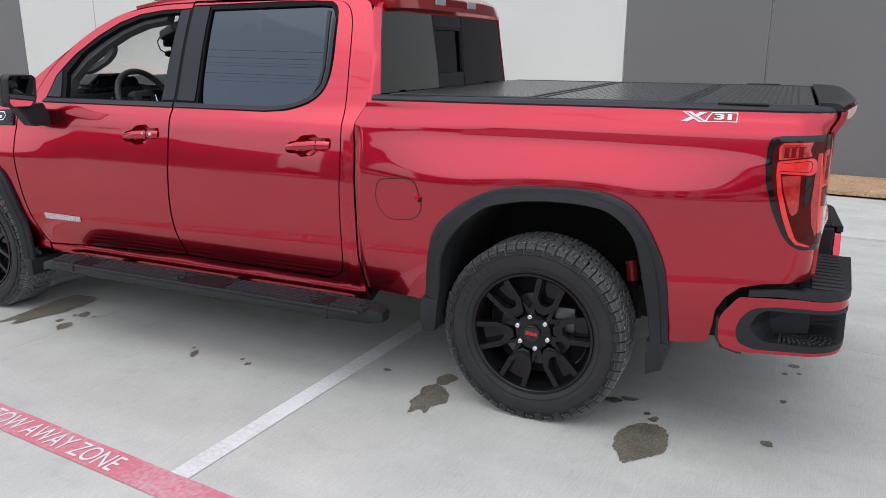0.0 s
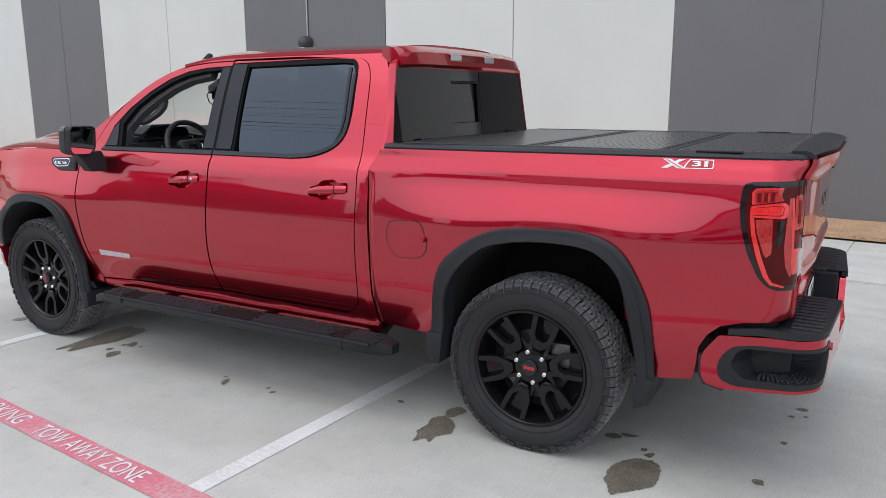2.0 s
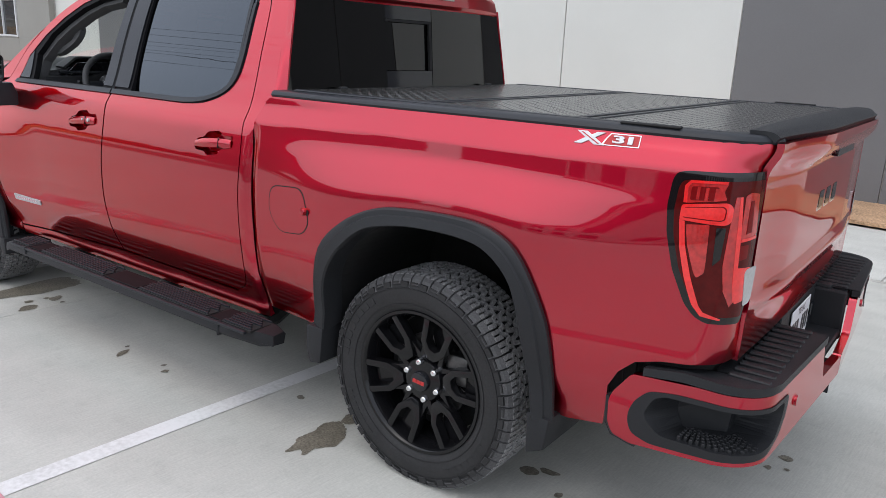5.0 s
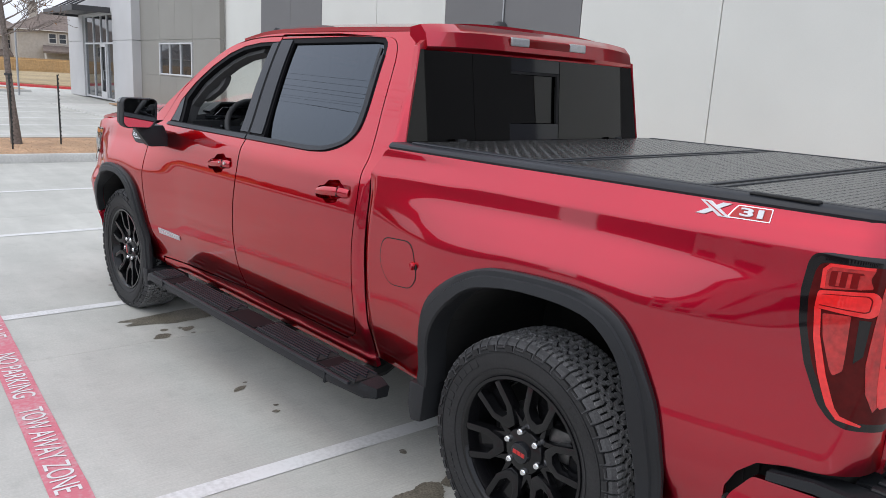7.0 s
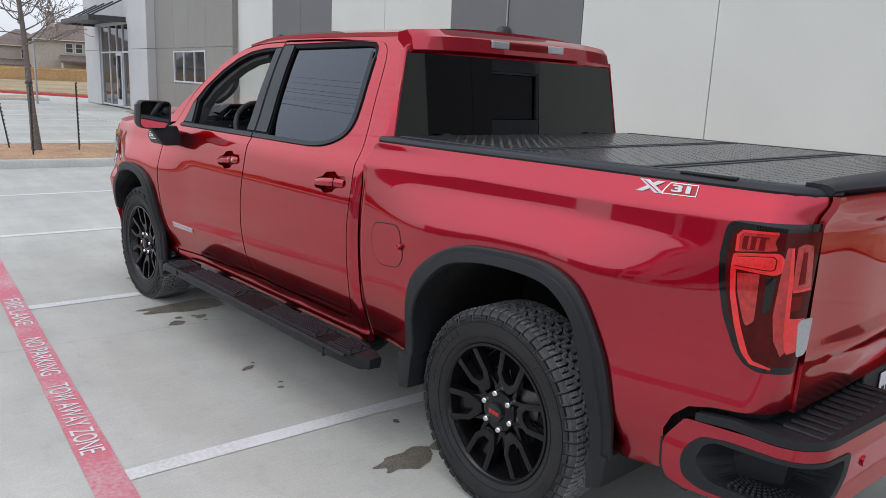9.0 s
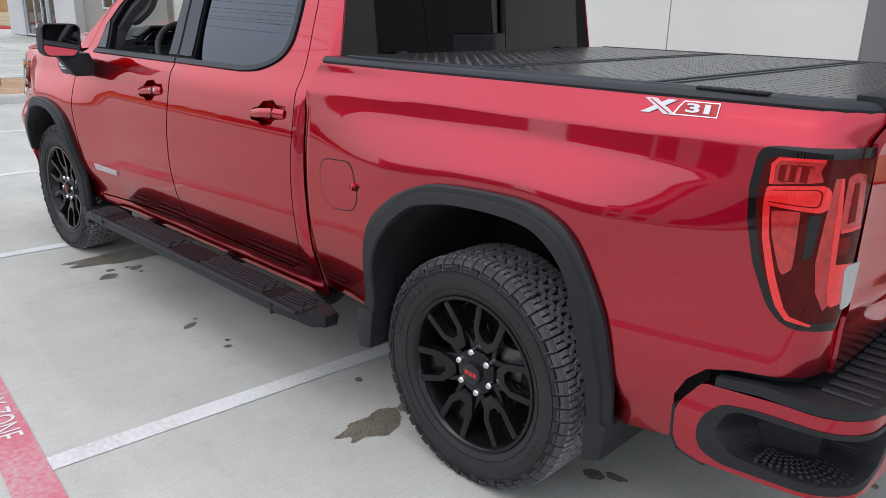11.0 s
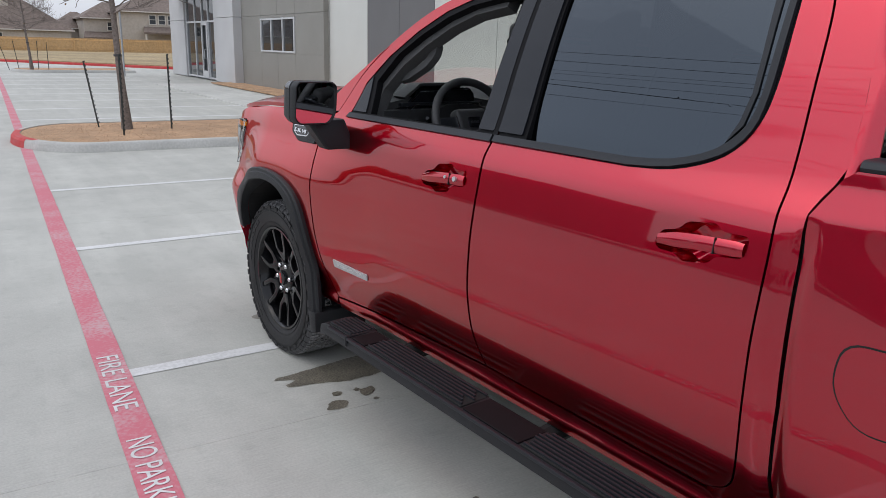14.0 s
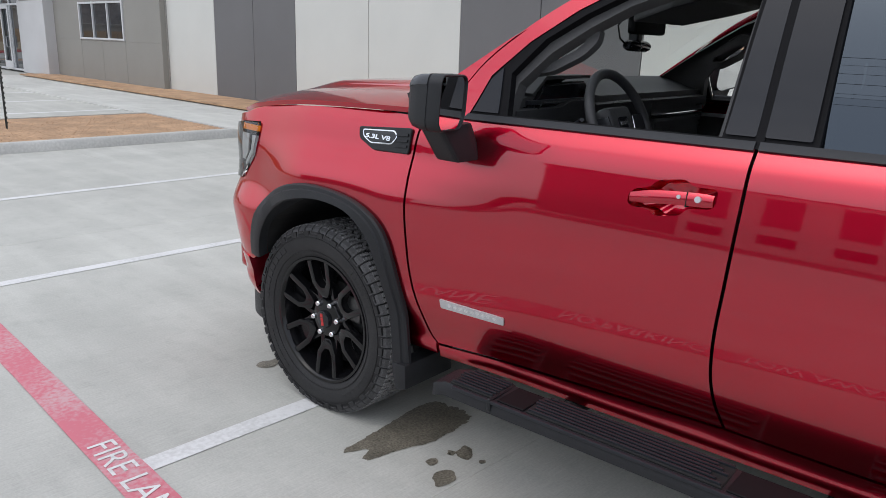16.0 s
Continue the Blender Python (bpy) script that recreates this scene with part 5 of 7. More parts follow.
def bonnet_point(u, v):
    x = -4.42 + 1.20 * u
    w = 2 * v - 1
    half = hermite((-4.42, -4.2, -3.9, -3.22), (0.785, 0.880, 0.910, 0.919), x)
    edge = hermite((-4.42, -4.2, -3.9, -3.5, -3.22), (1.256, 1.298, 1.334, 1.349, 1.353), x)
    mid = hermite((-4.42, -4.2, -3.9, -3.22), (1.302, 1.350, 1.385, 1.412), x)
    a = abs(w)
    z = edge + (mid - edge) * (1 - a ** 5)
    z += 0.028 * ease(0.72, 0.62, a) * ease(0.15, 0.4, u)
    return Vector((x - 0.10 * (1 - w * w) * (1 - u) ** 2, YC + w * half, z))


part("bonnet", slab(bonnet_point, 34, 48, -0.02), M_RED, truck, "red bonnet with a raised centre", True)
# flange under the bonnet edge, coloured dark to paint the gap's shade
for s, v0 in ((1, 0.0), (-1, 1.0)):
    part("bonnet_flange_shade", slab(lambda u, v: bonnet_point(u, v0) + Vector((0, s * 0.020, -0.012 - 0.11 * v)), 24, 3, 0.004 * s), M_DARK, truck)
part("cowl", slab(lambda u, v: Vector((-3.40 + 0.2 * u - 0.12 * (1 - (2 * v - 1) ** 2), YC + (2 * v - 1) * 0.9, 1.36 + 0.02 * (1 - (2 * v - 1) ** 2))), 2, 20, 0.03), M_PLASTIC, truck)
scoop = bmesh.new()
add_prism(scoop, [(-3.38, 1.375), (-3.24, 1.345), (-3.20, 1.372), (-3.235, 1.425), (-3.27, 1.432)], 0.10, 0.28, lambda u, v, d: Vector((u, d, v)), 0.008)
part("hinge_cover", scoop, M_PLASTIC, truck, "black plastic cover at the cowl corner", True)
part("grille", slab(lambda u, v: Vector((-4.56 - 0.04 * (1 - (2 * u - 1) ** 2), YC + (2 * u - 1) * 0.62, 0.66 + 0.52 * v)), 16, 6, 0.03), M_GLOSS, truck, "gloss black grille")
for k in range(5):
    part("grille_bar", box((-4.625, 0.36, 0.70 + 0.09 * k), (-4.605, 2 * YC - 0.36, 0.73 + 0.09 * k), 0.006), M_PLASTIC, bpy.data.objects["grille"])
part("front_bumper", box((-4.70, 0.25, 0.40), (-4.50, 2 * YC - 0.25, 0.64), 0.04, 3), M_RED, truck, "red front bumper centre", True)

# ---- running board ----
for far in (False, True):
    g = (lambda y: 2 * YC - y) if far else (lambda y: y)
    bm = bmesh.new()
    prof = [(-0.172, 0.424), (-0.158, 0.450), (-0.030, 0.456), (-0.018, 0.444), (-0.028, 0.402), (-0.145, 0.386), (-0.170, 0.402)]
    rows = []
    for i, (x, cut) in enumerate(((-2.955, 0.010), (-2.90, 0.0), (-2.4, 0.0), (-1.6, 0.0), (-0.95, 0.0), (-0.755, 0.045), (-0.715, 0.085))):
        drop = 0.02 if i in (0, 6) else 0.0
        rows.append([bm.verts.new((x, g(max(y, -0.172 + cut) if y < -0.1 else y), z - drop * (z > 0.4))) for y, z in prof])
    for r, q in zip(rows, rows[1:]):
        for k in range(len(prof)):
            bm.faces.new((r[k], r[(k + 1) % len(prof)], q[(k + 1) % len(prof)], q[k]))
    bm.faces.new(rows[0])
    bm.faces.new(rows[-1])
    bmesh.ops.recalc_face_normals(bm, faces=bm.faces)
    board = part("running_board", bm, M_PLASTIC, truck, "black ribbed running board", True)
    for x0, x1 in ((-2.875, -2.70), (-2.555, -1.925), (-1.605, -1.075), (-0.965, -0.785)):
        # added dark plate paints the shade between the ribs
        part("rib_gap_shade", box((x0 - 0.006, min(g(-0.156), g(-0.026)), 0.446), (x1 + 0.006, max(g(-0.156), g(-0.026)), 0.4572), 0.002, 1), M_DARK, board)
        for k in range(7):
            y = -0.146 + 0.114 * k / 6
            a0, a1 = x0 + 0.012 * math.sin(k * 1.3), x1 - 0.020 * (k % 3) * (x1 > -2.0)
            part("tread_rib", box((a0, g(y) - 0.0042, 0.448), (a1, g(y) + 0.0042, 0.4650), 0.0024, 2), M_TRIM, board)
    for x0, x1 in ((-2.675, -2.570), (-1.905, -1.620), (-1.055, -0.975)):
        part("tread_pad", box((x0, min(g(-0.158), g(-0.03)), 0.450), (x1, max(g(-0.158), g(-0.03)), 0.4575), 0.002, 1), M_PAD, board, "smooth black tread pad")
    part("board_edge", box((-2.86, min(g(-0.1765), g(-0.160)), 0.440), (-0.80, max(g(-0.1765), g(-0.160)), 0.4535), 0.004, 2), M_TRIM, board, "satin black board edge")
    part("end_cap", box((-2.705, min(g(-0.1785), g(-0.022)), 0.412), (-2.690, max(g(-0.1785), g(-0.022)), 0.4595), 0.004, 1), M_PLASTIC, board)
    part("end_cap", box((-0.985, min(g(-0.1765), g(-0.022)), 0.389), (-0.972, max(g(-0.1765), g(-0.022)), 0.4570), 0.004, 1), M_PLASTIC, board)
    for x in (-2.50, -1.66, -0.92):
        bm = bmesh.new()
        add_tube(bm, [(x, g(-0.06), 0.40), (x, g(0.10), 0.42), (x, g(0.25), 0.50)], [0.035, 0.04, 0.045], 8)
        part("bracket", bm, M_DARK, board)

# ---- door handles, badges ----


def door_handle(sx, parent, lock):
    for far in (False, True):
        bm = bmesh.new()
        rings = []
        for k, deep in ((1.0, 0.0), (0.985, 0.008), (0.965, 0.036), (0.90, 0.066), (0.50, 0.078), (0.01, 0.080)):
            ring = [on_skin(cab_skin, s, z, -deep) for s, z in recess_outline(sx, k)]
            rings.append([bm.verts.new((p.x, 2 * YC - p.y if far else p.y, p.z)) for p in ring])
        for p, q in zip(rings, rings[1:]):
            n = len(p)
            for k in range(n):
                bm.faces.new((p[k], p[(k + 1) % n], q[(k + 1) % n], q[k]))
        bmesh.ops.recalc_face_normals(bm, faces=bm.faces)
        part("handle_recess", bm, M_RED, parent, smooth=True)
    bm = bmesh.new()
    rows = []
    for k in range(13):
        t = k / 12
        s = sx - 0.119 + 0.242 * t
        zc = 1.190 + 0.020 * t + 0.004 * math.sin(math.pi * t)
        hh = 0.0135 + 0.006 * ease(0, 0.25, t) - 0.003 * ease(0.90, 1.0, t)
        lift = -0.003 + 0.014 * math.sin(math.pi * min(1, max(0, 0.06 + 0.88 * t))) ** 0.6
        rows.append([bm.verts.new(on_skin(cab_skin, s, zc + hh * math.sin(0.628 * j), lift + 0.008 * math.cos(0.628 * j))) for j in range(10)])
    for r, q in zip(rows, rows[1:]):
        for j in range(10):
            bm.faces.new((r[j], q[j], q[(j + 1) % 10], r[(j + 1) % 10]))
    bm.faces.new(rows[0])
    bm.faces.new(rows[-1])
    bmesh.ops.recalc_face_normals(bm, faces=bm.faces)
    part("door_handle", bm, M_RED, parent, "red door handle grip", True)
    bm = bmesh.new()
    add_prism(bm, [(sx + 0.0505, 1.186), (sx + 0.0525, 1.186), (sx + 0.0525, 1.226), (sx + 0.0505, 1.226)], -0.01, 0.0186, lambda u, v, d: on_skin(cab_skin, u, v, d))
    part("handle_joint", bm, M_DARK, parent)
    if lock:
        for s, r, m in ((sx + 0.030, 0.006, M_SILVER), (sx + 0.084, 0.009, M_SILVER)):
            bm = bmesh.new()
            add_prism(bm, [(s + r * math.cos(k * 0.524), 1.210 + r * math.sin(k * 0.524)) for k in range(12)], 0.005, 0.0212, lambda u, v, d: on_skin(cab_skin, u, v, d))
            part("lock_cylinder", bm, m, parent)


near_front, near_rear = (o for o in truck.children if o.name in ("front_door", "rear_door"))
door_handle(-2.20, near_front, True)
door_handle(-1.13, near_rear, False)


def on_cab(u, v, d):
    return on_skin(cab_skin, u, v, d)


def on_bed(u, v, d):
    return on_skin(bed_skin, u, v, d)


def badge_words(name, words, s0, s1, z0, h, slant, surface, off, material, parent):
    bm = lettering(words, h, s1 - s0, 0.004, 0.03)
    for v in bm.verts:
        v.co = on_skin(surface, s0 + v.co.x + slant * v.co.y, z0 + v.co.y, off + v.co.z)
    return part(name, bm, material, parent)


# badge on the bed side
bm = bmesh.new()
add_prism(bm, [(0.660, 1.389), (0.776, 1.391), (0.776, 1.426), (0.684, 1.425), (0.672, 1.410)], 0.0, 0.003, on_bed)
badge = part("side_badge", bm, M_CHROME, truck, "silver and red X31 badge")
bm = bmesh.new()
add_prism(bm, [(0.667, 1.3915), (0.773, 1.3935), (0.773, 1.4235), (0.687, 1.4225), (0.677, 1.410)], 0.002, 0.0042, on_bed)
part("badge_field", bm, M_BADGE_RED, badge)
badge_words("badge_letter", "3", 0.694, 0.730, 1.397, 0.022, 0.0, bed_skin, 0.006, M_SILVER, badge)
badge_words("badge_letter", "1", 0.741, 0.756, 1.397, 0.022, 0.0, bed_skin, 0.006, M_SILVER, badge)
for pts in ([(0.576, 1.4245), (0.610, 1.4245), (0.672, 1.3875), (0.638, 1.3875)], [(0.572, 1.3875), (0.598, 1.3875), (0.668, 1.4245), (0.642, 1.4245)]):
    bm = bmesh.new()
    add_prism(bm, pts, 0.0, 0.005 if pts[0][0] > 0.576 else 0.0042, on_bed, 0.0008)
    part("badge_stroke", bm, M_SILVER, badge)
bm = bmesh.new()
add_prism(bm, [(0.590, 1.4215), (0.597, 1.4215), (0.656, 1.3905), (0.649, 1.3905)], 0.003, 0.0056, on_bed)
part("badge_stripe", bm, M_BADGE_RED, badge)

# door badge: plain bars for words that cannot be read
bm = bmesh.new()
add_prism(bm, fillet([(-3.022, 0.668), (-2.748, 0.668), (-2.746, 0.698), (-3.024, 0.704)], 0.006, 2), 0.0, 0.006, on_cab, 0.0015)
plate = part("door_badge", bm, M_SILVER, truck, "silver door badge strip")
for k in range(9):
    bm = bmesh.new()
    add_prism(bm, [(-2.985 + 0.024 * k, 0.680), (-2.970 + 0.024 * k, 0.680), (-2.970 + 0.024 * k, 0.692), (-2.985 + 0.024 * k, 0.692)], 0.005, 0.0072, on_cab)
    part("badge_bar", bm, M_CHROME, plate)

# vent badge on the front wing
bm = bmesh.new()
add_prism(bm, fillet([(-3.480, 1.282), (-3.195, 1.300), (-3.197, 1.208), (-3.385, 1.203), (-3.468, 1.240)], 0.012, 3), 0.0, 0.010, on_cab, 0.003)
vent = part("wing_vent", bm, M_PLASTIC, truck, "black wing vent with an engine badge")
bm = bmesh.new()
add_prism(bm, fillet([(-3.455, 1.274), (-3.275, 1.284), (-3.258, 1.262), (-3.285, 1.232), (-3.40, 1.225), (-3.445, 1.246)], 0.012, 3), 0.008, 0.013, on_cab, 0.001)
part("badge_rim", bm, M_CHROME, vent)
bm = bmesh.new()
add_prism(bm, fillet([(-3.449, 1.270), (-3.280, 1.279), (-3.265, 1.262), (-3.289, 1.237), (-3.398, 1.230), (-3.438, 1.248)], 0.010, 3), 0.010, 0.0142, on_cab)
part("badge_field", bm, M_GLOSS, vent)
badge_words("badge_letters", "5.3L V8", -3.430, -3.292, 1.2435, 0.0165, 0.15, cab_skin, 0.016, M_CHROME, vent)
for k in range(3):
    bm = bmesh.new()
    add_prism(bm, [(-3.27, 1.226 + 0.020 * k), (-3.205, 1.230 + 0.020 * k), (-3.205, 1.239 + 0.020 * k), (-3.255, 1.236 + 0.020 * k)], 0.009, 0.014, on_cab)
    part("vent_slat", bm, M_PLASTIC, vent)

# ---- tail lamps ----
def squeeze(pts):
    return [(p[0] if p[0] < 1.05 else 1.05 + (p[0] - 1.05) * 0.74, p[1]) for p in pts]


LAMP = [(0.894, 1.320), (0.903, 1.340), (0.93, 1.347), (1.05, 1.353), (1.196, 1.360), (1.196, 1.00), (1.165, 0.930), (1.035, 0.934), (1.005, 0.950), (0.975, 0.985), (0.930, 1.075), (0.900, 1.175), (0.890, 1.25)]
for far in (False, True):
    lens = panel("tail_lamp", fillet(squeeze(LAMP), 0.012, 3), M_LENS_SMOKE, truck, bed_skin, off=0.014, thick=0.02, step=0.02, far=far, label="dark red tail lamp with smoked lens")

    def glow(pts, material, off=0.0162, name="lamp_segment"):
        panel(name, pts, material, lens, bed_skin, off=off, thick=0.003, step=0.02, far=far)
    glow(squeeze(fillet([(0.905 + (p[0] - 0.905) * 0.915 + 0.020, 1.14 + (p[1] - 1.14) * 0.90) for p in LAMP], 0.012, 3)), M_LENS_FIELD, 0.0152, 'lens_field')
    # upper block, bright bar with an outline, running stroke, panels and the column towards the tailgate
    glow(fillet([(0.934, 1.262), (0.932, 1.306), (0.946, 1.322), (1.038, 1.328), (1.030, 1.302), (1.040, 1.280), (0.946, 1.262)], 0.006, 3), M_LENS_MID)
    glow(fillet([(0.950, 1.270), (0.950, 1.308), (1.018, 1.314), (1.014, 1.276)], 0.006, 3), M_LENS_DEEP, 0.0170)
    for k in range(3):
        glow([(0.966 + 0.022 * k, 1.274), (0.966 + 0.022 * k, 1.308), (0.974 + 0.022 * k, 1.309), (0.974 + 0.022 * k, 1.275)], M_LENS_MID, 0.0176)
    glow([(0.934, 1.262), (0.931, 1.308), (0.945, 1.324), (1.036, 1.330), (1.034, 1.323), (0.950, 1.317), (0.941, 1.305), (0.944, 1.262)], M_LENS_RED, 0.0180)
    glow(fillet([(0.930, 1.214), (0.931, 1.256), (1.044, 1.274), (1.058, 1.262), (1.058, 1.222), (1.044, 1.212)], 0.008, 3), M_LENS_RED, 0.0178)
    glow(fillet([(0.938, 1.221), (0.939, 1.249), (1.034, 1.264), (1.043, 1.256), (1.042, 1.228), (1.034, 1.223)], 0.006, 3), M_LENS_DEEP, 0.0184)
    glow(fillet([(0.934, 1.2235), (0.935, 1.2465), (1.032, 1.2615), (1.040, 1.2545), (1.039, 1.2295), (1.032, 1.2255)], 0.006, 3), M_LENS_RED, 0.0190)
    glow([(0.930, 1.216), (0.946, 1.212), (0.956, 1.15), (0.985, 1.06), (1.012, 0.985), (1.024, 0.967), (1.068, 0.950), (1.066, 0.945), (1.018, 0.956), (0.996, 0.985), (0.966, 1.06), (0.942, 1.14)], M_LENS_RED, 0.0174)
    glow(fillet([(0.951, 1.204), (1.010, 1.211), (1.014, 1.115), (1.014, 1.078), (0.998, 1.062), (0.990, 1.075), (0.962, 1.15)], 0.004, 2), M_LENS_MID, 0.0171)
    glow([(1.026, 1.205), (1.048, 1.206), (1.046, 1.12), (1.030, 1.10)], M_LENS_SMOKE, 0.0166)
    glow([(1.060, 1.29), (1.074, 1.292), (1.084, 1.20), (1.094, 1.05), (1.098, 1.00), (1.086, 0.985), (1.064, 1.03), (1.054, 1.10), (1.056, 1.20)], M_LENS_MID, 0.0168)
    glow([(1.070, 1.29), (1.076, 1.292), (1.088, 1.20), (1.098, 1.05), (1.101, 1.00), (1.094, 0.998), (1.086, 1.05), (1.076, 1.20)], M_LENS_RED, 0.0174)
    glow(fillet([(1.090, 1.170), (1.084, 1.294), (1.100, 1.304), (1.128, 1.300), (1.150, 1.178)], 0.006, 3), M_LENS_MID)
    glow([(1.092, 1.168), (1.092, 1.176), (1.146, 1.184), (1.150, 1.176)], M_LENS_RED, 0.0172)
    glow([(1.104, 1.19), (1.101, 1.28), (1.112, 1.282), (1.122, 1.195)], M_LENS_DEEP, 0.0172)
    glow(fillet([(1.090, 1.114), (1.088, 1.158), (1.120, 1.160), (1.122, 1.122)], 0.005, 3), M_LENS_DEEP)
    glow(fillet([(1.100, 0.992), (1.088, 1.096), (1.148, 1.094), (1.140, 1.0)], 0.005, 3), M_LENS_RED, 0.0164)
    glow(fillet([(1.134, 0.980), (1.122, 1.080), (1.132, 1.090), (1.184, 1.092), (1.180, 1.0), (1.168, 0.984)], 0.008, 3), M_LENS_CLEAR, 0.0172)

# ---- bed rails, cover, tailgate ----
for far in (False, True):
    g = (lambda y: 2 * YC - y) if far else (lambda y: y)
    bm = bmesh.new()
    prof = ((0.000, 1.424), (-0.005, 1.433), (0.000, 1.443), (0.010, 1.449), (0.075, 1.450), (0.080, 1.430), (0.075, 1.40))
    rows = []
    for k in range(49):
        q = -0.797 + 1.963 * k / 48
        p, inward = bed_skin(q, 1.432), normal_of(bed_skin, q, 1.20)
        inward.z = 0
        inward.normalize()
        lift = 0.006 * ease(-0.75, 1.05, q)
        row = []
        for y, z in prof:
            v = p - inward * y
            row.append(bm.verts.new((v.x, g(v.y), z + lift)))
        rows.append(row)
    for r, q in zip(rows, rows[1:]):
        for k in range(len(prof) - 1):
            bm.faces.new((r[k], r[k + 1], q[k + 1], q[k]))
    bm.faces.new(rows[0])
    bm.faces.new(rows[-1])
    bmesh.ops.recalc_face_normals(bm, faces=bm.faces)
    cap = part("bed_rail_cap", bm, M_TRIM, truck, "matt black bed rail cap", True)
    part("bed_rail_lip", box((-0.72, min(g(0.05), g(0.085)), 1.439), (0.98, max(g(0.05), g(0.085)), 1.457), 0.004, 1), M_TRIM, cap)
    part("rail_plug", box((0.70, min(g(0.012), g(0.04)), 1.4545), (0.88, max(g(0.012), g(0.04)), 1.462), 0.003, 1), M_DARK, cap)
cover = part("bed_cover", box((-0.745, 0.055, 1.419), (1.048, 2 * YC - 0.055, 1.436), 0.004, 1), M_TRIM, truck, "black diamond-plate folding bed cover")
for x0, x1 in ((-0.74, -0.055), (-0.045, 0.555), (0.565, 1.040)):
    part("cover_panel", box((x0, 0.062, 1.436), (x1, 2 * YC - 0.062, 1.454), 0.004, 1), M_COVER, cover)
    verts, faces = [], []
    nx, ny = int((x1 - x0 - 0.06) / 0.027), int((2 * YC - 0.20) / 0.027)
    for i in range(nx):
        for j in range(ny):
            x, y = x0 + 0.035 + 0.027 * i, 0.105 + 0.027 * j
            d = 1 if (i + j) % 2 else -1
            k = len(verts)
            a, b = 0.0105, 0.0038
            verts += [(x - a * 0.7 * d, y - a * 0.7, 1.4539), (x + b * 0.7, y - b * 0.7 * d, 1.4539), (x + a * 0.7 * d, y + a * 0.7, 1.4539), (x - b * 0.7, y + b * 0.7 * d, 1.4539), (x, y, 1.4552)]
            faces += [(k, k + 1, k + 4), (k + 1, k + 2, k + 4), (k + 2, k + 3, k + 4), (k + 3, k, k + 4)]
    me = bpy.data.meshes.new("plate_relief")
    me.from_pydata(verts, [], faces)
    me.materials.append(M_COVER)
    o = new("plate_relief", me)
    o.parent = cover
    o["kind"] = "stuff"
for x in (-0.05, 0.56):
    part("hinge_strip", box((x - 0.035, 0.062, 1.452), (x - 0.012, 2 * YC - 0.062, 1.4575), 0.002, 1), M_TRIM, cover)
    part("hinge_strip", box((x + 0.012, 0.062, 1.452), (x + 0.035, 2 * YC - 0.062, 1.4575), 0.002, 1), M_TRIM, cover)
for y in (0.34, 1.50):
    part("cover_clamp", box((-0.765, y, 1.436), (-0.74, y + 0.045, 1.460), 0.005, 1), M_PLASTIC, cover)
# bed inner walls and floor
part("bed_floor", box((-0.76, 0.12, 1.075), (1.05, 2 * YC - 0.12, 1.10)), M_DARK, truck)
part("bed_bulkhead", box((-0.775, 0.08, 0.60), (-0.755, 2 * YC - 0.08, 1.43)), M_RED, truck)

GATE_X = ((0.80, 0.86, 0.93, 0.965, 0.985, 1.00, 1.10, 1.20, 1.30, 1.345, 1.375, 1.41, 1.435, 1.452), (1.095, 1.106, 1.110, 1.126, 1.128, 1.114, 1.114, 1.116, 1.118, 1.122, 1.150, 1.178, 1.182, 1.176))


def gate(u, v):
    y = 0.090 + (2 * YC - 0.180) * u
    z = 0.80 + 0.636 * v
    e = ease(0.0, 0.42, min(y - 0.090, 2 * YC - 0.090 - y))
    x = hermite(GATE_X[0], GATE_X[1], z)
    return Vector((1.085 + (x - 1.085) * (lambda k: k + (1 - k) * e)(0.25 + 0.15 * ease(1.36, 1.42, z)), y, z + 0.012 * e * ease(1.38, 1.45, z)))


tailgate = part("tailgate", slab(gate, 60, 44, -0.02), M_RED, truck, "red tailgate with a flared top edge", True)


def gate_cap(u, v):
    y = 0.080 + (2 * YC - 0.16) * u
    e = ease(0.0, 0.44, min(y - 0.080, 2 * YC - 0.080 - y))
    x1 = 1.118 + 0.066 * e
    x = 1.050 + (x1 - 1.050) * v
    return Vector((x, y, 1.447 + 0.006 * e - 0.010 * v ** 8 + 0.006 * math.sin(math.pi * v) * e))


part("tailgate_cap", slab(gate_cap, 50, 12, -0.020), M_PLASTIC, tailgate, "matt black tailgate cap", True)
bm = bmesh.new()
add_prism(bm, fillet([(YC - 0.16, 1.345), (YC + 0.16, 1.345), (YC + 0.14, 1.415), (YC - 0.14, 1.415)], 0.02), 1.115, 1.172, lambda u, v, d: Vector((d, u, v)), 0.004)
part("tailgate_handle", bm, M_GLOSS, tailgate, "gloss black tailgate handle")
for k in range(3):
    y = 0.758 + 0.118 * k
    bm = bmesh.new()
    add_prism(bm, fillet([(y, 1.148), (y + 0.100, 1.148), (y + 0.100, 1.236), (y, 1.236)], 0.016), 1.112, 1.136, lambda u, v, d: Vector((d, u, v)), 0.006)
    e = part("emblem_block", bm, M_CHROME, tailgate, "chrome emblem block")
    bm = bmesh.new()
    add_prism(bm, fillet([(y + 0.014, 1.162), (y + 0.086, 1.162), (y + 0.086, 1.222), (y + 0.014, 1.222)], 0.01), 1.134, 1.1375, lambda u, v, d: Vector((d, u, v)))
    part("emblem_field", bm, M_GLOSS, tailgate)
for k in range(6):
    part("emblem_bar", box((1.110, 0.735 + 0.068 * k, 1.050), (1.122, 0.785 + 0.068 * k, 1.082), 0.003, 1), M_CHROME, tailgate)
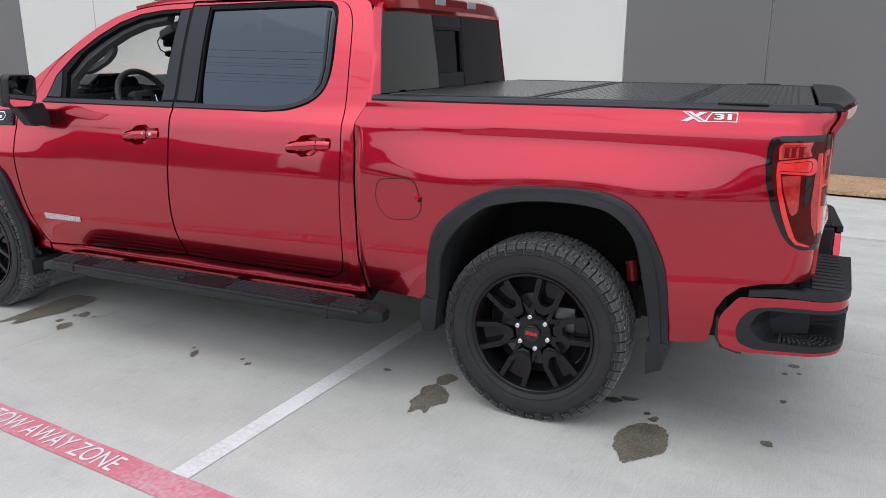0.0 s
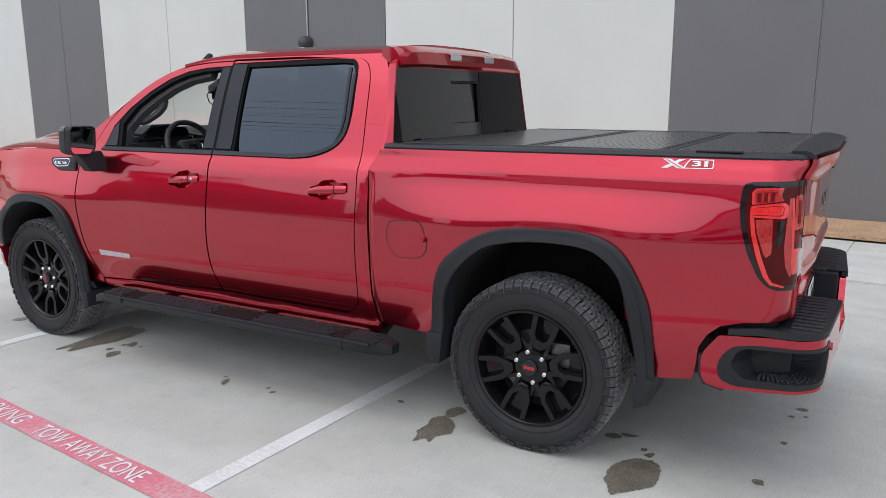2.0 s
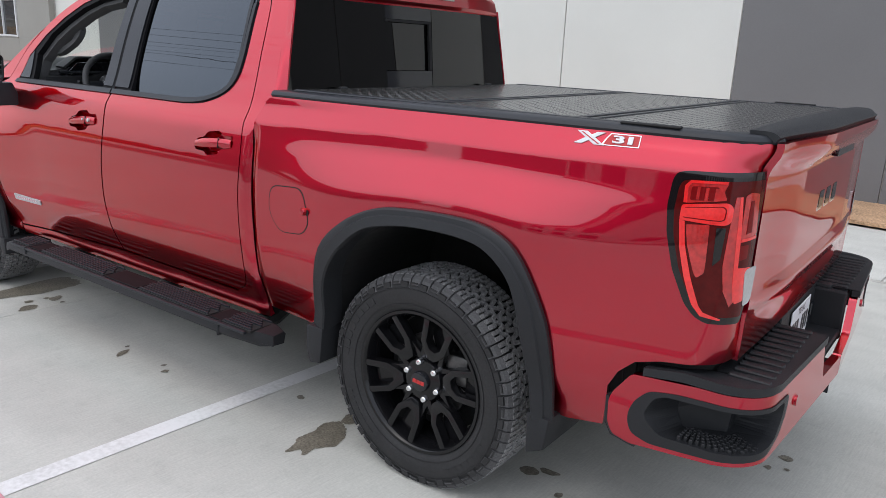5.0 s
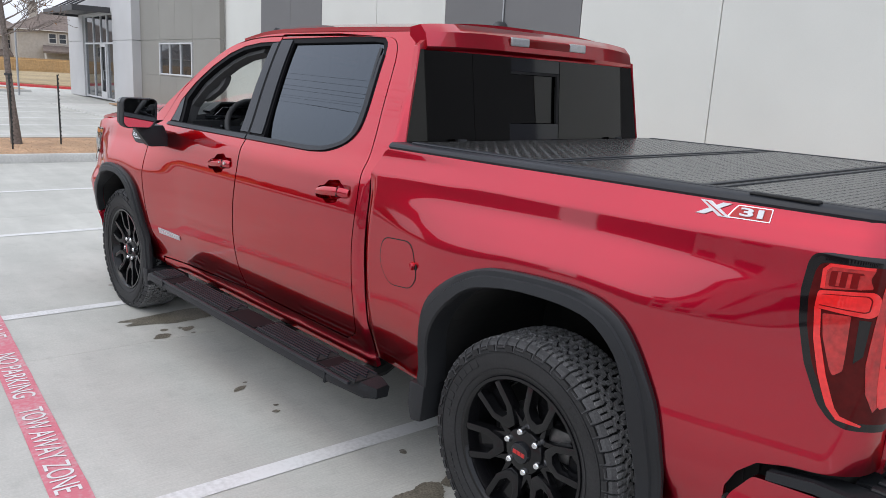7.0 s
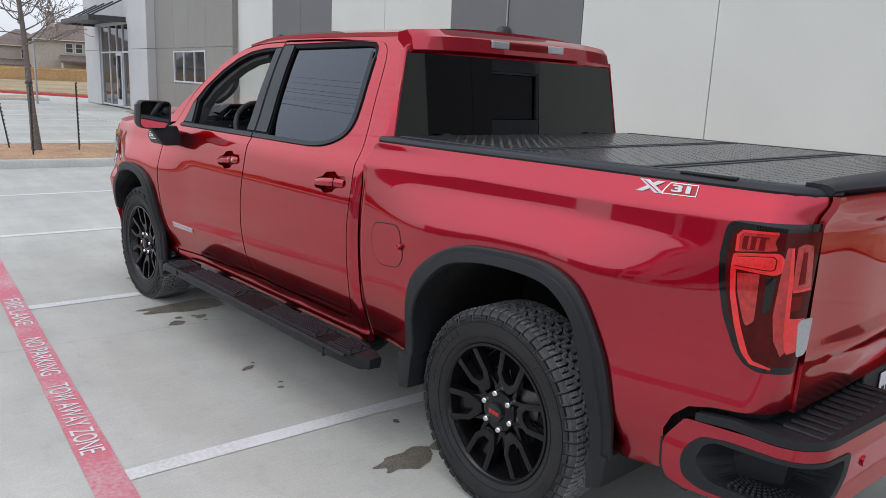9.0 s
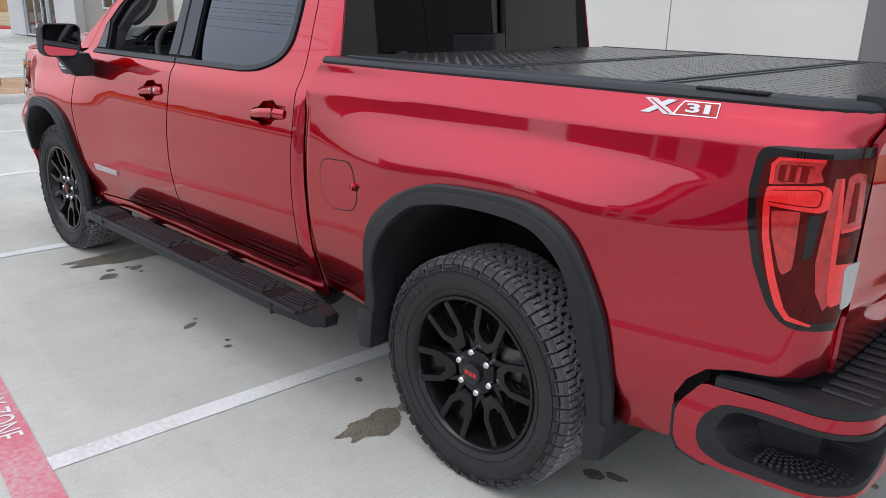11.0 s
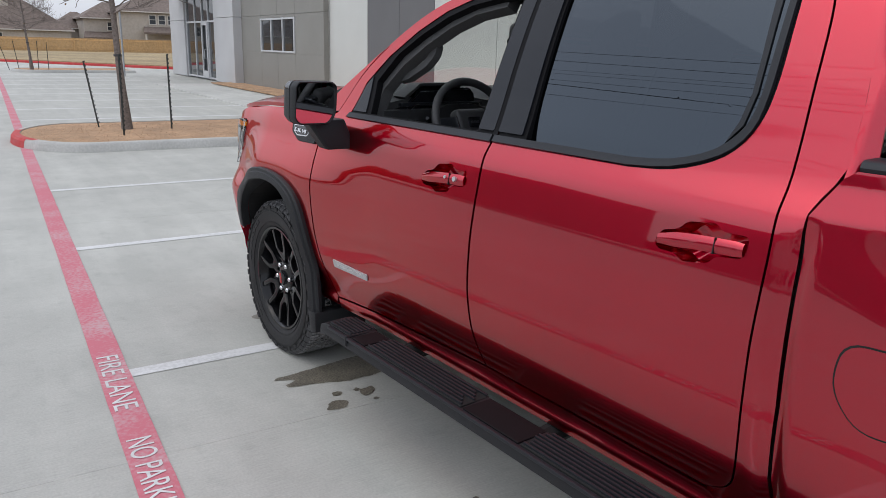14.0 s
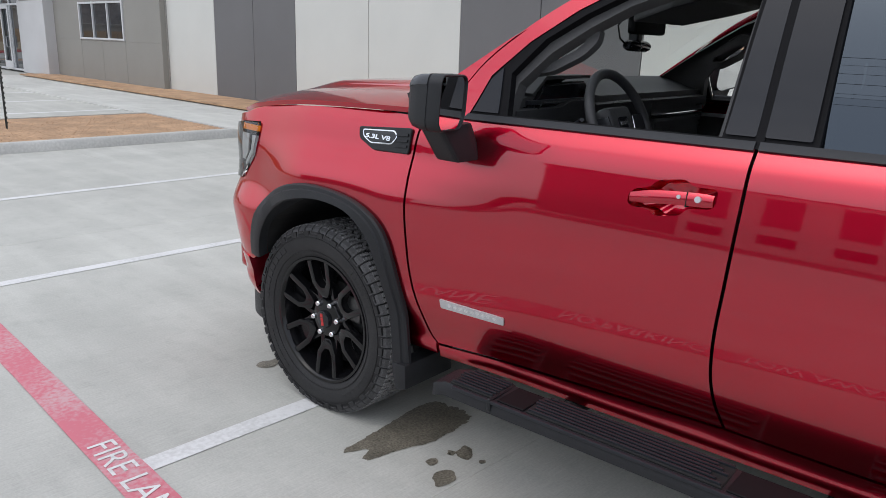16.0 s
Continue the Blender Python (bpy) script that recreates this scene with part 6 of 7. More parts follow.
part("trim_badge", box((1.10, 1.42, 0.875), (1.114, 1.62, 0.90), 0.003, 1), M_CHROME, tailgate)

# ---- rear bumper ----
BS, BR, BA = 1.10, 0.135, 1.52


def bumper_skin(s, z):
    o = 0.050 + 0.006 * (1 - ((z - 0.64) / 0.14) ** 2)
    if s <= BS:
        return Vector((s, -o, z))
    a = min((s - BS) / BR, BA)
    rest = s - BS - a * BR
    return Vector((BS + BR * math.sin(a) + rest * math.cos(a), -o + BR * (1 - math.cos(a)) + rest * math.sin(a), z))


def bumper_s(y):
    return BS + BR * BA + (y + 0.052 - BR * (1 - math.cos(BA)))


POCKET = [(0.866, 0.540), (0.852, 0.575), (0.853, 0.610), (0.868, 0.648), (0.908, 0.690), (0.99, 0.705), (1.10, 0.711), (1.30, 0.708), (1.43, 0.700), (1.42, 0.63), (1.37, 0.580), (1.26, 0.549), (1.10, 0.537), (1.0, 0.528), (0.922, 0.522)]
MOUTH = [(0.950, 0.560), (0.906, 0.600), (0.902, 0.620), (0.924, 0.670), (0.956, 0.688), (1.12, 0.697), (1.30, 0.694), (1.392, 0.687), (1.386, 0.640), (1.342, 0.592), (1.24, 0.570), (1.08, 0.563)]
sc, se = bumper_s(YC), bumper_s(0.60)
bumper = part("rear_bumper", box((0.96, 0.46, 0.54), (1.065, 2 * YC - 0.46, 0.74), 0.01, 1), M_DARK, truck, "red rear bumper with black corner steps")
part("bumper_beam", box((0.80, 0.10, 0.57), (0.97, 2 * YC - 0.10, 0.755), 0.01, 1), M_DARK, bumper)
recess = part("plate_recess_wall", box((0.98, 1.235, 0.55), (1.165, 1.275, 0.778), 0.012, 2), M_PLASTIC, bumper, "black plate recess wall")
part("trailer_socket", box((1.085, 1.222, 0.655), (1.125, 1.236, 0.695), 0.006, 2), M_GLOSS, recess, "small black trailer socket")
for far in (False, True):
    g = (lambda y: 2 * YC - y) if far else (lambda y: y)
    red = fillet([(0.865, 0.500), (0.806, 0.514), (0.788, 0.55), (0.786, 0.625), (0.797, 0.655), (0.850, 0.727), (0.93, 0.734), (1.05, 0.744), (1.20, 0.745), (se, 0.738), (se + 0.06, 0.600), (sc, 0.600), (sc, 0.525), (1.5, 0.532), (1.3, 0.535), (1.15, 0.527), (1.0, 0.512)], 0.012, 3)
    panel("bumper_shell", red, M_RED, bumper, bumper_skin, holes=[fillet(POCKET, 0.02, 3)], thick=0.03, far=far, step=0.03, label="red bumper shell")
    panel("bumper_edge", [(0.880, 0.492), (0.862, 0.493), (0.799, 0.508), (0.778, 0.548), (0.776, 0.635), (0.786, 0.635), (0.788, 0.55), (0.806, 0.514), (0.865, 0.500), (0.880, 0.500)], M_PLASTIC, bumper, bumper_skin, off=-0.002, thick=0.03, far=far)
    panel("step_surround", fillet(POCKET, 0.02, 3), M_PLASTIC, bumper, lambda s, z: bumper_skin(s, z), off=0.003, holes=[fillet(MOUTH, 0.02, 3)], thick=0.03, far=far, step=0.03, label="black step surround")
    bm = bmesh.new()
    loop = fillet(MOUTH, 0.02, 3)
    def deep(s, z, d, far=far):
        p = on_skin(bumper_skin, s, z, 0.003)
        c = Vector((1.02, 0.14, z))
        q = p.lerp(c, d)
        return Vector((q.x, 2 * YC - q.y if far else q.y, q.z))
    rings = [[bm.verts.new(deep(s, z, d)) for s, z in loop] for d in (0.0, 0.12, 0.55)]
    for p, q in zip(rings, rings[1:]):
        n = len(p)
        for k in range(n):
            bm.faces.new((p[k], p[(k + 1) % n], q[(k + 1) % n], q[k]))
    bm.faces.new(rings[2])
    bmesh.ops.recalc_face_normals(bm, faces=bm.faces)
    part("step_pocket", bm, M_PLASTIC, bumper, "black corner step pocket")
    bm = bmesh.new()
    for i in range(17):
        for j in range(5):
            s = 1.01 + 0.019 * i
            p = deep(s, 0.571, 0.06 + 0.085 * j + 0.04 * (i % 2))
            add_box(bm, (p.x - 0.0055, p.y - 0.004, p.z - 0.01), (p.x + 0.0055, p.y + 0.004, p.z + 0.006), 0.0015, 1)
    part("step_grip", bm, M_PLASTIC, bumper, "raised honeycomb grip")["kind"] = "stuff"
    panel("bumper_top_edge", [(0.885, 0.734), (0.885, 0.758), (1.0, 0.776), (1.20, 0.774), (se, 0.768), (se, 0.742), (1.20, 0.749), (1.0, 0.748)], M_PLASTIC, bumper, bumper_skin, off=0.006, thick=0.03, far=far)

    bm = bmesh.new()

    def pad(u, v, far=far):
        q = 0.885 + (se - 0.885) * u
        p = on_skin(bumper_skin, q, 0.79, 0.004) - normal_of(bumper_skin, q, 0.79) * 0.10 * v
        return Vector((p.x, 2 * YC - p.y if far else p.y, 0.756 + 0.016 * ease(0.885, 1.10, q) - 0.004 * v))
    add_grid(bm, pad, 40, 3, far)
    add_box(bm, (1.06, min(g(0.07), g(0.60)), 0.745), (1.222, max(g(0.07), g(0.60)), 0.7665))
    part("bumper_pad", bm, M_PLASTIC, bumper, "black ribbed bumper step pad", True)
    bm = bmesh.new()
    for k in range(11):
        y = 0.05 + 0.053 * k
        add_box(bm, (1.10, g(y) - 0.013, 0.764), (1.218, g(y) + 0.013, 0.7765), 0.004, 1)
    part("pad_ribs", bm, M_PLASTIC, bumper)
    part("bumper_end_wall", box((1.085, min(g(0.60), g(0.635)), 0.56), (1.226, max(g(0.60), g(0.635)), 0.762), 0.008), M_PLASTIC, bumper)
    bm = bmesh.new()
    p = on_skin(bumper_skin, bumper_s(0.30), 0.64, 0.002)
    add_prism(bm, [(g(0.30) + 0.017 * math.cos(k * 0.524), 0.64 + 0.017 * math.sin(k * 0.524)) for k in range(12)], p.x - 0.01, p.x + 0.004, lambda u, v, d: Vector((d, u, v)))
    part("parking_sensor", bm, M_RED, bumper)
part("plate_recess", box((1.07, 0.636, 0.56), (1.108, 2 * YC - 0.636, 0.80), 0.004, 1), M_PLASTIC, bumper)
part("centre_step", box((1.09, 0.636, 0.575), (1.226, 2 * YC - 0.636, 0.606), 0.006, 1), M_PLASTIC, bumper)
plate = part("number_plate", box((1.112, 0.782, 0.612), (1.117, 1.087, 0.764), 0.002, 1), M_PLATE, bumper, "white number plate, its number as bars")
bm = lettering("TEXAS", 0.026, 0.11)
for v in bm.verts:
    v.co = Vector((1.1176 + v.co.z * 0.3, 0.88 + v.co.x, 0.729 + v.co.y))
part("plate_words", bm, M_LETTER, bumper)
for k in range(7):
    if k != 3:
        part("plate_bar", box((1.1172, 0.80 + 0.040 * k, 0.640), (1.1182, 0.826 + 0.040 * k, 0.712)), M_LETTER, bumper)
part("plate_lamp", box((1.108, 0.70, 0.64), (1.135, 0.75, 0.72), 0.006), M_DARK, bumper)
part("recess_socket", box((1.108, 1.14, 0.66), (1.118, 1.19, 0.71), 0.004, 1), M_GLOSS, bumper)
hitch = bmesh.new()
for lo, hi in (((1.10, YC - 0.045, 0.47), (1.255, YC + 0.045, 0.482)), ((1.10, YC - 0.045, 0.548), (1.255, YC + 0.045, 0.56)), ((1.10, YC - 0.045, 0.47), (1.255, YC - 0.033, 0.56)), ((1.10, YC + 0.033, 0.47), (1.255, YC + 0.045, 0.56)), ((1.23, YC - 0.055, 0.46), (1.262, YC - 0.045, 0.57)), ((1.15, YC - 0.033, 0.482), (1.18, YC + 0.033, 0.548))):
    add_box(hitch, lo, hi)
part("tow_hitch", hitch, M_TRIM, truck, "black square tow hitch receiver")
bm = bmesh.new()
add_tube(bm, [(1.20, YC - 0.16 + 0.035 * math.cos(k * 0.628), 0.50 + 0.03 * math.sin(k * 0.628)) for k in range(11)], 0.008, 6, False)
part("chain_loop", bm, M_TRIM, truck)

# ---- mirrors ----
MIRROR_FACE = [(-0.318, 1.492), (-0.300, 1.512), (-0.112, 1.506), (-0.088, 1.488), (-0.092, 1.372), (-0.128, 1.330), (-0.296, 1.338), (-0.322, 1.362)]


def mirror_place(u, v, d, far, shrink=1.0):
    """The mirror head: a tilted opening at the back, tapering towards the front."""
    u, v = -0.205 + (u + 0.205) * shrink, 1.422 + (v - 1.422) * shrink
    x = -2.868 - 0.34 * (u + 0.205) + 0.06 * (v - 1.42) - d
    return Vector((x, 2 * YC - u if far else u, v))


for far in (False, True):
    g = (lambda y: 2 * YC - y) if far else (lambda y: y)
    outline = fillet(MIRROR_FACE, 0.022, 5)
    bm = bmesh.new()
    rings = [[bm.verts.new(mirror_place(u, v, d, far, k)) for u, v in outline] for d, k in ((0.014, 0.91), (0.002, 0.925), (-0.003, 0.945), (-0.002, 0.975), (0.006, 1.0), (0.046, 1.0), (0.047, 0.985), (0.051, 0.985), (0.052, 1.0), (0.090, 0.97), (0.120, 0.90), (0.136, 0.78), (0.142, 0.5), (0.143, 0.05))]
    for p, q in zip(rings, rings[1:]):
        n = len(p)
        for k in range(n):
            bm.faces.new((p[k], p[(k + 1) % n], q[(k + 1) % n], q[k]))
    bm.faces.new(rings[-1])
    bmesh.ops.recalc_face_normals(bm, faces=bm.faces)
    mirror = part("wing_mirror", bm, M_PLASTIC, truck, "black door mirror housing", True)
    bm = bmesh.new()
    add_prism(bm, [(-0.205 + (u + 0.205) * 0.92, 1.422 + (v - 1.422) * 0.92) for u, v in outline], 0.004, 0.010, lambda u, v, d: mirror_place(u, v, d, far))
    part("mirror_glass", bm, M_MIRROR, mirror, "mirror glass")
    bm = bmesh.new()
    upper = [(u, v) for u, v in outline if v > 1.40]
    rings = [[bm.verts.new(mirror_place(u, v, d, far, k)) for u, v in upper] for d, k in ((0.053, 1.012), (0.090, 0.985), (0.121, 0.912), (0.138, 0.79))]
    for p, q in zip(rings, rings[1:]):
        for k in range(len(p) - 1):
            bm.faces.new((p[k], p[k + 1], q[k + 1], q[k]))
    bmesh.ops.recalc_face_normals(bm, faces=bm.faces)
    part("mirror_cap", bm, M_GLOSS, mirror, "gloss black mirror cap", True)
    bm = bmesh.new()
    add_prism(bm, fillet([(-3.0, -0.225), (-2.900, -0.235), (-2.900, -0.10), (-2.910, -0.050), (-3.06, -0.045), (-3.05, -0.12)], 0.018, 3), 0, 1, lambda u, v, d: Vector((u + 0.015 * d, g(v * (1 - 0.22 * d) + 0.035 * d), 1.350 - 0.125 * d)), 0.010)
    part("mirror_foot", bm, M_PLASTIC, mirror, "black mirror foot", True)

# ---- mud flaps and underbody ----
for far in (False, True):
    g = (lambda y: 2 * YC - y) if far else (lambda y: y)
    for pts, y0, y1 in (([(0.515, 0.50), (0.600, 0.49), (0.585, 0.375), (0.520, 0.345)], -0.075, 0.20), ([(-0.515, 0.54), (-0.425, 0.54), (-0.440, 0.385), (-0.500, 0.375), (-0.520, 0.44)], -0.085, 0.05), ([(-3.238, 0.40), (-3.165, 0.40), (-3.160, 0.30), (-3.215, 0.285)], -0.084, 0.20)):
        bm = bmesh.new()
        add_prism(bm, pts, g(y0), g(y1), lambda u, v, d: Vector((u, d, v)), 0.010)
        part("mud_flap", bm, M_PLASTIC, truck, "moulded black mud flap", True)
    part("frame_rail", box((-4.3, min(g(0.42), g(0.56)), 0.42), (1.10, max(g(0.42), g(0.56)), 0.58), 0.02), M_DARK, truck)
    bm = bmesh.new()
    add_tube(bm, [(0.40, g(0.40), 0.42), (0.36, g(0.42), 0.60)], 0.018, 8)
    shock = part("shock_absorber", bm, M_DARK, truck)
    bm = bmesh.new()
    add_tube(bm, [(0.365, g(0.40), 0.60), (0.345, g(0.42), 0.69)], 0.026, 10)
    part("shock_sleeve", bm, M_BADGE_RED, shock, "red shock sleeve", True)
part("cab_floor", box((-3.15, 0.06, 0.50), (-0.80, 2 * YC - 0.06, 0.56)), M_DARK, truck)
part("firewall", box((-3.30, 0.06, 0.55), (-3.20, 2 * YC - 0.06, 1.372)), M_DARK, truck)
part("fuel_tank", box((-2.1, 0.62, 0.36), (-0.9, 1.2, 0.52), 0.04), M_DARK, truck)
part("spare_wheel", spin([(0.1, 0.0), (0.36, 0.0), (0.39, 0.08), (0.36, 0.2), (0.1, 0.2)], 24), M_DARK, truck).matrix_local = pose(0.68, YC, 0.60, 90)
part("engine_sump", box((-4.2, 0.5, 0.32), (-3.2, 1.4, 0.60), 0.05), M_DARK, truck)
for x in WHEELS_X:
    bm = bmesh.new()
    add_tube(bm, [(x, 0.15, 0.41), (x, 2 * YC - 0.15, 0.41)], 0.05, 10)
    add_box(bm, (x - 0.14, YC - 0.15, 0.28), (x + 0.14, YC + 0.15, 0.54), 0.06)
    part("axle", bm, M_DARK, truck)

# ---- wheels ----
HUB_Z, TYRE_R = 0.412, 0.428


def tyre_mesh():
    prof = [(0.272, 0.010), (0.283, 0.000), (0.300, -0.012), (0.330, -0.022), (0.365, -0.025), (0.390, -0.019), (0.405, -0.006), (0.413, 0.012), (0.4155, 0.05), (0.416, 0.115), (0.4155, 0.18), (0.413, 0.218), (0.405, 0.236), (0.39, 0.249), (0.35, 0.254), (0.30, 0.242), (0.272, 0.22)]
    bm = spin(prof, 96)
    for v in bm.verts:
        v.co.z = max(v.co.z, -HUB_Z + 0.002)
    return bm


def tread_mesh():
    """Staggered angular blocks round the tyre, with shoulder lugs that reach down the sidewall."""
    rng = random.Random(3)
    verts, faces = [], []

    def block(outline, r0, r1, shrink=0.86):
        k, n = len(verts), len(outline)
        cx, cy = sum(p[0] for p in outline) / n, sum(p[1] for p in outline) / n
        for r, f in ((r0, 0.94), (r1, shrink)):
            for a, y in outline:
                aa, yy = cx + (a - cx) * f, cy + (y - cy) * f
                rr = r - max(0.0, abs(yy - 0.115) - 0.085) ** 2 * 3.5
                verts.append((rr * math.cos(aa), yy, max(rr * math.sin(aa), -HUB_Z + 0.001)))
        faces.append(tuple(range(k + n, k + 2 * n)))
        for i in range(n):
            j = (i + 1) % n
            faces.append((k + i, k + j, k + n + j, k + n + i))
    n = 56
    pitch = 2 * math.pi / n
    for i in range(n):
        a0 = i * pitch
        for row, (y, w, stag) in enumerate(((0.024, 0.046, 0.0), (0.066, 0.034, 0.55), (0.115, 0.060, 0.1), (0.164, 0.034, 0.6), (0.206, 0.046, 0.15))):
            for half in (0, 1):
                a = a0 + (stag + half * 0.5) * pitch + rng.uniform(-0.03, 0.03) * pitch
                t = 0.25 * pitch * rng.uniform(0.74, 0.84)
                sk = (0.16 if (row + half) % 2 else -0.12) * pitch * (row in (1, 2, 3))
                h = w / 2 * rng.uniform(0.93, 0.98)
                top = TYRE_R - (0.0015 if half else 0.0)
                for p, q in ((-1.0, -0.07), (0.07, 1.0)):
                    y0, y1 = y + h * p, y + h * q
                    m0, m1 = a + sk * p, a + sk * q
                    block([(m0 - t, y0), (m0 + t * 0.3, y0 - 0.002), (m0 + t, y0 + 0.003), (m1 + t, y1), (m1 - t * 0.2, y1 + 0.002), (m1 - t, y1 - 0.003)], 0.409, top, 0.86)
    return sheet(verts, faces)


def shoulder_mesh():
    """Lugs that reach from the tread down the sidewall."""
    verts, faces = [], []
    n = 56
    pitch = 2 * math.pi / n
    for i in range(n):
        a0 = (i + 0.25) * pitch
        for side in (-1, 1):
            y0, y1 = (0.004, -0.024) if side < 0 else (0.226, 0.254)
            long = 0.380 if i % 2 else 0.393
            k = len(verts)
            t = 0.43 * pitch
            for rr, y, out in ((0.424, y0, 0.0), (0.412, (y0 * 0.55 + y1 * 0.45), 0.003), (long, y1, 0.0005)):
                for s in (-1, 1):
                    aa = a0 + s * t * (1.0 if rr > 0.4 else 0.8)
                    verts.append((rr * math.cos(aa), y + side * out, max(rr * math.sin(aa), -HUB_Z + 0.001)))
            for rr, y in ((0.408, y0), (long - 0.004, y1 - side * 0.004)):
                for s in (-1, 1):
                    aa = a0 + s * t * 1.1
                    verts.append((rr * math.cos(aa), y, max(rr * math.sin(aa), -HUB_Z + 0.001)))
            faces += [(k, k + 1, k + 3, k + 2), (k + 2, k + 3, k + 5, k + 4), (k + 6, k, k + 2, k + 4, k + 8), (k + 7, k + 9, k + 5, k + 3, k + 1), (k + 4, k + 5, k + 9, k + 8), (k + 6, k + 7, k + 1, k)]
    return sheet(verts, faces)


def sheet(verts, faces):
    me = bpy.data.meshes.new("tread_blocks")
    me.from_pydata(verts, [], faces)
    bm = bmesh.new()
    bm.from_mesh(me)
    bpy.data.meshes.remove(me)
    bmesh.ops.recalc_face_normals(bm, faces=bm.faces)
    return bm


def ring_block(bm, r0, r1, a0, a1, y0, y1, n=6):
    """A raised bar that follows the sidewall."""
    lo, hi = [], []
    for k in range(n + 1):
        a = a0 + (a1 - a0) * k / n
        for lst, r in ((lo, r0), (hi, r1)):
            lst.append((bm.verts.new((r * math.cos(a), y0, r * math.sin(a))), bm.verts.new((r * math.cos(a), y1, r * math.sin(a)))))
    for k in range(n):
        bm.faces.new((lo[k][1], lo[k + 1][1], hi[k + 1][1], hi[k][1]))
        bm.faces.new((lo[k][0], lo[k][1], hi[k][1], hi[k][0])) if k == 0 else None
        bm.faces.new((lo[k][0], lo[k + 1][0], lo[k + 1][1], lo[k][1]))
        bm.faces.new((hi[k][1], hi[k + 1][1], hi[k + 1][0], hi[k][0]))


def wheel(x, y, z, parent, turn, flip):
    rim = part("wheel", spin([(0.270, 0.012), (0.284, 0.000), (0.287, -0.004), (0.284, -0.009), (0.273, -0.008), (0.266, 0.000), (0.262, 0.014), (0.256, 0.030), (0.246, 0.060), (0.240, 0.20), (0.262, 0.22)], 72), M_RIM, parent, "gloss black six-spoke alloy wheel with a rugged tyre", True)
    part("tyre", tyre_mesh(), M_RUBBER, rim, "black all-terrain tyre", True)
    part("tread", tread_mesh(), M_TREAD, rim)["kind"] = "stuff"
    part("tread_shoulder", shoulder_mesh(), M_SHOULDER, rim)["kind"] = "stuff"
    bm = bmesh.new()
    for a0, a1, r0, r1 in ((0.35, 0.95, 0.338, 0.366), (2.2, 3.1, 0.338, 0.366), (3.5, 4.1, 0.338, 0.366), (5.2, 6.0, 0.338, 0.366)):
        k = 8
        for i in range(k):
            w = (a1 - a0) / k
            ring_block(bm, r0, r1, a0 + w * i, a0 + w * (i + 0.66), -0.018, -0.0256, 2)
    ring_block(bm, 0.3105, 0.3130, 0.0, 6.283, -0.012, -0.0192, 60)
    ring_block(bm, 0.3735, 0.3755, 0.0, 6.283, -0.018, -0.0265, 60)
    for i in range(56):
        a = 2 * math.pi * i / 56
        ring_block(bm, 0.380 if i % 2 else 0.388, 0.4005, a, a + 0.082, -0.012, -0.0262 if i % 2 else -0.0235, 2)
    bmesh.ops.recalc_face_normals(bm, faces=bm.faces)
    part("sidewall_relief", bm, M_RUBBER, rim, "raised sidewall bars")
    bm = bmesh.new()

    def face_y(r):
        return 0.030 - 0.030 * ease(0.06, 0.26, r)
    for k in range(6):
        a = radians(15 + 60 * k + turn)
        ca, sa = math.cos(a), math.sin(a)

        def place(u, v, d):
            r = math.hypot(u, v)
            return Vector((u * ca - v * sa, face_y(r) + d, u * sa + v * ca))
        half = [(0.267, 0.044), (0.168, 0.034), (0.142, 0.014)], [(0.267, 0.071), (0.158, 0.059), (0.116, 0.034), (0.095, 0.018)]
        loop = [(u, -v) for u, v in half[0]] + half[0][::-1] + half[1] + [(u, -v) for u, v in half[1][::-1]]
        add_prism(bm, loop, 0.0, 0.046, place, 0.0052)
        add_prism(bm, [(0.262, -0.050), (0.262, 0.050), (0.18, 0.040), (0.13, 0.015), (0.13, -0.015), (0.18, -0.040)], 0.050, 0.056, place)
        b = a + radians(30)
        cb, sb = math.cos(b), math.sin(b)

        def arm(u, v, d):
            return Vector((u * cb - v * sb, face_y(math.hypot(u, v)) + d, u * sb + v * cb))
        add_prism(bm, [(0.050, -0.026), (0.050, 0.026), (0.094, 0.019), (0.150, 0.040), (0.156, 0.030), (0.108, 0.0), (0.156, -0.030), (0.150, -0.040), (0.094, -0.019)], 0.012, 0.046, arm, 0.004)
    part("spokes", bm, M_RIM, rim, "gloss black U-shaped spokes", True)
    part("hub_disc", spin([(0.001, 0.022), (0.050, 0.022), (0.082, 0.030), (0.094, 0.048), (0.094, 0.09)], 40), M_RIM, rim, smooth=True)
    cap = part("hub_cap", spin([(0.001, 0.004), (0.032, 0.0045), (0.038, 0.007), (0.041, 0.014), (0.041, 0.03)], 36), M_GLOSS, rim, "black hub cap with a red bar", True)
    bm = bmesh.new()
    for i in range(3):
        add_box(bm, (-0.0275 + 0.0190 * i, 0.0022, -0.008), (-0.0105 + 0.0190 * i, 0.006, 0.008), 0.001, 1, Euler((0, radians(80 if x < -1 else 4), 0)).to_matrix().to_4x4())
    part("cap_emblem", bm, M_BADGE_RED, rim, "red emblem bars")
    for k in range(6):
        a = radians(45 + 60 * k + turn)
        bm = spin([(0.001, -0.003), (0.009, -0.0025), (0.0130, 0.001), (0.0142, 0.006), (0.0142, 0.03)], 14)
        bmesh.ops.translate(bm, vec=(0.076 * math.cos(a), 0.016, 0.075 * math.sin(a)), verts=bm.verts)
        part("lug_nut", bm, M_CHROME, rim, "chrome lug nut", True)
    part("brake_disc", spin([(0.08, 0.085), (0.170, 0.085), (0.172, 0.11), (0.08, 0.11)], 40), M_STEEL, rim, "grey brake disc", True)
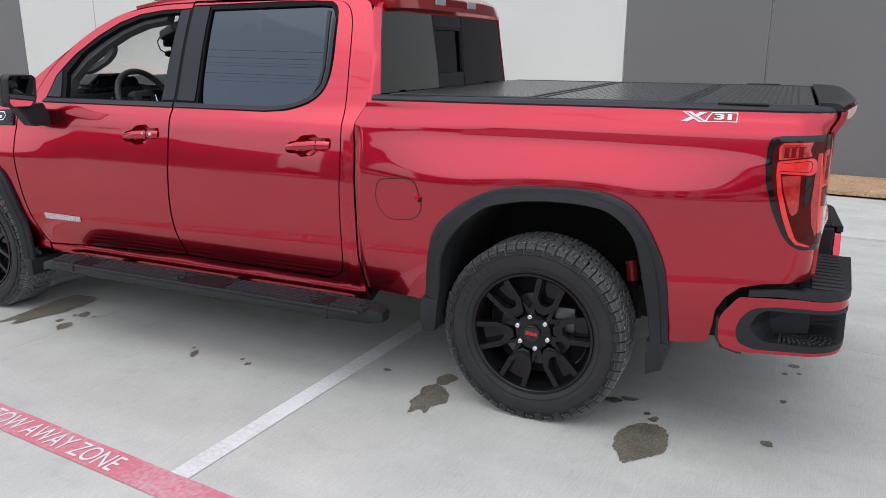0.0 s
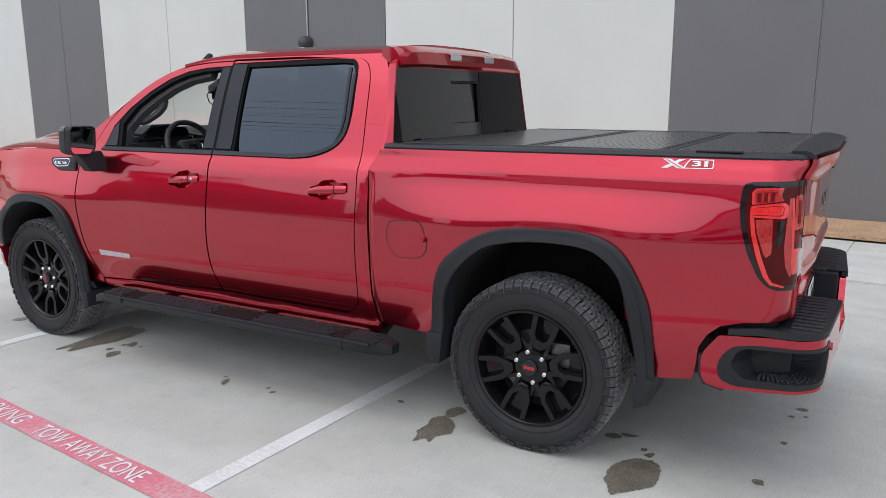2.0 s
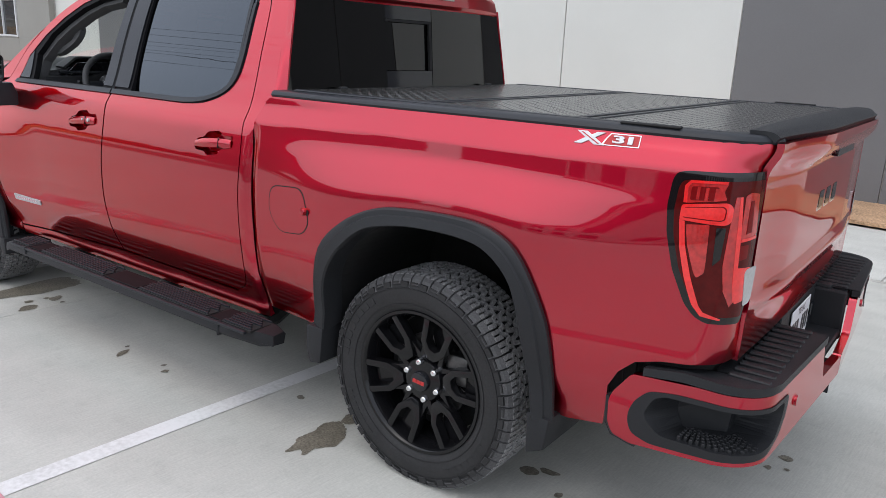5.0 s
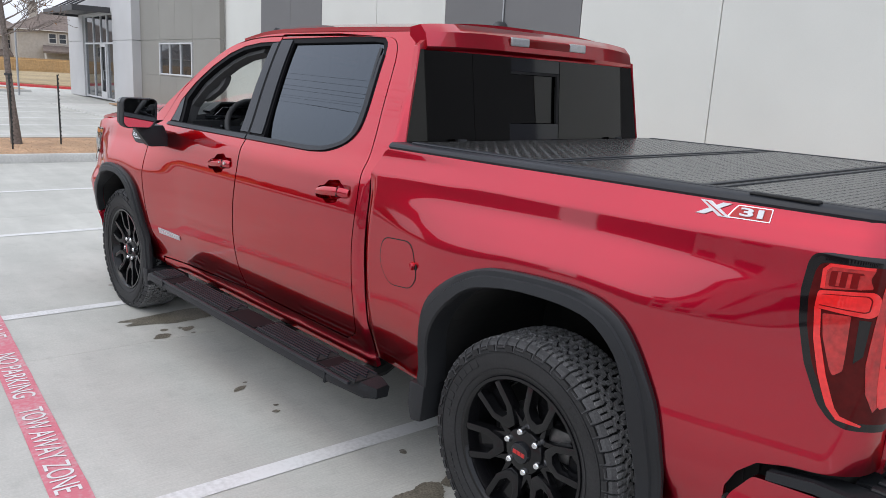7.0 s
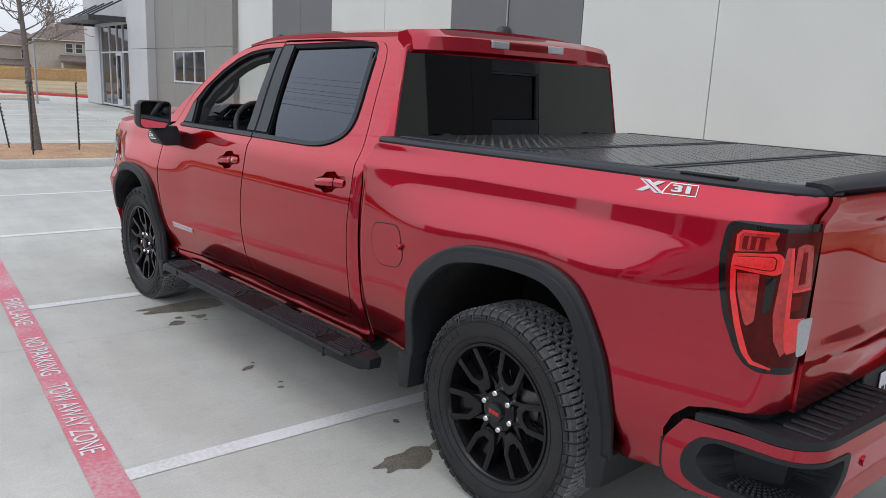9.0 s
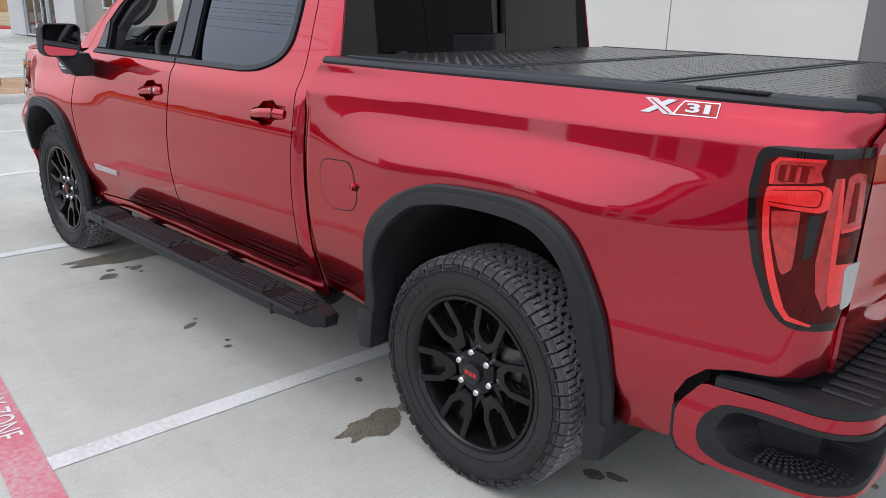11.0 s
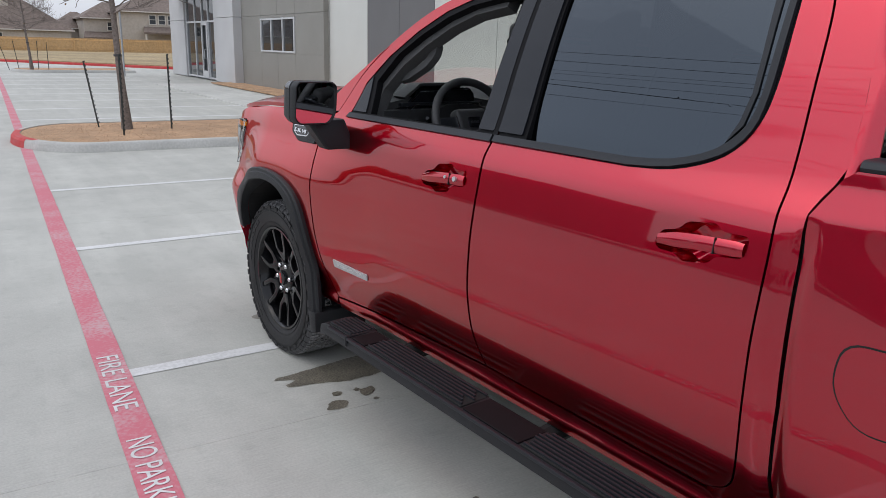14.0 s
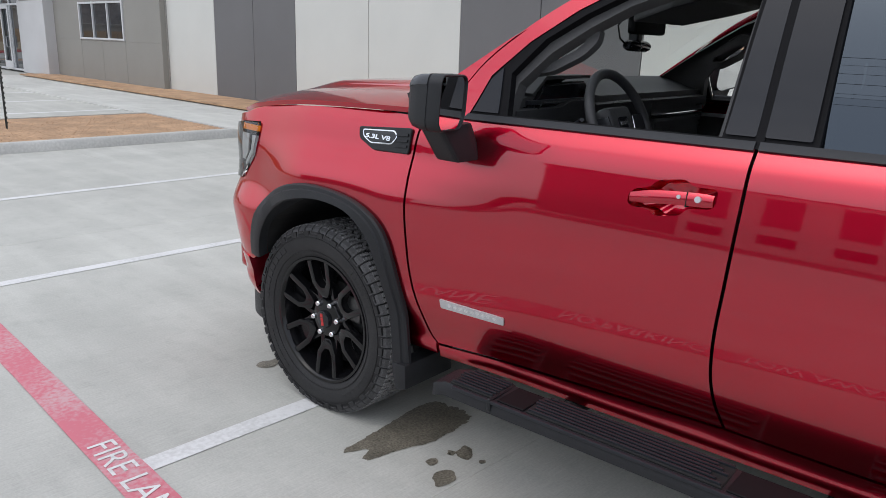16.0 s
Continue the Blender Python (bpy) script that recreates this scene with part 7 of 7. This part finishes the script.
    part("inner_disc", spin([(0.001, 0.14), (0.238, 0.14), (0.238, 0.15), (0.001, 0.15)], 32), M_DARK, rim)
    bm = bmesh.new()
    add_box(bm, (0.085, 0.055, 0.01), (0.185, 0.13, 0.13), 0.015)
    part("brake_caliper", bm, M_STEEL, rim, "grey brake caliper", True)
    rim.matrix_local = pose(x, y, z, 0, 0, 180 if flip else 0)
    return rim


for x, y, turn, flip in ((0.0, 0.0, -4, False), (-3.745, 0.0, 20, False), (0.0, 2 * YC, 40, True), (-3.745, 2 * YC, 8, True)):
    wheel(x, y, HUB_Z, truck, turn, flip)

# ---- cabin ----
dash = part("dashboard", slab(lambda u, v: Vector((-3.25 + 0.47 * v, 0.10 + (2 * YC - 0.20) * u, 1.385 + 0.055 * math.sin(math.pi * min(1, v * 1.15)) + 0.03 * math.exp(-((0.10 + (2 * YC - 0.2) * u - 0.42) / 0.22) ** 4) * ease(0.3, 0.7, v))), 30, 12, -0.03), M_DASH, truck, "black dashboard with a hooded instrument panel", True)
part("dash_face", slab(lambda u, v: Vector((-2.78 - 0.10 * v, 0.10 + (2 * YC - 0.20) * u, 1.39 - 0.60 * v + 0.02 * (0.2 < u < 0.33))), 24, 8, 0.03), M_DASH, dash)
part("instrument_screen", box((-2.800, 0.20, 1.28), (-2.775, 0.64, 1.405), 0.01), M_GLOSS, dash, "dark instrument screen")
part("centre_screen", box((-2.79, 0.80, 1.17), (-2.765, 1.14, 1.385), 0.01), M_GLOSS, dash, "dark centre touch screen")
part("screen_bezel", box((-2.795, 0.19, 1.40), (-2.76, 0.65, 1.416), 0.004), M_TRIM, dash)
for y in (0.145, 1.66):
    part("air_vent", box((-2.80, y, 1.24), (-2.762, y + 0.09, 1.375), 0.01), M_TRIM, dash)
    for k in range(4):
        part("vent_slat", box((-2.766, y + 0.01, 1.26 + 0.027 * k), (-2.756, y + 0.08, 1.266 + 0.027 * k)), M_GLOSS, dash)
    part("vent_rim", box((-2.764, y + 0.088, 1.235), (-2.757, y + 0.094, 1.38)), M_CHROME, dash)
part("knob", spin([(0.001, -0.012), (0.012, -0.010), (0.014, 0.0)], 12), M_CHROME, dash).matrix_local = pose(-2.757, 0.265, 1.33, 0, 0, 90)
part("glove_panel", box((-2.80, 1.20, 1.05), (-2.755, 1.72, 1.30), 0.015), M_DASH, dash)
part("trim_strip", box((-2.768, 1.16, 1.305), (-2.752, 1.74, 1.318), 0.003, 1), M_CHROME, dash)
part("instrument_hood", slab(lambda u, v: Vector((-2.93 + 0.165 * v, 0.22 + 0.385 * u, 1.425 + 0.062 * min(1.0, 4.5 * min(u + 0.02, 1.25 - u)) * ease(-0.3, 0.55, v))), 20, 8, -0.012), M_DASH, dash, "hood over the instruments", True)
bm = bmesh.new()
add_prism(bm, fillet([(0.225, 1.27), (0.225, 1.405), (0.295, 1.470), (0.575, 1.478), (0.605, 1.45), (0.605, 1.27)], 0.012, 3), -2.80, -2.772, lambda u, v, d: Vector((d, u, v)), 0.003)
part("instrument_face", bm, M_GLOSS, dash, "glossy black instrument face")
bm = bmesh.new()
add_tube(bm, [(-2.770, 0.232, 1.275), (-2.770, 0.232, 1.402), (-2.770, 0.300, 1.464), (-2.770, 0.572, 1.472)], 0.0028, 6)
part("instrument_trim", bm, M_CHROME, dash)
dash.location.x = -0.085
# steering wheel
steer = bmesh.new()
SW = Matrix.Translation((-2.60, 0.40, 1.345)) @ Euler((0, radians(-24), 0)).to_matrix().to_4x4()
add_tube(steer, [SW @ Vector((0.0, 0.192 * math.cos(a), 0.186 * math.sin(a))) for a in [2 * math.pi * k / 40 for k in range(41)]], 0.0175, 10, False)
wheel_rim = part("steering_wheel", steer, M_DASH, truck, "black leather steering wheel", True)
bm = bmesh.new()
add_box(bm, (-0.05, -0.085, -0.075), (0.012, 0.085, 0.065), 0.025, 3, SW)
part("wheel_boss", bm, M_DASH, wheel_rim, smooth=True)
bm = bmesh.new()
for s in (-1, 1):
    add_box(bm, (-0.03, s * 0.13 - 0.055, -0.035), (0.004, s * 0.13 + 0.055, 0.03), 0.01, 2, SW)
add_box(bm, (-0.03, -0.03, -0.18), (0.0, 0.03, -0.06), 0.01, 2, SW)
part("wheel_spoke", bm, M_TRIM, wheel_rim, smooth=True)
bm = bmesh.new()
add_box(bm, (0.010, -0.032, -0.022), (0.015, 0.032, 0.022), 0.006, 2, SW)
part("wheel_emblem", bm, M_GLOSS, wheel_rim)
bm = bmesh.new()
for k in range(3):
    add_box(bm, (0.0145, -0.022 + 0.0155 * k, -0.006), (0.0165, -0.010 + 0.0155 * k, 0.006), 0.0, 1, SW)
for s in (-1, 1):
    add_tube(bm, [SW @ Vector((0.006, s * 0.088, 0.03)), SW @ Vector((0.006, s * 0.078, -0.05)), SW @ Vector((0.006, s * 0.05, -0.11))], 0.0035, 6)
part("wheel_bright_trim", bm, M_CHROME, wheel_rim)
bm = bmesh.new()
add_tube(bm, [(-2.72, 0.26, 1.33), (-2.63, 0.18, 1.37)], [0.009, 0.007], 8)
part("stalk", bm, M_TRIM, wheel_rim)
bm = bmesh.new()
add_tube(bm, [(-2.64, 0.40, 1.33), (-2.80, 0.40, 1.26)], 0.04, 10)
part("steering_column", bm, M_DASH, wheel_rim)
# pillar linings, headliner
for far in (False, True):
    g = (lambda y: 2 * YC - y) if far else (lambda y: y)
    lining = [(-3.24, 1.36), (-3.08, 1.482), (-2.88, 1.612), (-2.65, 1.745), (-2.50, 1.812), (-2.37, 1.855), (-2.20, 1.878), (-2.20, 1.815), (-2.36, 1.790), (-2.49, 1.742), (-2.61, 1.676), (-2.73, 1.594), (-2.83, 1.490), (-2.85, 1.36)]
    panel("pillar_lining", lining, M_LINING, truck, cab_skin, off=-0.035, thick=0.05, far=far, label="grey windscreen pillar lining")
    panel("pillar_lining", [(-2.13, 1.36), (-2.10, 1.85), (-1.87, 1.86), (-1.85, 1.36)], M_DASH, truck, cab_skin, off=-0.045, thick=0.03, far=far)
    panel("pillar_lining", [(-1.12, 1.36), (-1.13, 1.86), (-0.90, 1.86), (-0.88, 1.36)], M_DASH, truck, cab_skin, off=-0.045, thick=0.03, far=far)
    bm = bmesh.new()
    rim_pts = fillet([(-2.850, 1.545), (-2.822, 1.508), (-2.742, 1.520), (-2.640, 1.574), (-2.596, 1.622), (-2.600, 1.672), (-2.66, 1.685), (-2.76, 1.622)], 0.022, 4)
    hole = fillet([(-2.795, 1.548), (-2.750, 1.550), (-2.668, 1.592), (-2.642, 1.622), (-2.650, 1.634), (-2.685, 1.626), (-2.785, 1.572)], 0.010, 3)
    for loop in (rim_pts, hole):
        vs = [bm.verts.new((x, g(0.145 + 0.35 * (z - 1.5)), z)) for x, z in loop]
        for i in range(len(vs)):
            bm.edges.new((vs[i], vs[(i + 1) % len(vs)]))
    bmesh.ops.triangle_fill(bm, use_beauty=True, edges=bm.edges[:], normal=(0, -1, 0))
    bmesh.ops.solidify(bm, geom=bm.faces[:], thickness=0.032)
    part("grab_handle", bm, M_LINING, truck, "grey pillar grab handle")
part("headliner", slab(lambda u, v: roof_point(0.02 + 0.96 * u, 0.04 + 0.92 * v) - Vector((0, 0, 0.045)), 12, 14, 0.01), M_DASH, truck, "dark headliner")
bm = bmesh.new()
add_prism(bm, [(-2.74, 0.70), (-2.56, 0.62), (-2.44, 0.62), (-2.44, 2 * YC - 0.62), (-2.56, 2 * YC - 0.62), (-2.74, 2 * YC - 0.70)], 1.775, 1.83, lambda u, v, d: Vector((u, v, d + (u + 2.44) * 0.25)), 0.01)
part("overhead_console", bm, M_DASH, truck)
rv = part("rear_view_mirror", box((-2.81, 0.79, 1.658), (-2.770, 1.07, 1.736), 0.016, 3), M_SEAL, truck, "dark rear-view mirror", True)
bm = bmesh.new()
add_tube(bm, [(-2.80, YC, 1.70), (-2.86, YC, 1.75), (-2.80, YC, 1.79)], 0.014, 8)
part("mirror_stem", bm, M_DASH, rv)
camera_body = bmesh.new()
add_tube(camera_body, [(-2.83, 0.84, 1.615), (-2.83, 0.86, 1.615), (-2.83, 1.0, 1.612), (-2.83, 1.03, 1.611)], [0.016, 0.022, 0.024, 0.018], 12)
cam_part = part("dash_camera", camera_body, M_GLOSS, truck, "black tubular dash camera", True)
part("camera_ring", spin([(0.0245, -0.004), (0.0255, -0.002), (0.0255, 0.002), (0.0245, 0.004)], 14), M_SILVER, cam_part).location = (-2.83, 0.93, 1.6135)
part("camera_mount", box((-2.86, 0.91, 1.632), (-2.815, 0.95, 1.668), 0.004, 1), M_TRIM, cam_part)
bm = bmesh.new()
add_tube(bm, [(-2.83, 0.845, 1.615), (-2.84, 0.80, 1.64), (-2.845, 0.785, 1.69), (-2.80, 0.80, 1.76)], 0.004, 6)
part("camera_cable", bm, M_DARK, cam_part)


def seat(y, name, x=-2.05):
    s = part(name, box((x - 0.40, y - 0.26, 0.86), (x + 0.12, y + 0.26, 1.02), 0.05, 3), M_SEAT, truck, "black cloth seat", True)
    bm = bmesh.new()
    add_box(bm, (x + 0.03, y - 0.25, 0.95), (x + 0.17, y + 0.25, 1.50), 0.05, 3, Matrix.Translation((x + 0.1, y, 1.0)) @ Euler((0, radians(14), 0)).to_matrix().to_4x4() @ Matrix.Translation((-x - 0.1, -y, -1.0)))
    part("backrest", bm, M_SEAT, s, smooth=True)
    part("headrest", box((x + 0.17, y - 0.13, 1.52), (x + 0.27, y + 0.13, 1.70), 0.04, 3), M_SEAT, s, smooth=True)


seat(0.46, "front_seat", -1.98)
seat(2 * YC - 0.46, "front_seat", -1.98)
for y in (0.46, YC, 2 * YC - 0.46):
    seat(y, "rear_seat", -1.30)
part("centre_console", box((-2.72, YC - 0.14, 0.60), (-1.80, YC + 0.14, 1.06), 0.03, 2), M_DASH, truck)
bm = bmesh.new()
for k, y in enumerate((0.30, 1.05)):
    add_tube(bm, [(-3.36 + 0.03 * k, y, 1.405), (-3.30, y + 0.55, 1.43)], 0.008, 6)
part("wiper", bm, M_PLASTIC, truck, "black windscreen wiper")

for line in ([(-2.757, 0.22, 1.285), (-2.757, 0.22, 1.375), (-2.757, 0.27, 1.408), (-2.757, 0.62, 1.410), (-2.757, 0.66, 1.36)], [(-2.757, 0.20, 1.272), (-2.757, 0.66, 1.266)], [(-2.755, 0.79, 1.16), (-2.755, 1.15, 1.16), (-2.755, 1.15, 1.392), (-2.755, 0.79, 1.392), (-2.755, 0.79, 1.16)], [(-2.757, 0.14, 1.235), (-2.757, 0.14, 1.38)]):
    bm = bmesh.new()
    add_tube(bm, line, 0.003, 6)
    part("bright_trim", bm, M_CHROME, dash)

# ---- young trees with stakes ----


def young_tree(x, y, z0, seed, height, label, leaves=90):
    rng = random.Random(seed)
    tree = thing("tree", label, "tree", "young parking lot trees", at=pose(x, y, z0))
    trunk, crown = bmesh.new(), bmesh.new()
    tips = []
    path = [Vector((-0.03 * k + rng.uniform(-0.015, 0.015), -0.03 * k + rng.uniform(-0.015, 0.015), height * k / 9)) for k in range(10)]
    path[0].z = -0.03
    add_tube(trunk, path, [0.100, 0.064, 0.052, 0.046, 0.040, 0.033, 0.026, 0.019, 0.012, 0.006], 10)

    def branch(p, d, length, r, level):
        pts, rad, q = [p.copy()], [r], p.copy()
        n = 5
        for k in range(n):
            d = (d + Vector((rng.uniform(-0.42, 0.42), rng.uniform(-0.42, 0.42), rng.uniform(-0.22, 0.34)))).normalized()
            q = q + d * length / n
            pts.append(q.copy())
            rad.append(max(0.0045, r * (1 - 0.8 * (k + 1) / n)))
        add_tube(crown, pts, rad, 6 if level < 2 else 4)
        tips.append((q.copy(), level))
        if level < 3:
            for _ in range(rng.randint(5, 8) if level == 1 else rng.randint(3, 5)):
                k = rng.uniform(0.25, 0.95)
                i = min(n - 1, int(k * n))
                a = pts[i].lerp(pts[i + 1], k * n - i)
                dd = (d + Vector((rng.uniform(-1, 1), rng.uniform(-1, 1), rng.uniform(-0.25, 0.7)))).normalized()
                branch(a, dd, length * rng.uniform(0.35, 0.6), max(0.004, r * 0.45), level + 1)
    for k in range(50):
        h = 0.315 + 0.665 * (k / 50)
        i = min(8, int(h * 9))
        p = path[i].lerp(path[i + 1], h * 9 - i)
        a = k * 2.4 + rng.uniform(-0.3, 0.3)
        branch(p, Vector((math.cos(a), math.sin(a), rng.uniform(0.0, 0.55))).normalized(), (1.15 + 0.55 * ease(0.32, 0.5, h) - 1.15 * ease(0.45, 1.0, h)) * rng.uniform(0.55, 1.15), 0.017 * (1.25 - h), 1)
    part("trunk", trunk, M_BARK, tree, smooth=True)
    part("crown", crown, M_BARK, tree, "bare grey branches and twigs")
    bm = bmesh.new()
    for _ in range(leaves):
        p, _l = rng.choice(tips)
        p = p + Vector((rng.uniform(-0.06, 0.06), rng.uniform(-0.06, 0.06), rng.uniform(-0.08, 0.02)))
        u = Vector((rng.uniform(-1, 1), rng.uniform(-1, 1), rng.uniform(-1, 1))).normalized() * rng.uniform(0.02, 0.04)
        w = u.cross(Vector((rng.uniform(-1, 1), rng.uniform(-1, 1), 0.3))).normalized() * 0.016
        a, b, c, d = (bm.verts.new(p + q) for q in (-u, w + 0.2 * u + u.cross(w) * 6, u, -w + 0.2 * u + u.cross(w) * 6))
        bm.faces.new((a, b, c))
        bm.faces.new((a, c, d))
    part("leaves", bm, M_LEAF, tree, "a few withered brown leaves")["kind"] = "stuff"
    part("tie", spin([(0.05, -0.02), (0.068, -0.02), (0.068, 0.02), (0.05, 0.02)], 12), M_STEEL_DARK, tree, "black tree tie").matrix_local = pose(path[2].x, path[2].y + 0.0, 1.26, 90)
    return tree


def stake(x, y, z0, h, lean_x, lean_y):
    s = thing("tree_stake", "dark notched steel stake beside the young tree", "stake", "tree stakes", at=pose(x, y, z0))
    bm = bmesh.new()
    add_box(bm, (-0.008, -0.013, -0.05), (0.008, 0.013, h))
    add_box(bm, (0.008, -0.004, -0.05), (0.028, 0.004, h))
    for k in range(int(h / 0.075)):
        add_box(bm, (-0.006, 0.013, 0.08 + 0.075 * k), (0.006, 0.024, 0.11 + 0.075 * k))
    for v in bm.verts:
        v.co.x += lean_x * max(v.co.z, 0) / h
        v.co.y += lean_y * max(v.co.z, 0) / h
    part("bar", bm, M_STAKE, s)


young_tree(-14.22, 0.695, 0.125, 4, 6.2, "young bare tree with a few brown leaves, tied to stakes", 420)
young_tree(-42.5, 1.13, 0.125, 9, 5.4, "far young bare tree on the second island", 40)
for x, y, h, lx, ly in ((-14.70, 0.29, 1.15, -0.03, -0.16), (-13.28, 0.47, 1.30, -0.02, 0.02), (-14.10, 1.41, 1.30, 0.0, 0.0), (-42.8, 0.60, 1.35, 0, -0.16), (-43.2, 0.20, 1.35, 0, -0.36), (-43.0, 1.46, 1.35, 0, 0.03), (-42.2, 1.84, 1.3, 0, 0.0)):
    stake(x, y, 0.12, h, lx, ly)

# ---- concrete slabs of the lot and footpath ----
slab_mesh = bpy.data.meshes.new("concrete_slab")
bm = box((-2.2828, -2.2828, -0.012), (2.2828, 2.2828, 0.0), 0.002, 1)
bm.to_mesh(slab_mesh)
bm.free()
slab_mesh.materials.append(M_CONC)
for i in range(-9, 4):
    for j in range(-4, 2):
        o = new("concrete_slab", slab_mesh)
        o.location = (-2.88 + 4.57 * (i + 0.5), 1.66 + 4.57 * (j - 0.5), 0)
        o.parent = ground
walk_mesh = bpy.data.meshes.new("paving_slab")
bm = box((-1.518, -1.045, 0.0), (1.518, 1.045, 0.022), 0.004, 1)
bm.to_mesh(walk_mesh)
bm.free()
walk_mesh.materials.append(M_WALK)
for i in range(-10, 5):
    o = new("paving_slab", walk_mesh)
    o.location = (0.70 + 3.048 * (i + 0.5), 5.65, 0)
    o.parent = pavement
